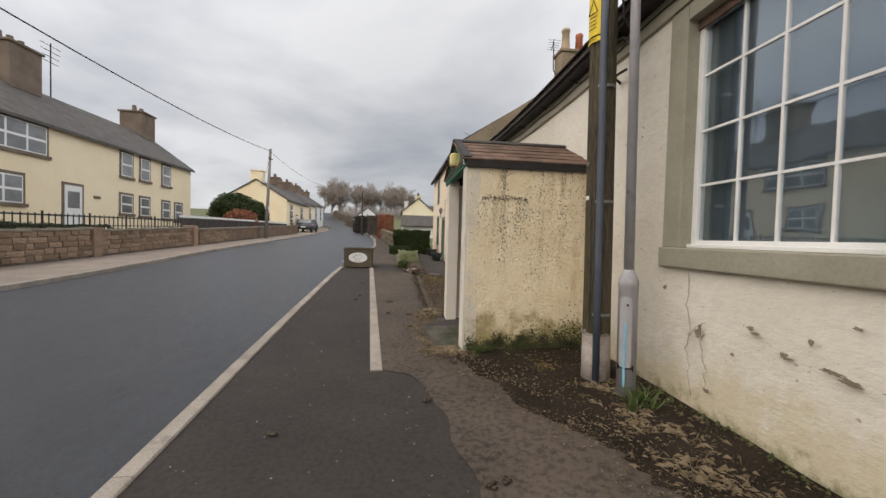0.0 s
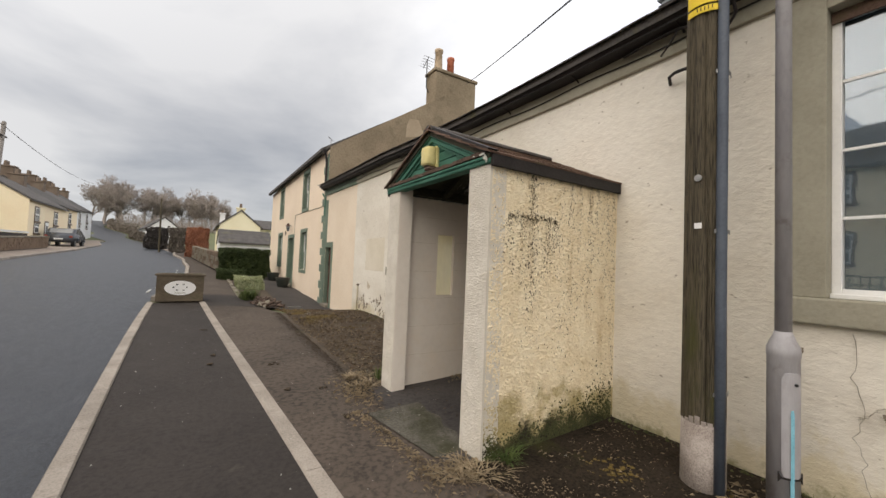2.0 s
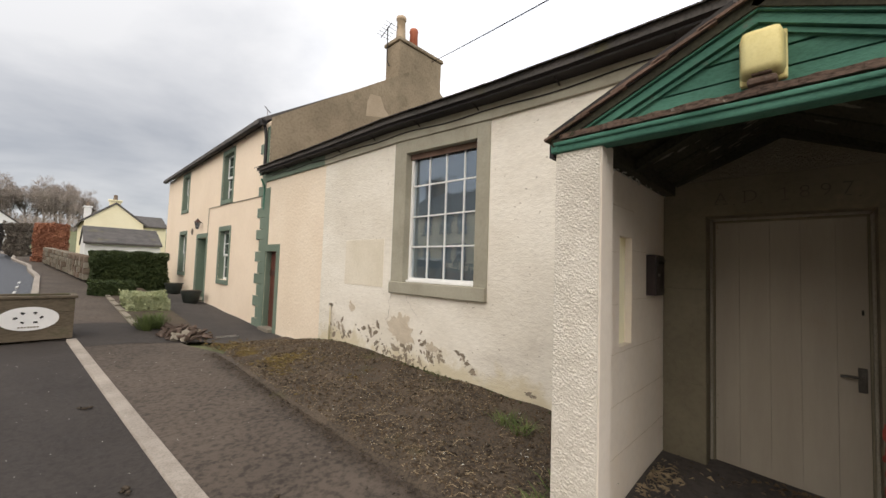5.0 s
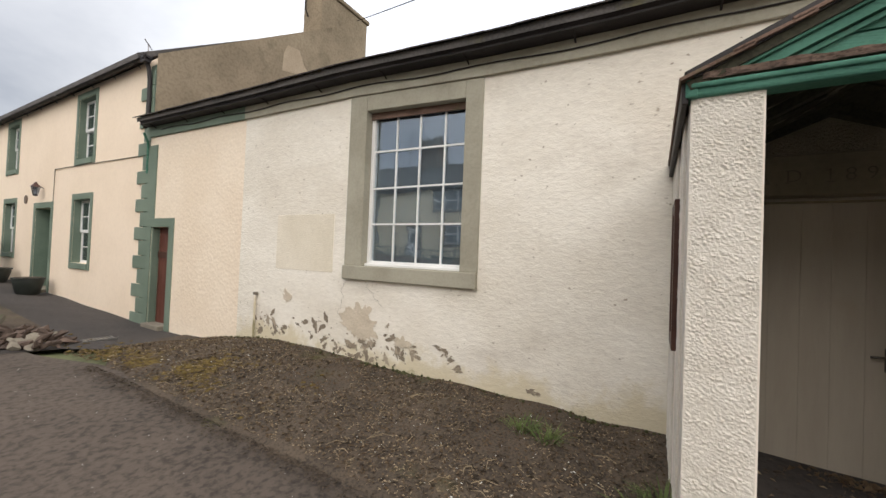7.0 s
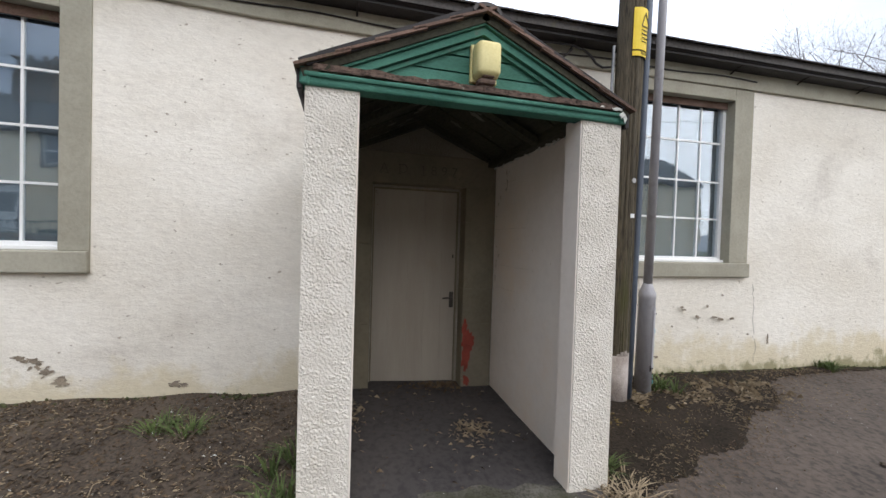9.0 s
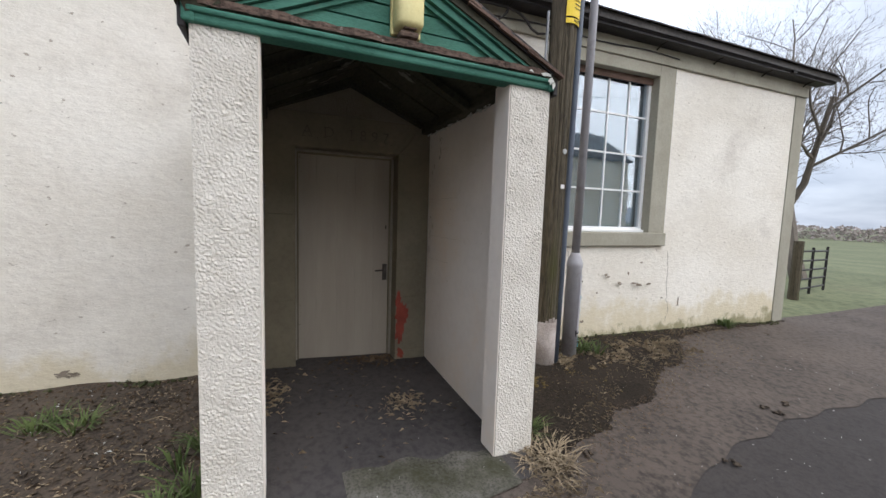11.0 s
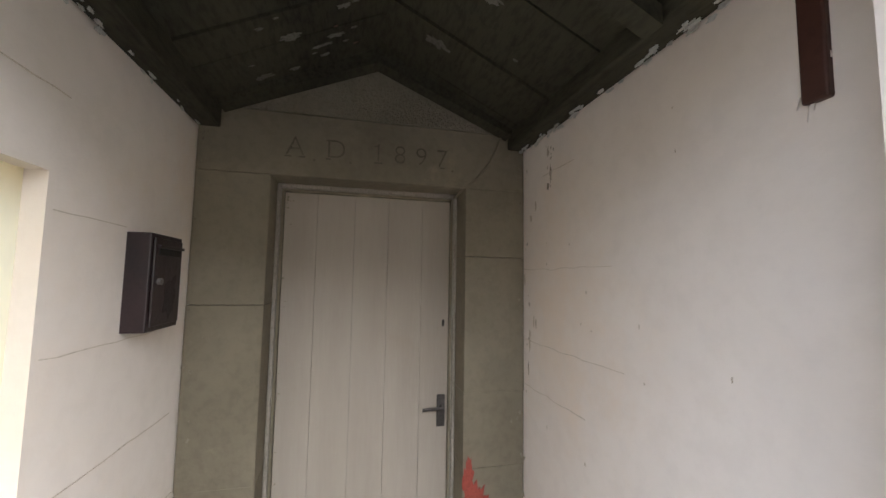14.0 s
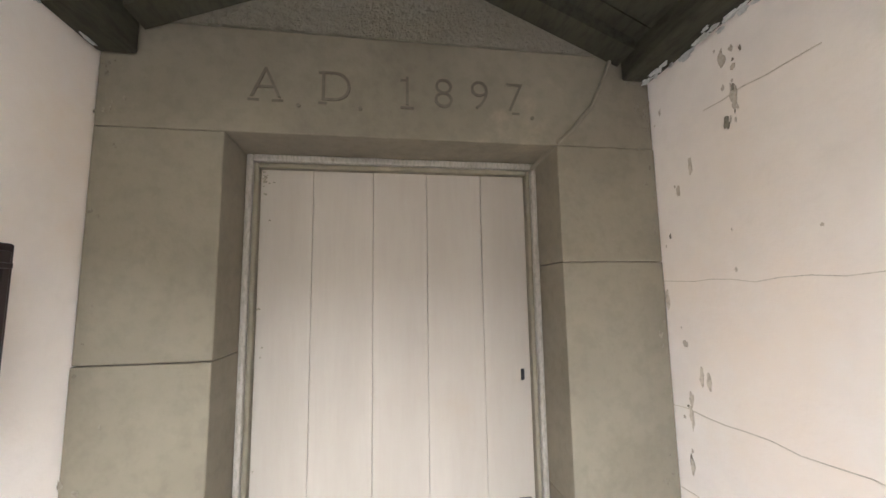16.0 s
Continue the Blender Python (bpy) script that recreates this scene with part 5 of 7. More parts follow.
for k in range(11):
    # ragged tongues of paint above the base
    a = 150 + 16 * k
    part("paint_tongue", curved_plate(0.715, 0.735 + 0.05 * abs(noise.noise((k * 1.7, 2, 5))), a, a + 13, 0.1185, 3), M_POLEBASE, po)


sg = part("warning_notice", curved_plate(3.36, 3.71, 148, 246, 0.122), M_YELLOW, po, "yellow warning notice")
part("notice_strip", curved_plate(3.305, 3.345, 148, 246, 0.122), M_YELLOW, po, "yellow number strip with illegible bars")
c = pole_at(3.5)
ang = radians(197)
out, side = Vector((math.cos(ang), math.sin(ang), 0)), Vector((-math.sin(ang), math.cos(ang), 0))
tri = bmesh.new()
for p, q in (((-0.05, 3.55), (0.05, 3.55)), ((0.05, 3.55), (0, 3.67)), ((0, 3.67), (-0.05, 3.55))):
    tube(tri, [c + out * 0.131 + side * p[0] + Vector((0, 0, p[1] - c.z)), c + out * 0.131 + side * q[0] + Vector((0, 0, q[1] - c.z))], 0.0035, 4)
part("warning_triangle", tri, M_BLACK, sg, "black triangle")
for k in range(4):
    z = 3.52 - 0.032 * k
    part("print_bar", T([c + out * 0.128 + side * -0.045 + Vector((0, 0, z - c.z)), c + out * 0.128 + side * (0.045 - 0.01 * (k % 2)) + Vector((0, 0, z - c.z))], 0.0028, 4), M_BLACK, sg)
for k in range(5):
    part("print_bar", T([c + out * 0.127 + side * (-0.04 + 0.02 * k) + Vector((0, 0, 3.315 - c.z)), c + out * 0.127 + side * (-0.04 + 0.02 * k) + Vector((0, 0, 3.335 - c.z))], 0.003, 4), M_BLACK, sg)
part("tag", curved_plate(1.93, 1.965, 176, 195, 0.121), M_PLAQUE, po, "small white tag")
part("stud", T([pole_at(2.25) + Vector((-0.114, -0.008, 0)), pole_at(2.25) + Vector((-0.124, -0.009, 0))], 0.022, 12), M_METAL, po)
cdt = bmesh.new()
tube(cdt, [pole_at(z) + Vector((-0.062, -0.118, 0)) for z in (0.12, 1.5, 3.0, 5.2)], 0.030, 14)
part("conduit", cdt, M_BLUEPIPE, po, "blue-grey cable conduit", smooth=True)
part("thin_pipe", T([pole_at(z) + Vector((0.05, 0.13, 0)) for z in (0.2, 1.8, 3.45)], 0.014, 10), M_METAL, po)
for z in (0.9, 1.9, 2.9, 3.9):
    part("clip", curved_plate(z, z + 0.025, 225, 300, 0.126), M_METAL, po)

lc = thing("lamp_column", "grey painted steel street lamp column with a door and blue mark", "lamp post", at=(2.045, 3.069, 0.28))
part("base_tube", T([(2.045, 3.069, 0.15), (2.030, 3.069, 1.20), (2.030, 3.069, 1.205), (2.029, 3.069, 1.25), (2.028, 3.069, 1.31), (2.027, 3.069, 1.34)], [0.074, 0.074, 0.077, 0.076, 0.050, 0.040], 28), M_GALV, lc, smooth=True)
part("shaft", T([(2.027, 3.069, 1.34), (1.935, 3.069, 6.6)], [0.039, 0.034], 20), M_GALV, lc, smooth=True)


def column_plate(z0, z1, a0, a1, r):
    bm = bmesh.new()
    prev = None
    for k in range(11):
        a = radians(a0 + (a1 - a0) * k / 10)
        s = 1 - abs(k - 5) / 5
        dz = 0.035 * (1 - min(1, s * 2.2)) ** 2
        cur = [bm.verts.new((2.045 - 0.0143 * (z - 0.15) + rr * math.cos(a), 3.069 + rr * math.sin(a), z)) for z in (z0 + dz, z1 - dz) for rr in (r - 0.002, r + 0.005)]
        if prev:
            for i, j in ((0, 2), (1, 3), (0, 1), (2, 3)):
                bm.faces.new((prev[i], cur[i], cur[j], prev[j]))
        prev = cur
    return bm


dp = part("access_door", column_plate(0.55, 1.12, 190, 262, 0.074), M_GALV, lc, "shallow access door")
part("lock", T([(1.995, 3.008, 1.06), (1.982, 2.996, 1.06)], 0.008, 8), M_BLACK, dp)
part("blue_mark", column_plate(0.40, 0.92, 218, 230, 0.0785), material("blue_spray", (0.16, 0.42, 0.55), (0.25, 0.55, 0.68), 9, 0.7), lc, "pale blue sprayed mark")
part("band", column_plate(0.545, 0.555, 180, 275, 0.078), M_GUTTER, lc)


# ---- cottage: windows, doors, quoins, chimney ----
def sash(name, y0, y1, z0, z1, label):
    """A sash window deep in a green-painted opening."""
    w = tagged(thing(name, label, "window"), kind="structure")
    for a, b, c, d, nm in ((y0 - 0.11, y0, z0 - 0.13, z1 + 0.13, "surround"), (y1, y1 + 0.11, z0 - 0.13, z1 + 0.13, "surround"), (y0, y1, z1, z1 + 0.13, "surround")):
        part(nm, B(CX - 0.014, CX + 0.002, a, b, c, d, bevel=0.004), M_GREEN, w, "green painted band")
    part("window_sill", B(CX - 0.035, CX + 0.17, y0, y1, z0 - 0.12, z0, bevel=0.006), M_GREEN, w, "green painted sill")
    for a, b, c, d in ((y0, y0 + 0.012, z0, z1), (y1 - 0.012, y1, z0, z1), (y0 + 0.012, y1 - 0.012, z1 - 0.012, z1)):
        part("reveal", B(CX + 0.003, CX + 0.15, a, b, c, d), M_GREEN, w, "green painted reveal")
    gx = CX + 0.115
    a0, a1, zm = y0 + 0.012, y1 - 0.012, (z0 + z1) / 2
    for lo, hi, off in ((z0, zm + 0.02, 0.03), (zm - 0.02, z1 - 0.012, 0.0)):
        fr = bmesh.new()
        for a, b, c, d in ((a0, a0 + 0.06, lo, hi), (a1 - 0.06, a1, lo, hi), (a0 + 0.06, a1 - 0.06, lo, lo + 0.06), (a0 + 0.06, a1 - 0.06, hi - 0.05, hi), ((a0 + a1) / 2 - 0.012, (a0 + a1) / 2 + 0.012, lo + 0.06, hi - 0.05), (a0 + 0.06, (a0 + a1) / 2 - 0.012, (lo + hi) / 2 - 0.01, (lo + hi) / 2 + 0.01), ((a0 + a1) / 2 + 0.012, a1 - 0.06, (lo + hi) / 2 - 0.01, (lo + hi) / 2 + 0.01)):
            box(fr, gx + off, gx + off + 0.03, a, b, c, d)
        part("window_frame", fr, M_WHITE, w, "white painted sash")
        for a, b in ((a0 + 0.06, (a0 + a1) / 2 - 0.012), ((a0 + a1) / 2 + 0.012, a1 - 0.06)):
            p = part("pane", B(gx + off + 0.012, gx + off + 0.017, a, b, lo + 0.06, hi - 0.05), M_DARKGLASS, w)
            p.visible_shadow = False
    part("blind", B(gx + 0.12, gx + 0.13, y0 + 0.1, y1 - 0.1, z0 + 0.2, z1), M_WHITEHOUSE, w, "pale blind")
    return w


for i, hole in enumerate(CHOLES[:4]):
    sash("window_%d" % (4 + i), *hole, "white sash window in a green painted opening")

cd = tagged(thing("door_2", "dark green cottage door deep in a green surround", "door"), kind="structure")
for a, b, c, d in ((18.59, 18.72, 0.2, 2.60), (19.75, 19.88, 0.2, 2.60), (18.72, 19.75, 2.46, 2.60)):
    part("surround", B(CX - 0.014, CX + 0.002, a, b, c, d, bevel=0.004), M_GREEN, cd)
part("door_leaf", B(CX + 0.30, CX + 0.35, 18.72, 19.75, 0.35, 2.46, bevel=0.004), M_GREEN_WOOD, cd)
for a, b in ((18.721, 18.735), (19.735, 19.749)):
    part("reveal", B(CX + 0.003, CX + 0.3, a, b, 0.3, 2.459), M_GREEN, cd)
for y0 in (18.84, 19.30):
    for z0, z1 in ((0.55, 1.25), (1.4, 2.2)):
        part("panel", B(CX + 0.285, CX + 0.299, y0, y0 + 0.33, z0, z1, bevel=0.006), M_GREEN_WOOD, cd)
part("doorstep", B(CX - 0.12, CX + 0.3, 18.68, 19.79, 0.2, 0.52, bevel=0.01), M_STEP, cd)

M_OLDDOOR = material("old_red_brown_door", (0.09, 0.03, 0.02), (0.14, 0.055, 0.04), 3.0, 0.6, 0.2, 30, 0.2)
od = tagged(thing("door_3", "dark brown boarded door recessed in a green surround", "door"), kind="structure")
for a, b, c, d in ((13.10, 13.25, 0.05, 2.13), (13.84, 14.0, 0.05, 2.13), (13.25, 13.84, 1.98, 2.13)):
    part("surround", B(HX - 0.016, HX + 0.002, a, b, c, d, bevel=0.004), M_GREEN, od)
part("reveal", B(HX + 0.003, HX + 0.11, 13.80, 13.839, 0.1, 1.979), M_GREEN, od)
part("reveal", B(HX + 0.003, HX + 0.11, 13.251, 13.275, 0.1, 1.979), M_GREEN, od)
for k in range(4):
    part("plank", B(HX + 0.11, HX + 0.15, 13.275 + 0.131 * k + 0.002, 13.275 + 0.131 * (k + 1) - 0.002, 0.3, 1.978, bevel=0.004), M_OLDDOOR, od)
part("ledge", B(HX + 0.095, HX + 0.109, 13.28, 13.80, 1.45, 1.56, bevel=0.004), M_BROWN, od)
part("doorstep", B(HX - 0.10, HX + 0.11, 13.26, 13.83, 0.05, 0.33, bevel=0.012), M_STEP, od, "worn stone step")
structure("pilaster_outbuilding", B(HX - 0.015, HX + 0.002, 13.76, 14.02, 2.131, 3.419, bevel=0.003), M_GREEN, "green painted strip")
structure("quoin_strip", B(CX - 0.006, CX + 0.003, 14.03, 14.22, 0.05, 4.90), M_GREEN, "green painted corner strip")
qs = tagged(thing("quoins_cottage", "green painted raised quoins up the cottage corner", "quoins"), kind="structure")
z, k = 0.22, 0
while z < 4.8:
    h = 0.27 if k % 2 else 0.24
    part("quoin", B(CX - 0.03, CX - 0.0065, 14.03, 14.49 if k % 2 == 0 else 14.30, z, z + h - 0.012, bevel=0.006), M_GREEN, qs)
    z += h
    k += 1

ch = thing("chimney_stack", "tall brown rendered chimney stack with two pots", "chimney", at=(7.0, 14.4, 7.4))
part("shaft", B(6.08, 7.90, CY0 + 0.012, CY0 + 0.68, 6.9, 8.66, bevel=0.03), M_RENDER, ch)
part("cap", B(6.02, 7.96, CY0 - 0.04, CY0 + 0.74, 8.66, 8.78, bevel=0.03), M_RENDER, ch, "mossy stone cap")
part("pot", T([(6.36, 14.36, 8.76), (6.36, 14.36, 8.86), (6.36, 14.36, 9.52), (6.36, 14.36, 9.54), (6.36, 14.36, 9.64)], [0.19, 0.16, 0.13, 0.16, 0.16], 16), M_PALEPOT, ch, "buff chimney pot", smooth=True)
part("pot", T([(6.90, 14.36, 8.76), (6.90, 14.36, 9.36), (6.90, 14.36, 9.42), (6.90, 14.36, 9.50)], [0.15, 0.13, 0.15, 0.13], 16), M_TERRACOTTA, ch, "red chimney pot", smooth=True)
ae = thing("television_aerial", "thin rusty television aerial strapped to the chimney stack", "aerial", at=(5.95, 14.5, 8.3))
part("mast", T([(6.06, 14.5, 8.0), (5.96, 14.5, 8.15), (5.95, 14.5, 9.2)], 0.02, 6), M_GUTTER, ae)
part("boom", T([(5.80, 14.1, 9.1), (6.05, 15.0, 9.12)], 0.012, 6), M_GUTTER, ae)
for k in range(5):
    y = 14.15 + 0.18 * k
    part("element", T([(5.62 + 0.05 * k, y, 9.1), (6.08 + 0.05 * k, y, 9.1)], 0.007, 5), M_GUTTER, ae)
ap = thing("ridge_aerial", "small white aerial on the cottage eaves", "aerial", at=(2.6, 15.5, 5.0))
part("mast", T([(2.75, 15.2, 5.2), (2.75, 15.2, 5.72)], 0.012, 6), M_GALV, ap)
part("boom", T([(2.6, 15.0, 5.70), (2.9, 15.4, 5.72)], 0.01, 6), M_GALV, ap)
structure("gable_render_patch", P([(4.98, 5.95), (5.85, 6.15), (5.6, 6.35), (5.45, 6.66), (5.1, 6.62), (5.0, 6.35)], "y", CY0 - 0.004, CY0 + 0.001), material("newer_render", (0.33, 0.26, 0.18), (0.42, 0.34, 0.25), 2, 0.9), "paler render patch on the gable")

dpz = thing("downpipe", "dark downpipe at the cottage corner", "drainpipe", at=(2.36, 14.1, 3.6))
part("pipe", T([(2.28, 14.12, 4.96), (2.33, 14.12, 4.82), (2.36, 14.12, 4.6), (2.36, 14.12, 3.83), (2.30, 14.07, 3.74)], 0.035, 10), M_GUTTER, dpz, smooth=True)
part("lower_pipe", T([(2.26, 14.0, 3.62), (2.34, 14.04, 3.50), (2.38, 14.1, 3.40), (2.39, 14.12, 2.95)], 0.02, 8), M_GREEN_WOOD, dpz)
part("hopper", B(2.22, 2.32, 14.02, 14.18, 4.88, 5.0, bevel=0.01), M_GUTTER, dpz)
wc = thing("wall_cable", "thin cable along the cottage front", "cable")
part("run", T([(CX - 0.012, 14.5, 3.29), (CX - 0.012, 16.2, 3.32), (CX - 0.012, 18.58, 3.36), (CX - 0.012, 18.6, 2.6)], 0.009, 6), M_STEP, wc)
wl_ = thing("wall_lantern", "dark metal carriage lantern above the door", "lantern", at=(2.3, 19.3, 2.8))
part("arm", T([(CX, 19.3, 2.72), (CX - 0.12, 19.3, 2.80), (CX - 0.14, 19.3, 2.76)], 0.01, 6), M_GUTTER, wl_)
part("cage", T([(CX - 0.14, 19.3, 2.55), (CX - 0.14, 19.3, 2.58), (CX - 0.14, 19.3, 2.74)], [0.05, 0.055, 0.085], 6), M_DARKGLASS, wl_)
part("cap", T([(CX - 0.14, 19.3, 2.74), (CX - 0.14, 19.3, 2.80), (CX - 0.14, 19.3, 2.86)], [0.10, 0.05, 0.01], 6), M_BROWN, wl_)
part("base", T([(CX - 0.14, 19.3, 2.52), (CX - 0.14, 19.3, 2.55)], [0.03, 0.055], 6), M_GUTTER, wl_)
wl_.location.z += 0.22
hn = thing("house_plaque", "small dark oval house plaque on the wall", "sign", at=(2.4, 20.5, 2.45))
part("plate", T([(CX - 0.001, 20.5, 2.72), (CX - 0.02, 20.5, 2.72)], 0.11, 16), M_BROWNSTONE, hn)


def pot(x, y, r, h):
    g = gz(x, y)
    p = thing("plant_pot", "dark glazed pot standing on the apron", "plant pot", "pots by the cottage door", at=(x, y, g))
    part("bowl", T([(x, y, g), (x, y, g + 0.02), (x, y, g + h * 0.75), (x, y, g + h), (x, y, g + h)], [r * 0.6, r * 0.72, r * 0.97, r, r * 0.85], 18), M_POT, p, smooth=True)
    part("rim", T([(x, y, g + h - 0.035), (x, y, g + h + 0.004)], [r * 1.06, r * 1.06], 18), M_POT, p)
    part("soil", T([(x, y, g + h), (x, y, g + h + 0.012)], r * 0.85, 14), M_DIRT, p)


pot(2.02, 18.35, 0.26, 0.38)
pot(2.02, 20.7, 0.26, 0.36)


# ---- foliage ----
def leaf_cloud(inside, count, size, seed, bounds):
    """Many small bent leaves filling a shape."""
    r = random.Random(seed)
    verts, faces = [], []
    (x0, x1), (y0, y1), (z0, z1) = bounds
    made = tries = 0
    while made < count and tries < count * 30:
        tries += 1
        p = Vector((r.uniform(x0, x1), r.uniform(y0, y1), r.uniform(z0, z1)))
        if not inside(p):
            continue
        d = Vector((r.gauss(0, 1), r.gauss(0, 1), r.gauss(0, 1) + 0.4)).normalized()
        e = d.orthogonal().normalized()
        e = Matrix.Rotation(r.uniform(0, 6.28), 3, d) @ e
        f = d.cross(e)
        s = size * r.uniform(0.6, 1.3)
        i = len(verts)
        verts += [tuple(p - e * s), tuple(p + f * s * 0.45 + d * s * 0.15), tuple(p + e * s), tuple(p - f * s * 0.45 + d * s * 0.15)]
        faces += [(i, i + 1, i + 2), (i, i + 2, i + 3)]
        made += 1
    return verts, faces


def mesh_part(name, verts, faces, mat, parent, label=""):
    me = bpy.data.meshes.new(name)
    off = parent.location if parent is not None else Vector((0, 0, 0))
    me.from_pydata([tuple(Vector(v) - off) for v in verts], [], faces)
    me.materials.append(mat)
    ob = new(name, me)
    ob.parent = parent
    return tagged(ob, label)


def hedge(name, x0, x1, y0, y1, z0, z1, mat, count, size, label, seed, lump=0.10, tilt=0.0):
    h = thing(name, label, "hedge", at=((x0 + x1) / 2, (y0 + y1) / 2, z0))

    def inside(p, shrink=0.0):
        n = lump * noise.noise(p * 1.6 + Vector((seed, 0, 0))) + lump * 0.5 * noise.noise(p * 4)
        top = z1 + tilt * (p.y - y0)
        e = min(p.x - x0, x1 - p.x, p.y - y0, y1 - p.y, top - p.z) + n - lump * 0.7 - shrink
        return e > 0 and (e < 0.13 or shrink)

    core = bmesh.new()
    g = min(0.10 + lump * 1.1, 0.32 * min(x1 - x0, y1 - y0))
    box(core, x0 + g, x1 - g, y0 + g, y1 - g, z0 - 0.1, max(z0, z1 - g), bevel=0.05)
    part("core", core, mat, h, "dense twiggy inside")
    v, f = leaf_cloud(inside, count, size, seed, ((x0, x1), (y0, y1), (z0, z1 + abs(tilt) * (y1 - y0) + 0.1)))
    mesh_part("foliage", v, f, mat, h)
    return h


hedge("tall_hedge", -0.12, 2.0, 21.0, 22.3, 0.70, 2.0, M_HEDGE, 15000, 0.045, "clipped dark green hedge beside the cottage", 3)
hedge("low_hedge", -0.25, 0.80, 18.6, 19.3, 0.66, 1.12, M_HEDGE, 5000, 0.03, "low clipped green hedge by the footway", 5, 0.05)
hedge("variegated_shrub", 0.14, 1.04, 15.5, 16.6, 0.48, 1.04, M_PALELEAF, 6500, 0.028, "rounded pale variegated shrub by the footway", 7, 0.12)
hedge("beech_hedge", -1.75, -0.2, 35.0, 38.5, 1.4, 3.6, M_BEECH, 9000, 0.07, "russet winter beech hedge", 9, 0.14)
hedge("dark_hedge", -5.65, -3.55, 50.0, 51.5, 2.0, 4.12, M_GREYFENCE, 7000, 0.08, "dark bare hedge beside the far footway", 11, 0.2)
bd = bmesh.new()
prism(bd, [(0.22, 14.0), (1.0, 13.2), (1.05, 15.8), (1.2, 20.9), (0.18, 20.9)], "z", 0.35, 0.56)
for v in bd.verts:
    if v.co.z > 0.45:
        v.co.z = max(gz(v.co.x, v.co.y), 0.038 * v.co.y - 0.06) + 0.03
structure("planting_bed", bd, M_DIRT, "narrow soil bed between footway and cottage apron")
for k in range(8):
    y = 13.9 + 0.9 * k
    x = 0.20 - 0.004 * k
    e = B(x - 0.06, x + 0.04, y, y + 0.88, gz(x, y) - 0.05, gz(x, y + 0.5) + 0.045, bevel=0.01)
    structure("bed_edging", e, M_STEP, "low stone edging")


def tuft(bm, x, y, z, r, h, n, rr):
    for _ in range(n):
        a, q = rr.uniform(0, 6.28), rr.uniform(0, r)
        b = Vector((x + q * math.cos(a) * 0.4, y + q * math.sin(a) * 0.4, z))
        tip = b + Vector((math.cos(a) * q * 1.4, math.sin(a) * q * 1.4, h * rr.uniform(0.4, 1.0)))
        mid = (b + tip) / 2 + Vector((0, 0, h * 0.22))
        s = Vector((-math.sin(a), math.cos(a), 0)) * rr.uniform(0.003, 0.006)
        v = [bm.verts.new(p) for p in (b - s, b + s, mid + s * 0.8, mid - s * 0.8)]
        t = bm.verts.new(tip)
        bm.faces.new(v)
        bm.faces.new((v[3], v[2], t))


wr = random.Random(31)
dg = thing("green_bush", "bright green grassy clump by the rubble", "plant", at=(0.42, 13.6, gz(0.42, 13.6)))
bm = bmesh.new()
for k in range(5):
    tuft(bm, 0.42 + wr.uniform(-0.15, 0.15), 13.6 + wr.uniform(-0.2, 0.2), gz(0.42, 13.6), 0.22, 0.34, 90, wr)
part("grass", bm, M_WEED, dg)
M_BARKCHUNK = material("broken_brown_bark", (0.050, 0.036, 0.029), (0.145, 0.105, 0.085), 9.0, 0.95, 0.8, 40, 0.5, vary=0.3)
rub = thing("rubble_heap", "low heap of broken brown bark and stone on the apron", "rubble", at=(0.85, 12.9, gz(0.85, 12.9)))
for k in range(64):
    a, q = wr.uniform(0, 6.28), wr.uniform(0, 1) ** 0.6
    x, y = 0.74 + 0.38 * q * math.cos(a), 12.9 + 0.62 * q * math.sin(a)
    s = wr.uniform(0.035, 0.085) if k % 9 else 0.10
    b = bmesh.new()
    spin = Euler((wr.gauss(0, 0.5), wr.gauss(0, 0.5), wr.random() * 6.28)).to_matrix().to_4x4()
    bmesh.ops.create_icosphere(b, subdivisions=1, radius=s, matrix=Matrix.Translation((x, y, gz(x, y) + 0.03 + 0.20 * (1 - q) * wr.random())) @ spin @ Matrix.Diagonal((1.9 if k % 9 else 1.1, 0.65, 0.5, 1)))
    for v in b.verts:
        v.co += Vector((wr.uniform(-1, 1), wr.uniform(-1, 1), wr.uniform(-1, 1))) * s * 0.28
    part("chunk" if k % 9 else "rock", b, M_BARKCHUNK if k % 9 else M_STEP, rub)
drain = thing("drain_channel", "grey slotted drain channel set in the tarmac", "drain", at=(1.3, 12.8, gz(1.3, 12.8)))
dz = gz(1.3, 12.8) + 0.012
part("frame", B(1.06, 1.56, 12.72, 12.735, dz - 0.03, dz + 0.008), M_METAL, drain)
part("frame", B(1.06, 1.56, 12.865, 12.88, dz - 0.03, dz + 0.008), M_METAL, drain)
part("well", B(1.06, 1.56, 12.7355, 12.8645, dz - 0.06, dz - 0.001), M_BLACK, drain)
for k in range(12):
    part("bar", B(1.07 + 0.041 * k, 1.09 + 0.041 * k, 12.7355, 12.8645, dz, dz + 0.006), M_METAL, drain)

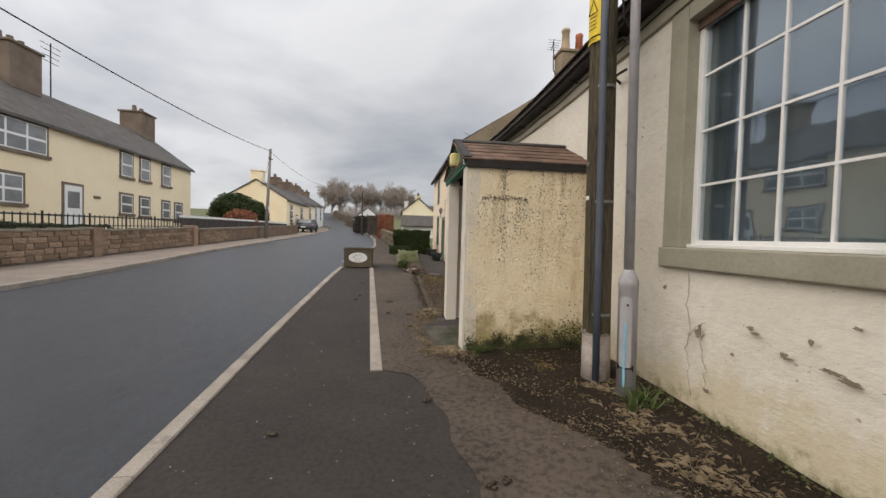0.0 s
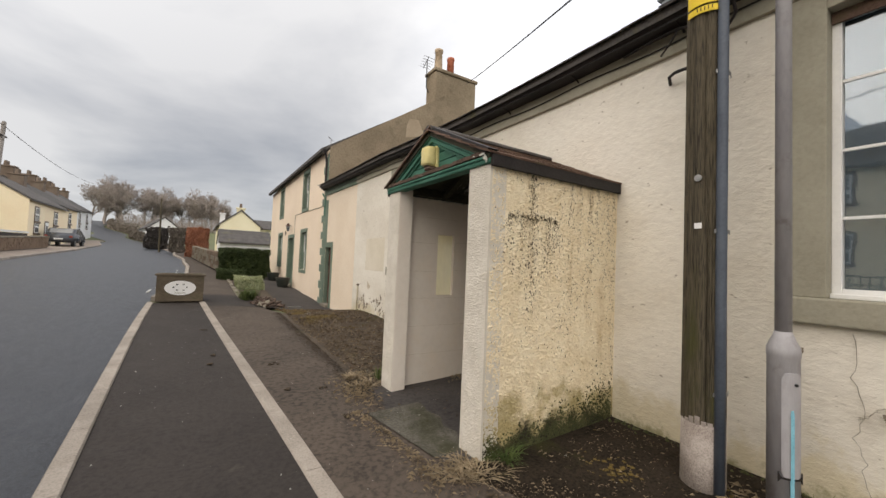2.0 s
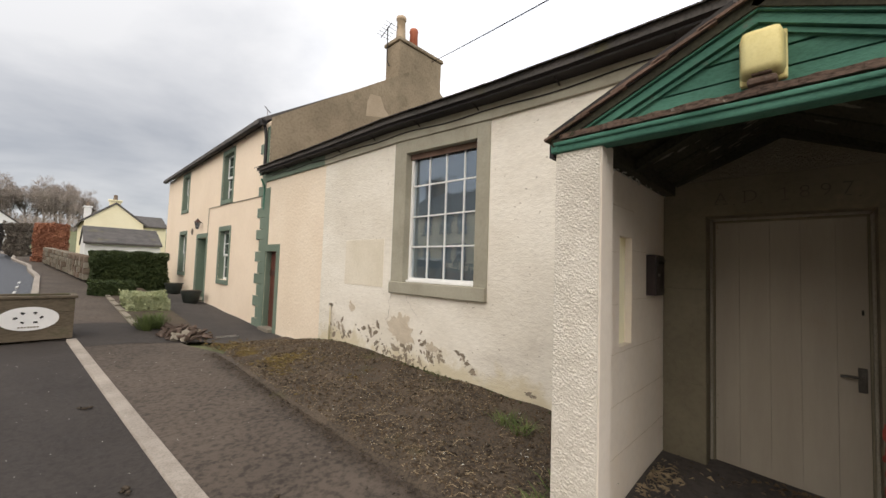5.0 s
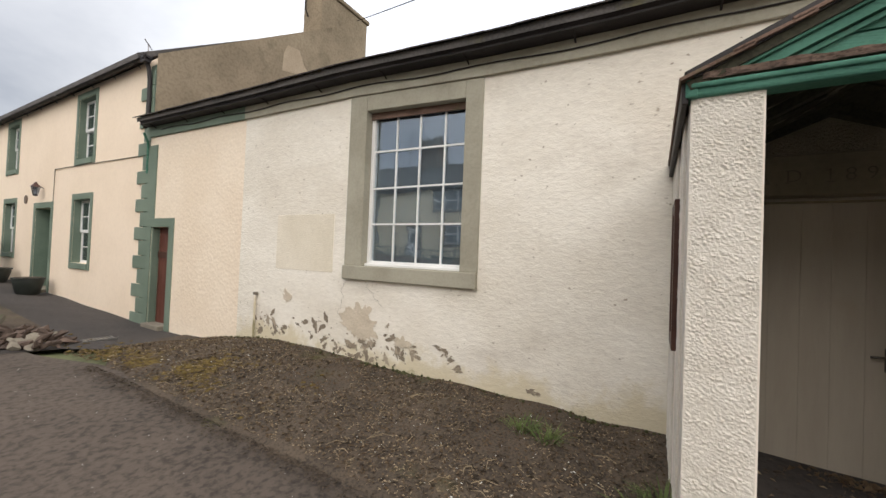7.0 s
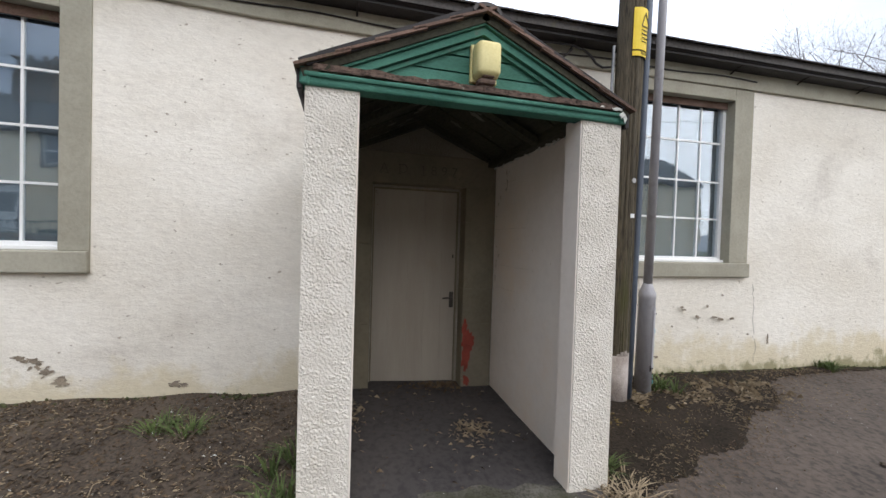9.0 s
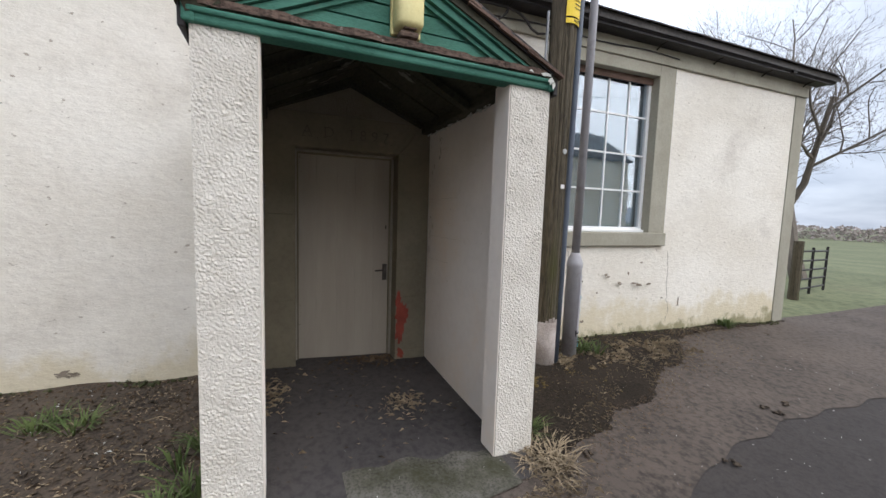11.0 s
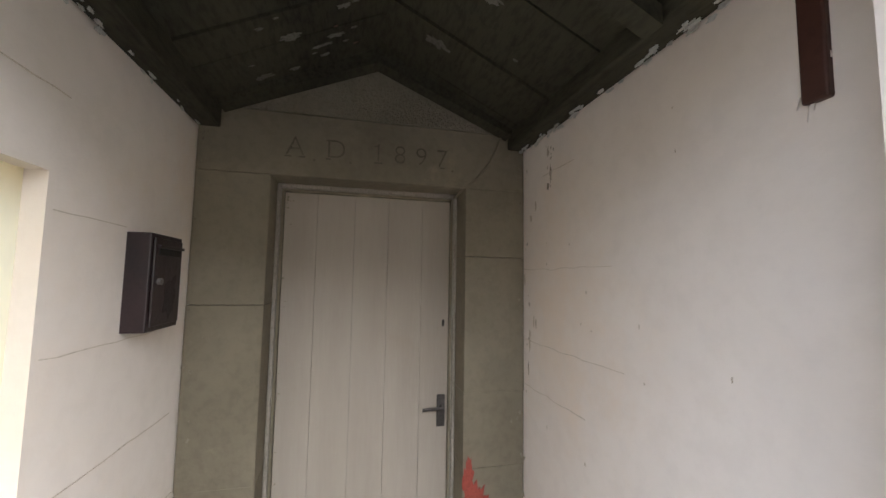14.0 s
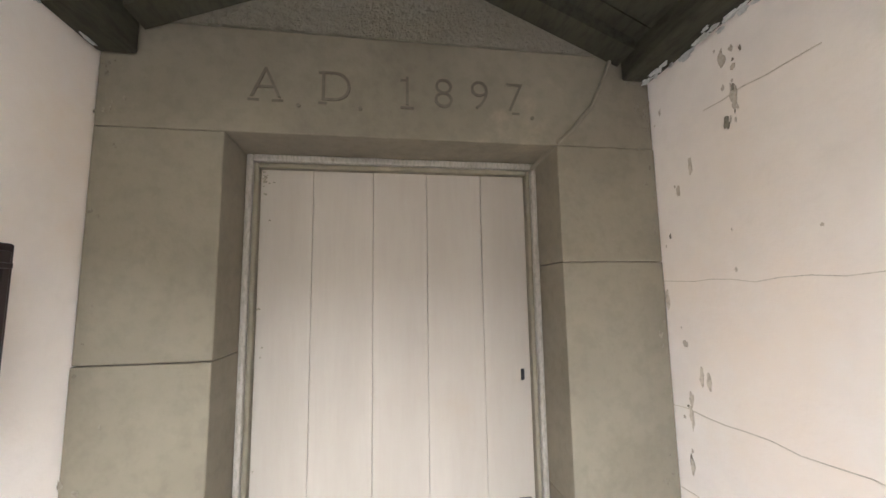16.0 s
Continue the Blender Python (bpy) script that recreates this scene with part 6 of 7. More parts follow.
# ---- planter ----
pz = gz(-1.0, 13.2)
pl = thing("planter", "weathered timber planter box with a white oval plaque", "planter", at=(-1.045, 13.2, pz))
for k in range(3):
    za, zb = pz + 0.02 + 0.195 * k, pz + 0.02 + 0.195 * (k + 1) - 0.003
    part("front_board", B(-1.50, -0.59, 12.95, 12.985, za, zb, bevel=0.004), M_PLANTER, pl)
    part("back_board", B(-1.50, -0.59, 13.465, 13.50, za, zb, bevel=0.004), M_PLANTER, pl)
    part("end_board", B(-1.49, -1.455, 12.986, 13.464, za, zb, bevel=0.004), M_PLANTER, pl)
    part("end_board", B(-0.635, -0.60, 12.986, 13.464, za, zb, bevel=0.004), M_PLANTER, pl)
for a, b, c, d in ((-1.53, -0.56, 12.93, 13.01), (-1.53, -0.56, 13.44, 13.52), (-1.53, -1.45, 13.011, 13.439), (-0.64, -0.56, 13.011, 13.439)):
    part("top_rail", B(a, b, c, d, pz + 0.607, pz + 0.645, bevel=0.006), M_PLANTER, pl)
part("soil", B(-1.45, -0.64, 12.99, 13.46, pz + 0.4, pz + 0.56), M_DIRT, pl)
bm = bmesh.new()
n = 40
lo = [bm.verts.new((-1.045 + 0.30 * math.cos(2 * math.pi * k / n), 12.949, pz + 0.33 + 0.165 * math.sin(2 * math.pi * k / n))) for k in range(n)]
hi = [bm.verts.new((v.co.x, 12.937, v.co.z)) for v in lo]
bm.faces.new(hi)
for k in range(n):
    bm.faces.new((lo[k], lo[(k + 1) % n], hi[(k + 1) % n], hi[k]))
pq = part("plaque", bm, M_PLAQUE, pl, "white oval plaque with a ring of dark marks")
for k in range(6):
    a = math.pi / 3 * k
    bm = bmesh.new()
    blot(bm, (-1.045 + 0.125 * math.cos(a), 12.936, pz + 0.345 + 0.075 * math.sin(a)), (1, 0, 0), (0, 0, 1), 0.022, 0.016, k, 0.003, 10)
    part("mark", bm, M_BLACK, pq)
for k in range(7):
    part("print_bar", B(-1.145 + 0.03 * k, -1.123 + 0.03 * k, 12.933, 12.937, pz + 0.205, pz + 0.222), M_STEP, pq)

pl.location += Vector((-0.075, -0.02, 0.0))

# ---- right side farther on ----
rw = thing("rubble_wall", "low grey dry-stone wall along the footway", "stone wall", at=(-0.2, 28, 1.1))
br = random.Random(17)
for c in range(4):
    y = 22.6
    while y < 33.5:
        L_ = br.uniform(0.35, 0.7)
        x = -0.02 - 0.10 * (y - 22.6)
        z = 0.038 * y + 0.08 + 0.2 * c
        part("stone", B(x - 0.16 + br.uniform(-0.02, 0.02), x + 0.2, y + 0.006, y + L_ - 0.006, z, z + 0.19, bevel=0.02), M_BROWNSTONE if br.random() < 0.4 else M_STEP, rw)
        y += L_
def gable_house(name, label, x0, x1, y0, y1, base, eave, ridge, mat, roofmat, axis="y", windows=(), chimneys=(), group=""):
    """A simple house: walls with gables, roof with overhang, windows with frame and sill, chimneys. The ridge runs along axis."""
    h = thing(name, label, "house", group, at=((x0 + x1) / 2, (y0 + y1) / 2, base))
    if axis == "y":
        xm = (x0 + x1) / 2
        part("wall", P([(x0, base - 0.8), (x1, base - 0.8), (x1, eave), (xm, ridge), (x0, eave)], "y", y0, y1), mat, h)
        s = (ridge - eave) / (xm - x0)
        part("roof", P([(x0 - 0.25, eave - 0.25 * s + 0.02), (xm, ridge + 0.02), (x1 + 0.25, eave - 0.25 * s + 0.02), (x1 + 0.25, eave - 0.25 * s + 0.16), (xm, ridge + 0.18), (x0 - 0.25, eave - 0.25 * s + 0.16)], "y", y0 - 0.08, y1 + 0.08), roofmat, h)
    else:
        ym = (y0 + y1) / 2
        part("wall", P([(y0, base - 0.8), (y1, base - 0.8), (y1, eave), (ym, ridge), (y0, eave)], "x", x0, x1), mat, h)
        s = (ridge - eave) / (ym - y0)
        part("roof", P([(y0 - 0.25, eave - 0.25 * s + 0.02), (ym, ridge + 0.02), (y1 + 0.25, eave - 0.25 * s + 0.02), (y1 + 0.25, eave - 0.25 * s + 0.16), (ym, ridge + 0.18), (y0 - 0.25, eave - 0.25 * s + 0.16)], "x", x0 - 0.08, x1 + 0.08), roofmat, h)
    for face, at, a, b, c, d, kind in windows:
        # face '+x' or '-y' or '-x': the way the wall looks
        sg = 1 if face == "+x" else -1

        def bx(u0, u1, z0, z1, d0, d1):
            lo, hi = sorted((at + sg * d0, at + sg * d1))
            return B(u0, u1, lo, hi, z0, z1) if face == "-y" else B(lo, hi, u0, u1, z0, z1)
        w = part(kind, bx(a, b, c, d, 0.003, 0.02), M_BROWNSTONE, h, "brown painted surround" if kind == "window" else "")
        t = 0.13
        part("frame", bx(a + t, b - t, c + (t if kind == "window" else 0.02), d - t, 0.0205, 0.045), M_WHITE, w)
        n = 2 if kind == "window" else 1
        for i in range(n):
            z0, z1 = c + t, d - t
            za, zb = z0 + (z1 - z0) * i / n + 0.05, z0 + (z1 - z0) * (i + 1) / n - 0.05
            m2 = max(1, round((b - a) / 1.0))
            for j in range(m2):
                ua, ub = a + t + (b - a - 2 * t) * j / m2 + 0.05, a + t + (b - a - 2 * t) * (j + 1) / m2 - 0.05
                if kind == "window":
                    part("pane", bx(ua, ub, za, zb, 0.0455, 0.052), M_FARPANE, w)
                else:
                    part("pane", bx(ua + 0.1, ub - 0.1, (c + d) / 2, d - 0.4, 0.0455, 0.052), M_FARPANE, w)
        if kind == "window":
            part("sill", bx(a - 0.05, b + 0.05, c - 0.02, c + 0.12, 0.0205, 0.10), M_BROWNSTONE, w)
    for cx0, cx1, cy0, cy1, cz0, cz1, pots, cm in chimneys:
        k = part("chimney", B(cx0, cx1, cy0, cy1, cz0, cz1, bevel=0.02), cm, h)
        part("cap", B(cx0 - 0.08, cx1 + 0.08, cy0 - 0.08, cy1 + 0.08, cz1, cz1 + 0.12, bevel=0.02), cm, k)
        for i in range(pots):
            px, py = (cx0 + cx1) / 2, cy0 + (cy1 - cy0) * (i + 0.5) / pots
            part("pot", T([(px, py, cz1 + 0.1), (px, py, cz1 + 0.55)], [0.15, 0.12], 10), M_BROWNSTONE, k)
    return h


M_FARPANE = material("far_pane", (0.11, 0.115, 0.12), (0.22, 0.225, 0.225), 0.8, 0.15, 0.0, 30, 0.05, spec=0.6)
gable_house("yellow_house", "pale yellow rendered house with a slate roof beyond the hedge", 0.7, 4.4, 46, 56, 1.8, 4.6, 6.1, M_YELLOWHOUSE, M_SLATE, "y",
            windows=[("-x", 0.7, 47, 48.2, 2.8, 4.0, "window")], chimneys=[(2.16, 2.86, 46.1, 46.7, 5.7, 6.35, 1, M_YELLOWHOUSE), (1.0, 1.5, 54, 55, 5.2, 6.4, 1, M_WHITEHOUSE)])
gable_house("low_annexe", "low annexe with a grey slate roof and white wall", 0.6, 4.8, 40.5, 45.9, 1.6, 2.70, 3.82, M_WHITEHOUSE, M_SLATE, "x", chimneys=[])
wh = gable_house("white_house", "white gabled house at the bend of the road", -8.38, -4.6, 72.2, 82.2, 3.0, 5.15, 6.68, M_WHITEHOUSE, M_SLATE, "y")
wh.rotation_euler.z = radians(12.4)
gable_house("far_yellow_house", "small yellow house behind the annexe", 4.45, 6.7, 50, 56, 1.8, 4.7, 5.75, M_YELLOWHOUSE, M_SLATE, "x")
hedge("garden_hedge_far", -3.2, -1.85, 42.0, 44.0, 1.7, 3.85, M_BARK, 5000, 0.07, "brown bare hedge by the footway", 13, 0.2)
rp = thing("road_pole", "dark wooden pole at the bend", "pole", at=(-3.75, 43, 1.6))
part("shaft", T([(-3.75, 43, 1.4), (-3.80, 43, 6.25)], [0.085, 0.06], 10), M_POLE, rp)

# ---- far side of the road ----
LX = -15.0
wins = [("+x", LX, 23.03, 24.13, 4.36, 5.90, "window"), ("+x", LX, 24.62, 25.66, 4.36, 5.88, "window"), ("+x", LX, 26.72, 27.78, 4.33, 5.86, "window"),
        ("+x", LX, 23.0, 24.15, 2.30, 3.58, "window"), ("+x", LX, 24.60, 25.66, 2.25, 3.56, "window"), ("+x", LX, 26.74, 27.74, 2.2, 3.52, "window"), ("+x", LX, 28.15, 29.2, 2.1, 3.5, "window"),
        ("+x", LX, 15.9, 18.78, 4.48, 5.93, "window"), ("+x", LX, 15.9, 17.72, 2.35, 3.72, "window"), ("+x", LX, 19.42, 20.64, 1.3, 3.64, "door"),
        ("+x", LX, 10.5, 12.0, 4.40, 5.75, "window"), ("+x", LX, 10.5, 12.0, 2.2, 3.5, "window"), ("+x", LX, 6.0, 7.2, 4.40, 5.75, "window"), ("+x", LX, 6.0, 7.2, 2.2, 3.5, "window"), ("+x", LX, 8.2, 9.3, 1.2, 3.5, "door"),
        ("+x", LX, 1.2, 2.6, 4.40, 5.75, "window"), ("+x", LX, 1.2, 2.6, 2.2, 3.5, "window"), ("+x", LX, -4.2, -2.9, 4.40, 5.75, "window"), ("+x", LX, -4.2, -2.9, 2.2, 3.5, "window"), ("+x", LX, -10.0, -8.7, 4.4, 5.75, "window")]
gable_house("house", "long cream rendered house with brown stone window surrounds", LX - 6.2, LX, -18.0, 30.25, 0.9, 5.98, 8.2, M_CREAMHOUSE, M_SLATE, "y", windows=wins,
            chimneys=[(LX - 3.8, LX - 2.4, 28.75, 30.2, 7.9, 9.55, 2, M_BROWNSTONE), (LX - 3.8, LX - 2.4, 19.8, 21.4, 7.9, 9.9, 3, M_BROWNSTONE)])
part("name_plate", B(LX + 0.003, LX + 0.03, 21.25, 21.7, 3.05, 3.18), M_BROWNSTONE, bpy.data.objects["house"])
ta = thing("rooftop_aerial", "tall spindly television aerial beside the chimney", "aerial", at=(-18, 22.6, 8.4))
part("mast", T([(-18, 22.6, 8.2), (-18, 22.6, 11.1)], 0.03, 6), M_GUTTER, ta)
for k in range(4):
    part("element", T([(-18, 22.0 + 0.05 * k, 10.95 - 0.28 * k), (-18, 23.2 - 0.05 * k, 10.95 - 0.28 * k)], 0.015, 5), M_GUTTER, ta)

# terrace stepping up the hill
tones = [M_CREAMHOUSE, M_CREAMHOUSE, M_WHITEHOUSE, M_WHITEHOUSE]
for k in range(4):
    y0, y1 = 43 + 9.2 * k, 43 + 9.2 * (k + 1) - 0.02
    x1 = -11.75 - 1.05 * k
    b = 1.7 + 0.5 * k + (0.35 if k == 3 else 0)
    e, r = 5.2 + 0.62 * k, 7.15 + 0.62 * k
    ws = [("+x", x1, y0 + 1.2, y0 + 2.3, e - 1.7, e - 0.4, "window"), ("+x", x1, y0 + 5.8, y0 + 6.9, e - 1.7, e - 0.4, "window"),
          ("+x", x1, y0 + 1.2, y0 + 2.3, b + 0.9, b + 2.1, "window"), ("+x", x1, y0 + 5.8, y0 + 6.9, b + 0.9, b + 2.1, "window"), ("+x", x1, y0 + 3.6, y0 + 4.6, b + 0.1, b + 2.1, "door")]
    gable_house("terraced_house", ("cream" if k < 2 else "white") + " rendered terraced house stepping up the hill", x1 - 6.4, x1, y0, y1, b, e, r, tones[k], M_SLATE, "y", windows=ws,
                chimneys=[(x1 - 3.8, x1 - 2.6, y0 + 0.1, y0 + 0.9, r - 0.4, r + 1.0, 0 if k == 0 else 2, M_CREAMHOUSE if k == 0 else M_BROWNSTONE), (x1 - 3.7, x1 - 2.7, y1 - 0.9, y1 - 0.1, r - 0.4, r + 0.85, 2, M_BROWNSTONE)], group="terrace up the hill")

# utility pole and overhead cables
M_PALEPOLE = material("pale_weathered_pole", (0.15, 0.135, 0.12), (0.26, 0.24, 0.22), 4.0, 0.9, 0.5, 30, 0.4, stretch=(1, 1, 0.1))
up_ = thing("far_utility_pole", "tall weathered utility pole on the far footway", "pole", at=(-9.3, 29.0, 1.1))
part("shaft", T([(-9.3, 29.0, 0.9), (-9.3, 29.8, 7.75)], [0.12, 0.085], 12), M_PALEPOLE, up_, smooth=True)
part("cross_arm", B(-9.36, -9.24, 29.5, 30.1, 7.0, 7.07), M_GUTTER, up_)
part("notice", B(-9.2, -9.17, 29.15, 29.38, 3.2, 3.5), M_PLAQUE, up_)


def cable(a, b, sag, r, label):
    c = thing("overhead_cable", label, "cable", "overhead cables")
    a, b = Vector(a), Vector(b)
    part("wire", T([a + (b - a) * (k / 24) - Vector((0, 0, sag * 4 * (k / 24) * (1 - k / 24))) for k in range(25)], r, 5), M_GUTTER, c)


cable((-9.3, 29.8, 7.6), (-8.9, -12, 8.0), 1.2, 0.02, "black overhead cable sagging along the road")
cable((-9.3, 29.8, 7.55), (-11.0, 60, 9.0), 0.5, 0.015, "thin overhead cable up the hill")
cable((-9.3, 29.8, 7.45), (-15.0, 44.5, 6.6), 0.4, 0.012, "thin overhead service cable")
cable((1.93, 3.42, 4.25), (7.7, 14.5, 8.75), 0.05, 0.012, "thin overhead cable to the chimney")

# garden walls: stones
grng = random.Random(44)
gw = thing("garden_wall", "low brown sandstone garden wall with uneven courses", "stone wall", at=(-9.95, 20, 0.7))
mesh_cache = []
for i in range(8):
    b = B(-0.16, 0.16, -0.5, 0.5, -0.5, 0.5)
    for v in b.verts:
        v.co += Vector((grng.uniform(-0.012, 0.012), grng.uniform(-0.03, 0.03), grng.uniform(-0.05, 0.05)))
    bmesh.ops.bevel(b, geom=list(b.edges), offset=0.03, segments=1, affect="EDGES")
    me = bpy.data.meshes.new("stone")
    b.to_mesh(me)
    b.free()
    me.materials.append(M_WALLSTONE)
    mesh_cache.append(me)
rest = bmesh.new()
count = 0
back = bmesh.new()
for seg0, seg1, hgt in ((2.0, 14.0, 0.86), (14.35, 20.2, 0.80), (20.9, 40.0, 0.72)):
    box(back, -10.16, -9.84, seg0, seg1, 0.0, 0.1)
    y_ = seg0
    while y_ < seg1:
        z0 = road_z(y_) + 0.13
        y2 = min(y_ + 2.0, seg1)
        box(back, -10.12, -9.87, y_, y2, z0 - 0.3, z0 + hgt - 0.02)
        y_ = y2
    for c in range(5):
        y = seg0
        while y < seg1 - 0.05:
            L_ = min(grng.uniform(0.22, 0.6), seg1 - y)
            hh = hgt / 5
            z = road_z(y) + 0.13 + hh * (c + 0.5)
            if 9.5 < y < 24 and count < 300:
                o = new("stone", grng.choice(mesh_cache))
                o.parent = gw
                o.matrix_basis = Matrix.Translation(Vector((-9.98, y + L_ / 2, z)) - gw.location) @ Matrix.Diagonal((1, L_ - 0.015, hh - 0.012, 1))
                count += 1
            else:
                box(rest, -10.14, -9.83 + grng.uniform(-0.015, 0.015), y + 0.007, y + L_ - 0.007, z - hh / 2 + 0.006, z + hh / 2 - 0.006)
            y += L_
    y = seg0
    while y < seg1:
        y2 = min(y + 0.9, seg1)
        z0 = road_z(y) + 0.13 + hgt
        part("coping", B(-10.2, -9.78, y + 0.004, y2 - 0.004, z0 - 0.01, z0 + 0.06, bevel=0.012), M_STEP, gw)
        y = y2
tagged(part("stone_course", rest, M_WALLSTONE, gw), kind="stuff")
part("core", back, M_MORTAR, gw)
for y in (14.17, 20.35):
    z0 = road_z(y)
    part("gate_pier", B(-10.25, -9.73, y - 0.19, y + 0.19, z0 - 0.2, z0 + 1.05, bevel=0.02), M_WALLSTONE, gw)

rl = thing("wall_railing", "thin black iron railing behind the garden wall", "railing", at=(-10.3, 14, 1.3))
part("top_rail", T([(-10.3, 4, 1.75), (-10.3, 20, 2.05)], 0.025, 6), M_GUTTER, rl)
part("mid_rail", T([(-10.3, 4, 1.45), (-10.3, 20, 1.75)], 0.015, 6), M_GUTTER, rl)
for k in range(74):
    y = 4 + 0.22 * k
    z1_ = 1.75 + 0.01875 * (y - 4)
    part("post" if k % 8 == 0 else "bar", T([(-10.3, y, 0.9), (-10.3, y, z1_ + (0.12 if k % 8 == 0 else 0.06))], 0.03 if k % 8 == 0 else 0.017, 5), M_GUTTER, rl)
df = thing("timber_fence", "dark boarded fence with a pale top rail", "fence", at=(-10.9, 27, 1.2))
for k in range(78):
    y = 21.2 + 0.24 * k
    part("board", B(-10.92, -10.88, y + 0.004, y + 0.232, road_z(y) + 0.2, 2.22 + 0.0038 * k), M_GREYFENCE, df)
part("top_rail", P([(21.2, 2.24), (40.0, 2.54), (40.0, 2.66), (21.2, 2.36)], "x", -10.97, -10.83), M_WHITEHOUSE, df, "pale top rail")
hedge("garden_hedge", -11.8, -10.6, 11.0, 16.2, 0.9, 1.72, M_HEDGE, 5000, 0.06, "dark clipped hedge behind the garden wall", 15, 0.1)


def bush(name, x, y, z, rx, ry, rz, mat, count, size, seed, label):
    h = thing(name, label, "bush", at=(x, y, z - rz))
    c = Vector((x, y, z))

    def inside(p):
        q = p - c
        d = math.sqrt((q.x / rx) ** 2 + (q.y / ry) ** 2 + (q.z / rz) ** 2)
        n = 0.16 * noise.noise(p * 1.3 + Vector((seed, 2, 1))) + 0.1 * noise.noise(p * 3.1)
        return 0.7 < d + n < 0.98

    core = bmesh.new()
    bmesh.ops.create_icosphere(core, subdivisions=2, radius=1, matrix=Matrix.Translation(c) @ Matrix.Diagonal((rx * 0.72, ry * 0.72, rz * 0.72, 1)))
    part("core", core, M_DARKWOOD, h)
    v, f = leaf_cloud(inside, count, size, seed, ((x - rx, x + rx), (y - ry, y + ry), (z - rz, z + rz)))
    mesh_part("foliage", v, f, mat, h)


bush("conifer_bush", -13.2, 33.5, 3.3, 1.9, 1.9, 1.5, M_HEDGE, 8000, 0.10, 3, "dark rounded evergreen bush behind the wall")
bush("evergreen_bush", -12.3, 35.5, 2.9, 1.1, 1.1, 1.4, M_HEDGE, 5000, 0.09, 4, "dark clipped evergreen by the terrace")
bush("russet_bush", -12.0, 31.5, 2.3, 1.3, 1.2, 1.1, M_BEECH, 4000, 0.09, 6, "russet bush behind the fence")

# parked car
car = thing("car", "dark grey hatchback parked at the far kerb", "car", at=(-9.35, 40.5, road_z(40.5)))
cz = road_z(40.5) + 0.02
bm = bmesh.new()
prof = [(38.6, 0.35), (38.55, 0.75), (38.75, 0.98), (39.1, 1.05), (39.55, 1.45), (40.9, 1.50), (41.8, 1.05), (42.55, 0.92), (42.65, 0.55), (42.6, 0.33)]
prism(bm, [(y, cz + z) for y, z in prof], "x", -10.15, -8.5)
bmesh.ops.bevel(bm, geom=[e for e in bm.edges], offset=0.06, segments=2, affect="EDGES")
part("body", bm, M_CAR, car, smooth=True)
part("rear_window", P([(39.14, cz + 1.06), (39.50, cz + 1.40), (39.44, cz + 1.42), (39.08, cz + 1.08)], "x", -10.0, -8.65), M_FARPANE, car)
part("side_window", P([(39.45, cz + 1.05), (39.7, cz + 1.40), (40.8, cz + 1.42), (41.5, cz + 1.05)], "x", -8.505, -8.485), M_FARPANE, car)
part("windscreen", P([(41.75, cz + 1.09), (40.98, cz + 1.46), (41.04, cz + 1.49), (41.82, cz + 1.11)], "x", -10.0, -8.65), M_FARPANE, car)
for y in (39.25, 41.85):
    for x in (-10.08, -8.57):
        w = part("wheel", T([(x - 0.1, y, cz + 0.30), (x + 0.1, y, cz + 0.30)], 0.31, 18), M_RUBBER, car)
        part("rim", T([(x - 0.105, y, cz + 0.30), (x + 0.105, y, cz + 0.30)], 0.19, 12), M_METAL, w)
for x in (-10.05, -8.6):
    part("tail_light", B(x - 0.09, x + 0.09, 38.53, 38.62, cz + 0.70, cz + 0.86, bevel=0.01), M_RED, car, "red tail light")
part("number_plate", B(-9.58, -9.07, 38.53, 38.56, cz + 0.52, cz + 0.63), M_PLAQUE, car)


car.location += Vector((-0.95, 5.5, road_z(46) - road_z(40.5)))

# ---- kerbs ----
def kerb_run(name, line, y0, y1, w, side, top, mat, label, length=0.914):
    """Kerb stones of equal length along a line; side +1 puts them on the right of it."""
    k = tagged(thing(name, label, "kerb"), kind="structure")
    y = y0
    while y < y1 - 0.2:
        a, b = line(y), line(min(y + length, y1))
        bm = bmesh.new()
        hw = 0.003
        ya, yb = y + hw, min(y + length, y1) - hw
        vs = []
        for z_off in (-0.2, top - 0.012, top):
            ins = 0.010 if z_off == top else 0.0
            ring = []
            for yy, xx in ((ya, a), (yb, b)):
                l, r = (xx, xx + w) if side > 0 else (xx - w, xx)
                zz = road_z(yy) + z_off if line is not k2 else gz(xx, yy) + z_off
                ring.append(((l + ins, yy, zz), (r - ins, yy, zz)))
            vs.append([bm.verts.new(p) for p in (ring[0][0], ring[0][1], ring[1][1], ring[1][0])])
        for lo, hi in zip(vs, vs[1:]):
            for i in range(4):
                bm.faces.new((lo[i], lo[(i + 1) % 4], hi[(i + 1) % 4], hi[i]))
        bm.faces.new(vs[-1])
        part("kerbstone", bm, mat, k)
        y += length
    return k


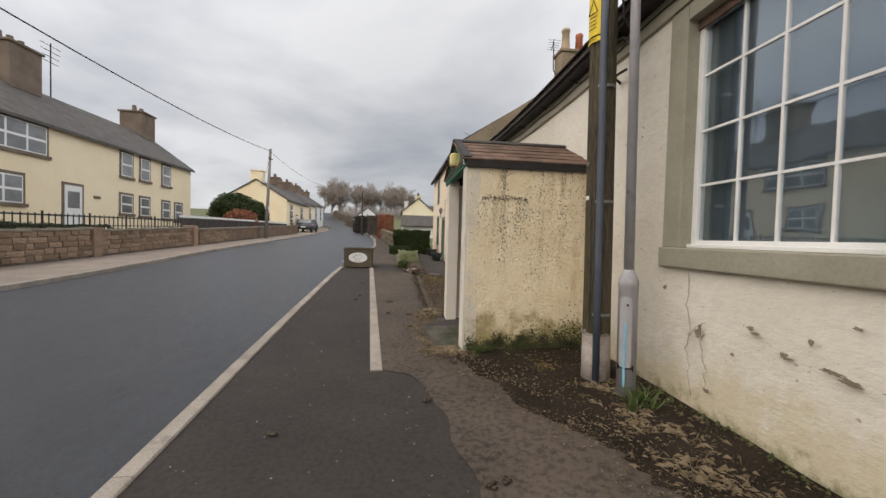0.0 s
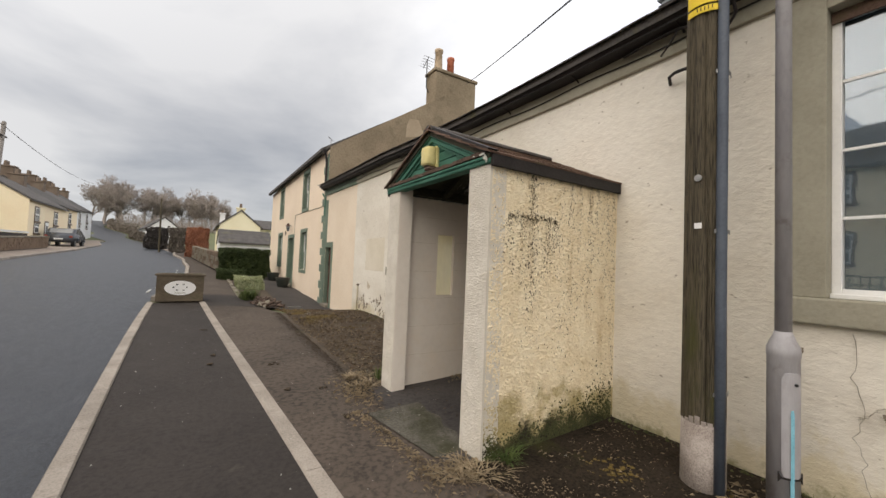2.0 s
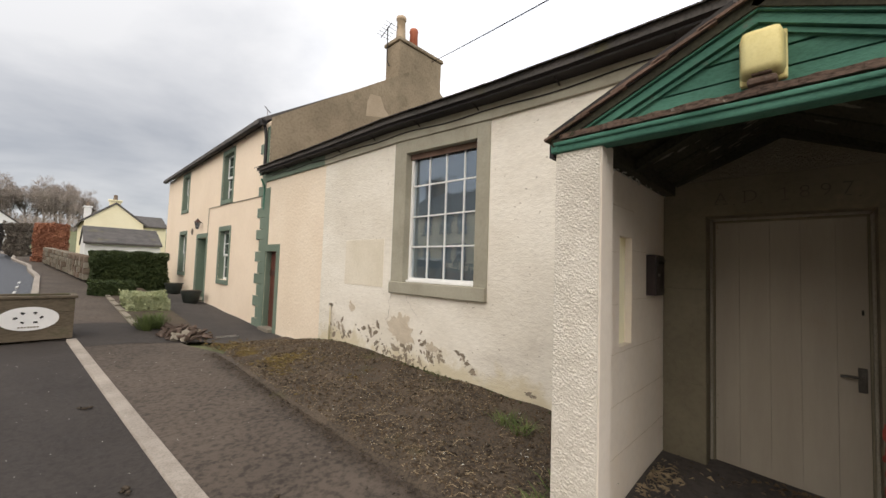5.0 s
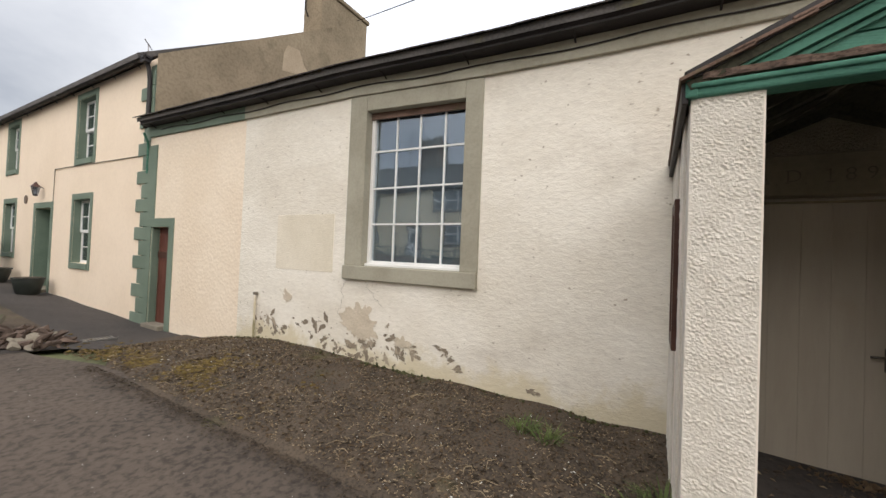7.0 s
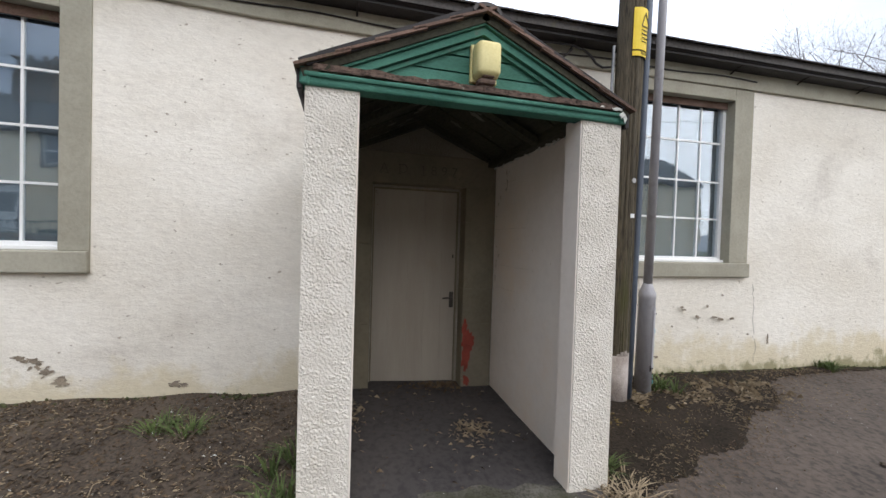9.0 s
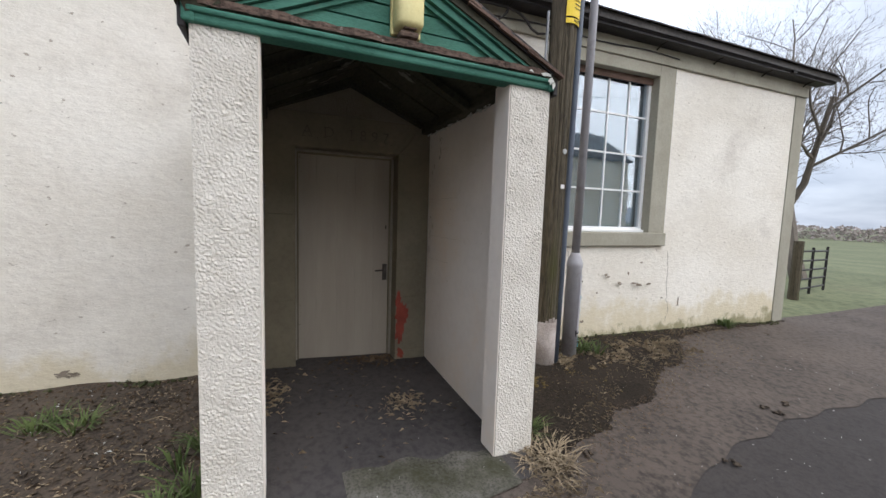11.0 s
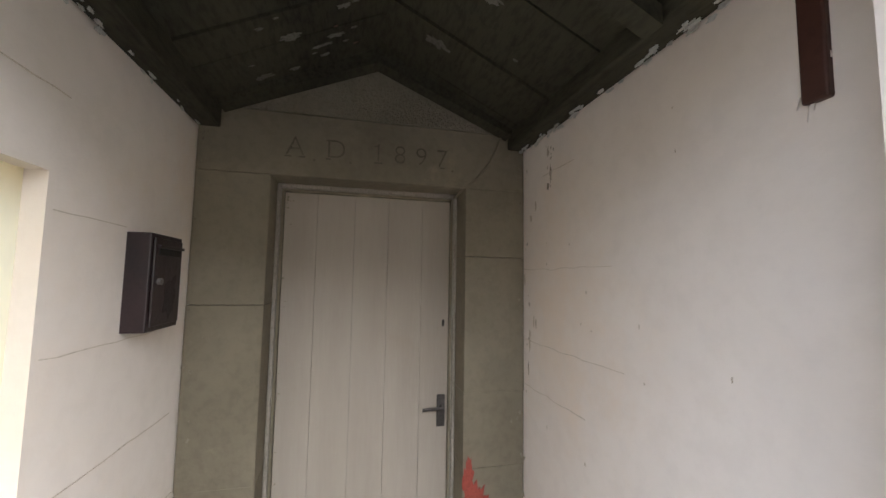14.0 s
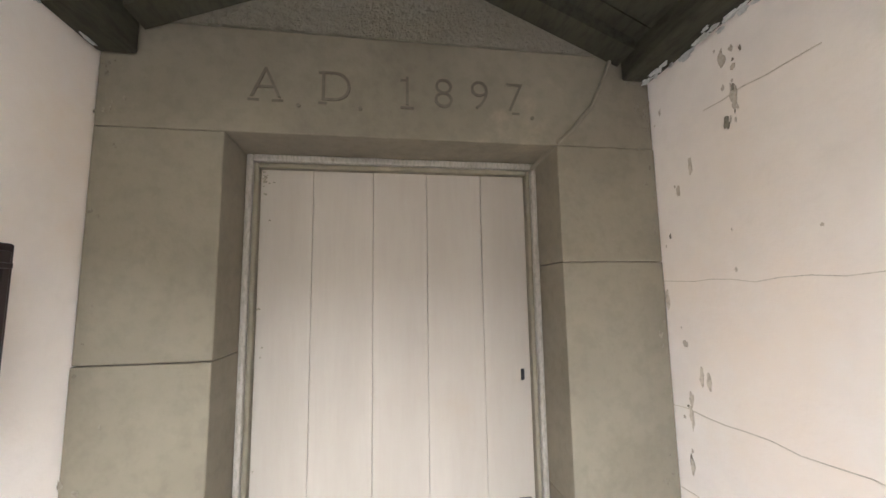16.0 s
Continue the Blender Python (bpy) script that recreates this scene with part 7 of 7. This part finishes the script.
kerb_run("kerb_right", rk, -14.0, 13.0, 0.125, 1, 0.022, M_KERB, "pale concrete kerb beside the road")
kerb_run("kerb_inner", k2, 3.93, 12.95, 0.125, 1, 0.016, M_KERB, "pale concrete edging between strip and footway")
kerb_run("kerb_right_upper", rk, 13.6, 70.0, 0.14, 1, 0.06, M_KERB, "pale concrete kerb curving up the hill", 0.914)
kerb_run("kerb_left", lambda y: lk(y) - 0.13, -8.0, 64.0, 0.14, 1, 0.075, M_KERB, "pale stone kerb on the far side", 0.914)
mk = bmesh.new()
for y0 in (15.0, 16.0, 17.0, 18.0, 19.5, 21.0, 22.5):
    for dx, w in ((-0.18, 0.05),):
        box(mk, rk(y0) + dx - 0.15, rk(y0) + dx - 0.15 + w, y0, y0 + 0.8, road_z(y0 + 0.4) - 0.06, road_z(y0 + 0.4) - 0.008)
structure("road_marking", mk, material("worn_road_paint", (0.35, 0.35, 0.35), (0.55, 0.55, 0.54), 9, 0.8), "worn white line at the road's edge")


# ---- trees ----
def bare_tree(name, seed, height, levels, twigs, mat, label, at, spread=0.75, trunk_r=0.28, lean=(0, 0), group="", thin=0.0):
    r = random.Random(seed)
    t = thing(name, label, "tree", group, at=at)
    wood, fine_v, fine_f = bmesh.new(), [], []

    def grow(p, d, length, radius, lv):
        n = 4
        pts, rad = [Vector(p)], [radius]
        q, dd = Vector(p), Vector(d)
        for i in range(n):
            dd = (dd + Vector((r.gauss(0, 0.13), r.gauss(0, 0.13), r.gauss(0.05, 0.08)))).normalized()
            q = q + dd * (length / n)
            pts.append(q.copy())
            rad.append(radius * (1 - 0.5 * (i + 1) / n))
        if lv < levels - 1:
            tube(wood, pts, rad, 7 if lv < 2 else 4, caps=False)
        else:
            for a, b in zip(pts, pts[1:]):
                s = (b - a).orthogonal().normalized() * max(radius, thin)
                u = (b - a).cross(s).normalized() * max(radius, thin)
                i = len(fine_v)
                fine_v.extend([tuple(a - s), tuple(a + s * 0.5 + u), tuple(a + s * 0.5 - u), tuple(b)])
                fine_f.extend([(i, i + 1, i + 3), (i + 1, i + 2, i + 3), (i + 2, i, i + 3)])
        if lv >= levels:
            return
        kids = (5, 5, 5, twigs, twigs)[min(lv, 4)] if lv else 6
        for k in range(kids):
            f = r.uniform(0.35 if lv == 0 else 0.2, 1.0)
            i = min(n - 1, int(f * n))
            base = pts[i] + (pts[i + 1] - pts[i]) * (f * n - i)
            ax = dd.orthogonal().normalized()
            ax = Matrix.Rotation(r.uniform(0, 6.28), 3, dd) @ ax
            nd = (dd * r.uniform(0.5, 0.9) + ax * spread * r.uniform(0.6, 1.15) + Vector((0, 0, 0.18))).normalized()
            grow(base, nd, length * r.uniform(0.52, 0.72), rad[i] * 0.55, lv + 1)

    o = Vector(at)
    grow(o - Vector((0, 0, 0.3)), Vector((lean[0], lean[1], 1)).normalized(), height * 0.45, trunk_r, 0)
    part("trunk", wood, mat, t)
    mesh_part("crown", fine_v, fine_f, mat, t)
    return t


def place(ob, x, y, s, turn):
    return copy_thing(ob, Matrix.Translation((x, y, gz(x, y) - 0.2)) @ Matrix.Rotation(radians(turn), 4, "Z") @ Matrix.Scale(s, 4))


tr = random.Random(2)
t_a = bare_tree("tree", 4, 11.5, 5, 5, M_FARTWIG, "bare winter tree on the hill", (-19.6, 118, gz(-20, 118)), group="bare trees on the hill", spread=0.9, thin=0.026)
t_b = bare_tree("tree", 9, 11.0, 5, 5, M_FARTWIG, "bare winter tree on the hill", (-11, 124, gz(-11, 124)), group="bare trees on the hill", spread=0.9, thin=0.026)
for x, y, s in ((-22.3, 120, 0.92), (-17.6, 122, 1.0), (-20.8, 124, 1.0), (-16.2, 117, 0.86), (-18.8, 126, 1.04), (-12.6, 121, 0.9), (-10.2, 119, 0.9), (-11.6, 125, 0.97), (-7.2, 121, 0.78), (-5.0, 124, 0.8),
                (-2.4, 119, 0.86), (0.2, 122, 0.95), (2.6, 118, 0.86), (-0.8, 126, 0.97), (4.6, 122, 0.72), (-8.6, 126, 0.82), (-3.6, 127, 0.86), (1.6, 126, 0.9)):
    q = place(t_a if tr.random() < 0.5 else t_b, x, y, 1.0, tr.uniform(0, 360))
    q.scale = (s * 1.06, s * 1.06, s * 1.12)
v, f = [], []
for k in range(9000):
    y = 62 + 56 * tr.random()
    x = rk(y) + 0.6 + abs(tr.gauss(0, 0.35))
    z = gz(x, y) + tr.random() * (1.35 + 0.35 * noise.noise((y * 0.3, 1, 4)))
    s_ = tr.uniform(0.08, 0.26)
    i = len(v)
    v += [(x - s_, y, z - s_ * 0.6), (x + s_, y + tr.uniform(-0.3, 0.3), z - s_ * 0.4), (x + tr.uniform(-s_, s_), y + tr.uniform(-0.2, 0.2), z + s_ * 0.8)]
    f.append((i, i + 1, i + 2))
tagged(mesh_part("roadside_hedge", v, f, M_BARK, None, "low brown bare hedge along the road up the hill"), category="hedge", kind="stuff")
v, f = [], []
for k in range(9000):
    x, y = tr.uniform(-24, 10), tr.uniform(112, 122)
    if x < rk(y) + 1.5:
        continue
    z = gz(x, y) + tr.random() ** 1.6 * (2.6 + 1.6 * noise.noise((x * 0.4, y * 0.2, 4)))
    s_ = tr.uniform(0.08, 0.22)
    i = len(v)
    v += [(x - s_ * 0.3, y, z - s_), (x + s_ * 0.4, y + tr.uniform(-0.2, 0.2), z - s_ * 0.6), (x + tr.uniform(-s_, s_), y, z + s_ * 1.6)]
    f.append((i, i + 1, i + 2))
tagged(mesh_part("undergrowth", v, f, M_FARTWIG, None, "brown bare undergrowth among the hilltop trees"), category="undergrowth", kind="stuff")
nt = bare_tree("tree", 23, 11.5, 5, 6, M_BARK, "gnarled bare tree beside the field gate", (5.3, -8.6, gz(5.3, -8.6)), spread=0.95, trunk_r=0.22, lean=(0.05, 0.05))

# ---- the field end ----
gt = thing("field_gate", "dark rusty five-bar field gate, closed", "gate", at=(3.9, -5.6, 0.05))
ga, gb = Vector((3.62, -4.45, 0)), Vector((3.98, -6.6, 0))
for k in range(5):
    z = 0.28 + 0.21 * k
    part("bar", T([ga + Vector((0, 0, z)), gb + Vector((0, 0, z - 0.05))], 0.022, 8), M_GUTTER, gt)
for p in (ga, gb, (ga + gb) / 2):
    part("upright", T([p + Vector((0, 0, 0.05)), p + Vector((0, 0, 1.18))], 0.028, 8), M_GUTTER, gt)
gpost = thing("gate_post", "weathered timber gate post", "post", at=(3.5, -4.3, 0))
part("post", T([(3.52, -4.25, -0.2), (3.52, -4.25, 1.35)], [0.10, 0.09], 10), M_POLE, gpost)
v, f = [], []
far = random.Random(6)
for k in range(12000):
    x = far.uniform(-40, 160)
    y = -110 + far.uniform(-4, 4)
    hgt = 3.5 + 2.5 * noise.noise((x * 0.06, 1, 1)) + 1.2 * noise.noise((x * 0.25, 3, 1))
    z = gz(x, y) + abs(far.uniform(0, 1)) ** 0.8 * hgt
    s = far.uniform(0.12, 0.38)
    i = len(v)
    v += [(x - s, y, z - s * 0.6), (x + s, y + far.uniform(-1, 1), z - s * 0.5), (x + far.uniform(-s, s), y, z + s * 0.8)]
    f.append((i, i + 1, i + 2))
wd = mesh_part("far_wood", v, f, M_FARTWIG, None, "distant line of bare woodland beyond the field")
tagged(wd, category="woodland", kind="stuff")

# ---- litter, straw, weeds, moss ----
M_BROWNLEAF = material("brown_leaf_litter", (0.07, 0.048, 0.03), (0.17, 0.12, 0.075), 9.0, 0.95, 0.0, 30, 0.3)
lr = random.Random(77)


def scatter(name, spots, mat, size, label, category, flat=0.5, slim=1.0, rough=0.025):
    """Loose bits lying on the uneven ground."""
    v, f = [], []
    for x, y, s in spots:
        z = gz(x, y) + 0.022 + rough * noise.noise((x * 2.1, y * 2.1, 0.3)) + 0.006
        a = lr.uniform(0, 6.28)
        l, w = size * s * lr.uniform(0.5, 1.4), size * s * lr.uniform(0.15, 0.5) * slim
        dx, dy = math.cos(a), math.sin(a)
        t = lr.uniform(-flat, flat) * l
        i = len(v)
        v += [(x - dx * l, y - dy * l, z), (x + dy * w, y - dx * w, z + abs(t) + 0.003), (x + dx * l, y + dy * l, z + t * 0.6), (x - dy * w, y + dx * w, z + 0.003)]
        f += [(i, i + 1, i + 2), (i, i + 2, i + 3)]
    o = mesh_part(name, v, f, mat, None, label)
    return tagged(o, category=category, kind="stuff")


bed = [(lr.uniform(0.72, 2.36), lr.uniform(6.1, 12.2), 1) for _ in range(8000)]
bed = [p for p in bed if p[0] > 0.75 + 0.4 * max(0, p[1] - 10.8) and noise.noise((p[0] * 1.5, p[1] * 1.5, 5)) > -0.25]
scatter("leaf_litter", bed, M_STRAW, 0.012, "pale leaf litter and twigs strewn over the bed", "leaf litter")
scatter("dead_leaves", [(p[0] + 0.07, p[1] - 0.05, p[2]) for p in bed[::2] if p[0] < 2.28], M_DIRT, 0.022, "dark dead leaves strewn over the bed", "leaf litter")
CORNER = [(-1.6, 2.35), (1.0, 2.2), (2.2, 1.55), (3.2, 1.1), (4.4, 0.75)]
corner = [(lerp_table(CORNER, y) + 0.13 + lr.gauss(0, 0.11), y, 1.0) for y in [lr.uniform(0.2, 4.3) for _ in range(1900)]]
corner = [p for p in corner if p[0] < 2.34 and noise.noise((p[0] * 2.2, p[1] * 2.2, 8)) > -0.15]
corner += [(lr.uniform(1.3, 2.34), lr.uniform(0.8, 4.25), 0.9) for _ in range(900)]
scatter("leaf_litter", corner, M_STRAW, 0.012, "straw-coloured litter at the edge of the tarmac", "leaf litter", 0.6, 0.16)
scatter("soil_crumbs", [(lerp_table(CORNER, y) - abs(lr.gauss(0, 0.20)) + 0.05, y, lr.uniform(0.4, 1.0)) for y in [lr.uniform(-0.4, 4.35) for _ in range(2400)]], M_BROWNLEAF, 0.010, "dark crumbs of soil strewn over the edge of the footway", "soil", 0.4, 1.6, 0.0)
scatter("soil_crumbs", [(0.70 - abs(lr.gauss(0, 0.07)), y, 1.0) for y in [lr.uniform(5.9, 11.0) for _ in range(2200)]], M_DIRT, 0.012, "crumbs of soil strewn over the edge of the footway", "soil", 0.4, 1.4, 0.0)
heap = [(lerp_table([(1.4, 1.95), (2.1, 1.85), (2.9, 1.98), (3.4, 1.85)], y) + lr.gauss(0, 0.13), y, 1.2) for y in [lr.uniform(1.5, 3.35) for _ in range(1500)]]
heap = [p for p in heap if noise.noise((p[0] * 4.0, p[1] * 4.0, 3)) > -0.12]
scatter("straw_heap", [p for p in heap if p[0] < 2.35], M_STRAW, 0.024, "dry straw gathered below the lamp column", "straw", 0.8, 0.07)
inside = [(lr.uniform(1.0, 2.35), lr.uniform(4.6, 5.8), 1) for _ in range(70)] + [(lr.gauss(2.25, 0.1), lr.uniform(4.55, 5.8), 1.0) for _ in range(110)]
scatter("porch_straw", [(lr.gauss(1.60, 0.09), lr.gauss(4.92, 0.09), 1) for _ in range(150)] + [(lr.gauss(1.90, 0.12), 5.86 - abs(lr.gauss(0, 0.10)), 1) for _ in range(170)] + [(lr.uniform(1.1, 2.3), lr.uniform(4.6, 5.75), 0.8) for _ in range(45)], M_STRAW, 0.024, "wisps of dry straw blown into the porch", "straw", 0.7, 0.10, 0.0)
scatter("threshold_straw", [(0.50 + 0.13 * (5.31 - y) - abs(lr.gauss(0, 0.07)), y, 0.9) for y in [lr.uniform(4.3, 5.5) for _ in range(420)]] + [(lr.gauss(0.60, 0.09), lr.gauss(5.95, 0.22), 1.0) for _ in range(520)] + [(lr.gauss(0.66, 0.12), lr.gauss(4.36, 0.08), 1.0) for _ in range(380)], M_STRAW, 0.020, "dry straw and leaf scraps along the worn threshold", "straw", 0.7, 0.14, 0.0)
scatter("door_litter", [(HX + 0.08 - abs(lr.gauss(0, 0.09)), 4.80 + abs(lr.gauss(0, 0.22)), 1.0) for _ in range(200)], M_BROWNLEAF, 0.020, "brown leaves blown against the door", "leaf litter", 0.9, 0.8, 0.0)
scatter("porch_litter", [p for p in inside if p[0] < 2.36], M_DIRT, 0.016, "scraps of leaf on the porch floor", "leaf litter", rough=0.0)
scatter("brown_litter", [(lr.uniform(0.76, 2.37), lr.uniform(6.05, 12.0), 1) for _ in range(7000)], M_BROWNLEAF, 0.013, "brown leaf fragments strewn over the bed", "leaf litter", 0.8)
scatter("brown_litter", [p for p in [(2.36 - abs(lr.gauss(0, 0.5)), lr.uniform(-0.5, 4.3), 1) for _ in range(900)] if p[0] > 1.1 + 0.45 * max(0, 3.0 - p[1])], M_BROWNLEAF, 0.010, "brown leaf fragments at the foot of the wall", "leaf litter", 0.8, 0.5)
scatter("pale_scraps", [(lr.uniform(0.8, 2.3), lr.uniform(6.2, 11.5), 1) for _ in range(260)], M_LEADWHITE, 0.010, "small pale stones and scraps on the bed", "grit")
twg = bmesh.new()
for k in range(70):
    x, y = lr.uniform(0.85, 2.2), lr.uniform(6.2, 11.0)
    a, L_ = lr.uniform(0, 3.14), lr.uniform(0.05, 0.16)
    tube(twg, [(x, y, gz(x, y) + 0.035), (x + math.cos(a) * L_ * 0.5, y + math.sin(a) * L_ * 0.5, gz(x, y) + 0.045), (x + math.cos(a + 0.4) * L_, y + math.sin(a + 0.4) * L_, gz(x, y) + 0.038)], 0.0025, 4)
tagged(part("twig_litter", twg, M_STRAW, None, "pale broken twigs on the bed"), category="twigs", kind="stuff")
scatter("path_grit", [(lr.uniform(-1.3, 1.6), lr.uniform(0.2, 12), 0.6) for _ in range(420)], M_LEADWHITE, 0.008, "pale grit and scraps on the tarmac", "grit", rough=0.0)
st = thing("dead_grass_tuft", "dry straw-coloured grass tuft at the porch foot", "grass", "dead grass at the porch", at=(0.75, 4.4, gz(0.75, 4.4)))
bm = bmesh.new()
for k in range(7):
    tuft(bm, 0.78 + lr.uniform(-0.1, 0.16), 4.33 + lr.uniform(-0.12, 0.1), gz(0.75, 4.3) + 0.01, 0.17, 0.06, 30, lr)
part("grass", bm, M_STRAW, st)
st = thing("dead_grass_tuft", "dry straw-coloured grass tuft at the porch foot", "grass", "dead grass at the porch", at=(0.8, 6.1, gz(0.8, 6.1)))
bm = bmesh.new()
for k in range(9):
    tuft(bm, 0.74 + lr.uniform(-0.12, 0.12), 6.2 + lr.uniform(-0.2, 0.2), gz(0.75, 6.2) + 0.01, 0.14, 0.06, 34, lr)
part("grass", bm, M_STRAW, st)
for x, y, n_, hh in ((2.0, 2.85, 4, 0.14), (1.80, 6.88, 5, 0.10), (1.30, 6.14, 4, 0.16), (1.0, 6.12, 3, 0.16), (2.33, 0.12, 7, 0.13), (1.13, 4.27, 5, 0.10)):
    wd_ = thing("weed", "green weed tuft growing at the wall's foot", "weed", "weeds along the wall", at=(x, y, gz(x, y)))
    bm = bmesh.new()
    for k in range(n_):
        tuft(bm, x + lr.uniform(-0.12, 0.12), y + lr.uniform(-0.12, 0.12), gz(x, y) + 0.01, 0.13, hh, 30, lr)
    part("grass", bm, M_WEED, wd_)
spots = []
for k in range(2600):
    x = 0.95 + (HX - 0.98) * lr.random()
    hh = 0.07 + 0.10 * max(0, (x - 1.3)) + 0.05 * noise.noise((x * 5, 1, 1))
    r = lr.uniform(0.003, 0.009)
    spots.append((x, PYS - 0.003, gz(x, 4.33) + abs(lr.gauss(0, hh)), r * 1.3, 0.005, r * 1.2))
for k in range(900):
    y = lr.uniform(-1.2, 12)
    if 4.3 < y < 6.05:
        continue
    x = HX - 0.02 - abs(lr.gauss(0, 0.04))
    r = lr.uniform(0.006, 0.02)
    spots.append((x, y, gz(x, y) + 0.01 + abs(lr.gauss(0, 0.012)), r, r, r))
blobs("wall_moss", spots, M_ALGAE, "dark green-black algae and moss along the foot of the walls", "moss")
clods = [(lr.uniform(-1.0, 0.9), lr.uniform(0.6, 10.5)) for _ in range(22)]
blobs("dark_clods", [(x + lr.gauss(0, 0.02), y + lr.gauss(0, 0.02), gz(x, y) + 0.016, 0.022, 0.02, 0.012) for x, y in clods for _ in range(5)], M_DIRT, "small dark clods on the tarmac", "clods")
spots = []
for k in range(1600):
    x, y = lr.gauss(1.25, 0.28), lr.gauss(10.6, 0.75)
    if 0.85 < x < 2.3:
        r = lr.uniform(0.010, 0.032)
        spots.append((x, y, gz(x, y) + 0.014, r * 1.4, r * 1.4, r * 0.45))
for k in range(520):
    x, y = lr.gauss(1.75, 0.36), lr.gauss(3.65, 0.42)
    if y < 4.3 and 1.1 < x < 2.3 and noise.noise((x * 3.5, y * 3.5, 6)) > -0.1:
        r = lr.uniform(0.006, 0.020)
        spots.append((x, y, gz(x, y) + 0.014, r * 1.4, r * 1.4, r * 0.45))
blobs("ground_moss", spots, material("ochre_moss", (0.065, 0.046, 0.013), (0.15, 0.105, 0.03), 7, 0.95), "ochre-green moss spreading over the bed", "moss")


# ---- wear inside the porch ----
wr = random.Random(91)
M_WHITEWASH = material("faded_whitewash", (0.09, 0.086, 0.066), (0.20, 0.19, 0.155), 7.0, 0.9, 0.4, 40, 0.4)
M_GRIMEFILM = material("dusty_grime", (0.15, 0.13, 0.095), (0.27, 0.24, 0.18), 9.0, 0.95, 0.3, 40, 0.4)
wash, rust = bmesh.new(), bmesh.new()
mn, ln = slope_frame(5.88, 2.395, RY, 2.735, 0.93)
ms, ls = slope_frame(4.50, 2.395, RY, 2.735, 0.93)
for k in range(42):
    m, ll = (mn, ln) if k % 7 else (ms, ls)
    u, v = m.col[0].to_3d(), m.col[1].to_3d()
    p = m @ Vector((wr.uniform(0.55, HX - 0.93 - 0.14), wr.uniform(0.16, ll * 0.92), -0.0068 - 0.00003 * k))
    big = wr.random() ** 2
    blot(rust if k % 19 == 5 else wash, p, u, v, 0.004 + 0.022 * big, 0.008 + 0.05 * big, k + 300, -0.0015, 30)
tagged(part("ceiling_flake", wash, M_WHITEWASH, None, "remnants of old whitewash flaking on the porch ceiling"), category="flaking paint", kind="stuff")
tagged(part("ceiling_rust", rust, M_RUSTROOF, None, "rust-brown stains on the porch ceiling boards"), category="stains", kind="stuff")
grime, smear = bmesh.new(), bmesh.new()
for k in range(120):
    # dust and webs in the upper corners and down the joints of the surround
    north = wr.random() < 0.55
    y = (5.884 - abs(wr.gauss(0, 0.035))) if north else (4.496 + abs(wr.gauss(0, 0.03)))
    z = 2.43 - abs(wr.gauss(0, 0.12)) if wr.random() < 0.6 else wr.uniform(0.5, 2.4)
    r = 0.0012 + 0.006 * wr.random() ** 2
    blot(grime, (sx - 0.0065 - 0.00002 * k, y, z), (0, -1, 0), (0, 0, 1), r, r * wr.uniform(0.8, 2.2), k + 40, 0.0008, 12)
for k in range(30):
    # black mould and smears on the south lining near the lintel
    x, z = 2.126 + wr.gauss(0, 0.014), 2.235 + wr.gauss(0, 0.05)
    if k % 3 == 0:
        x, z = 2.30 + abs(wr.gauss(0, 0.03)), wr.uniform(1.2, 2.3)
    r = 0.0015 + 0.007 * wr.random() ** 2
    blot(smear if k % 4 else grime, (min(x, 2.37), 4.4872 + 0.00003 * k, z), (-1, 0, 0), (0, 0, 1), r, r * wr.uniform(1.0, 3.0), k + 400, 0.0008, 12)
tagged(part("porch_grime", grime, M_GRIMEFILM, None, "dusty grime and webs in the porch corners"), category="grime", kind="stuff")
tagged(part("damp_smear", smear, material("damp_smear", (0.40, 0.34, 0.27), (0.55, 0.48, 0.39), 9.0, 0.9), None, "faint grey damp smears on the plaster beside the lintel"), category="stains", kind="stuff")
# paint lost at the door's upper corner and along the frame
lost = bmesh.new()
for k in range(26):
    y, z = DY1 - 0.035 - abs(wr.gauss(0, 0.02)), DZ - 0.04 - abs(wr.gauss(0, 0.03))
    if k > 12:
        y, z = DY1 - 0.035 - abs(wr.gauss(0, 0.012)), wr.uniform(0.4, 2.0)
    r = 0.0015 + 0.004 * wr.random() ** 2
    blot(lost, (fx + 0.0342 - 0.00003 * k, y, z), (0, -1, 0), (0, 0, 1), r * 1.4, r, k + 700, 0.0006, 12)
tagged(part("door_scuff", lost, M_GRIMEFILM, None, "grey scuffs and lost paint on the door"), category="scuffs", kind="stuff")
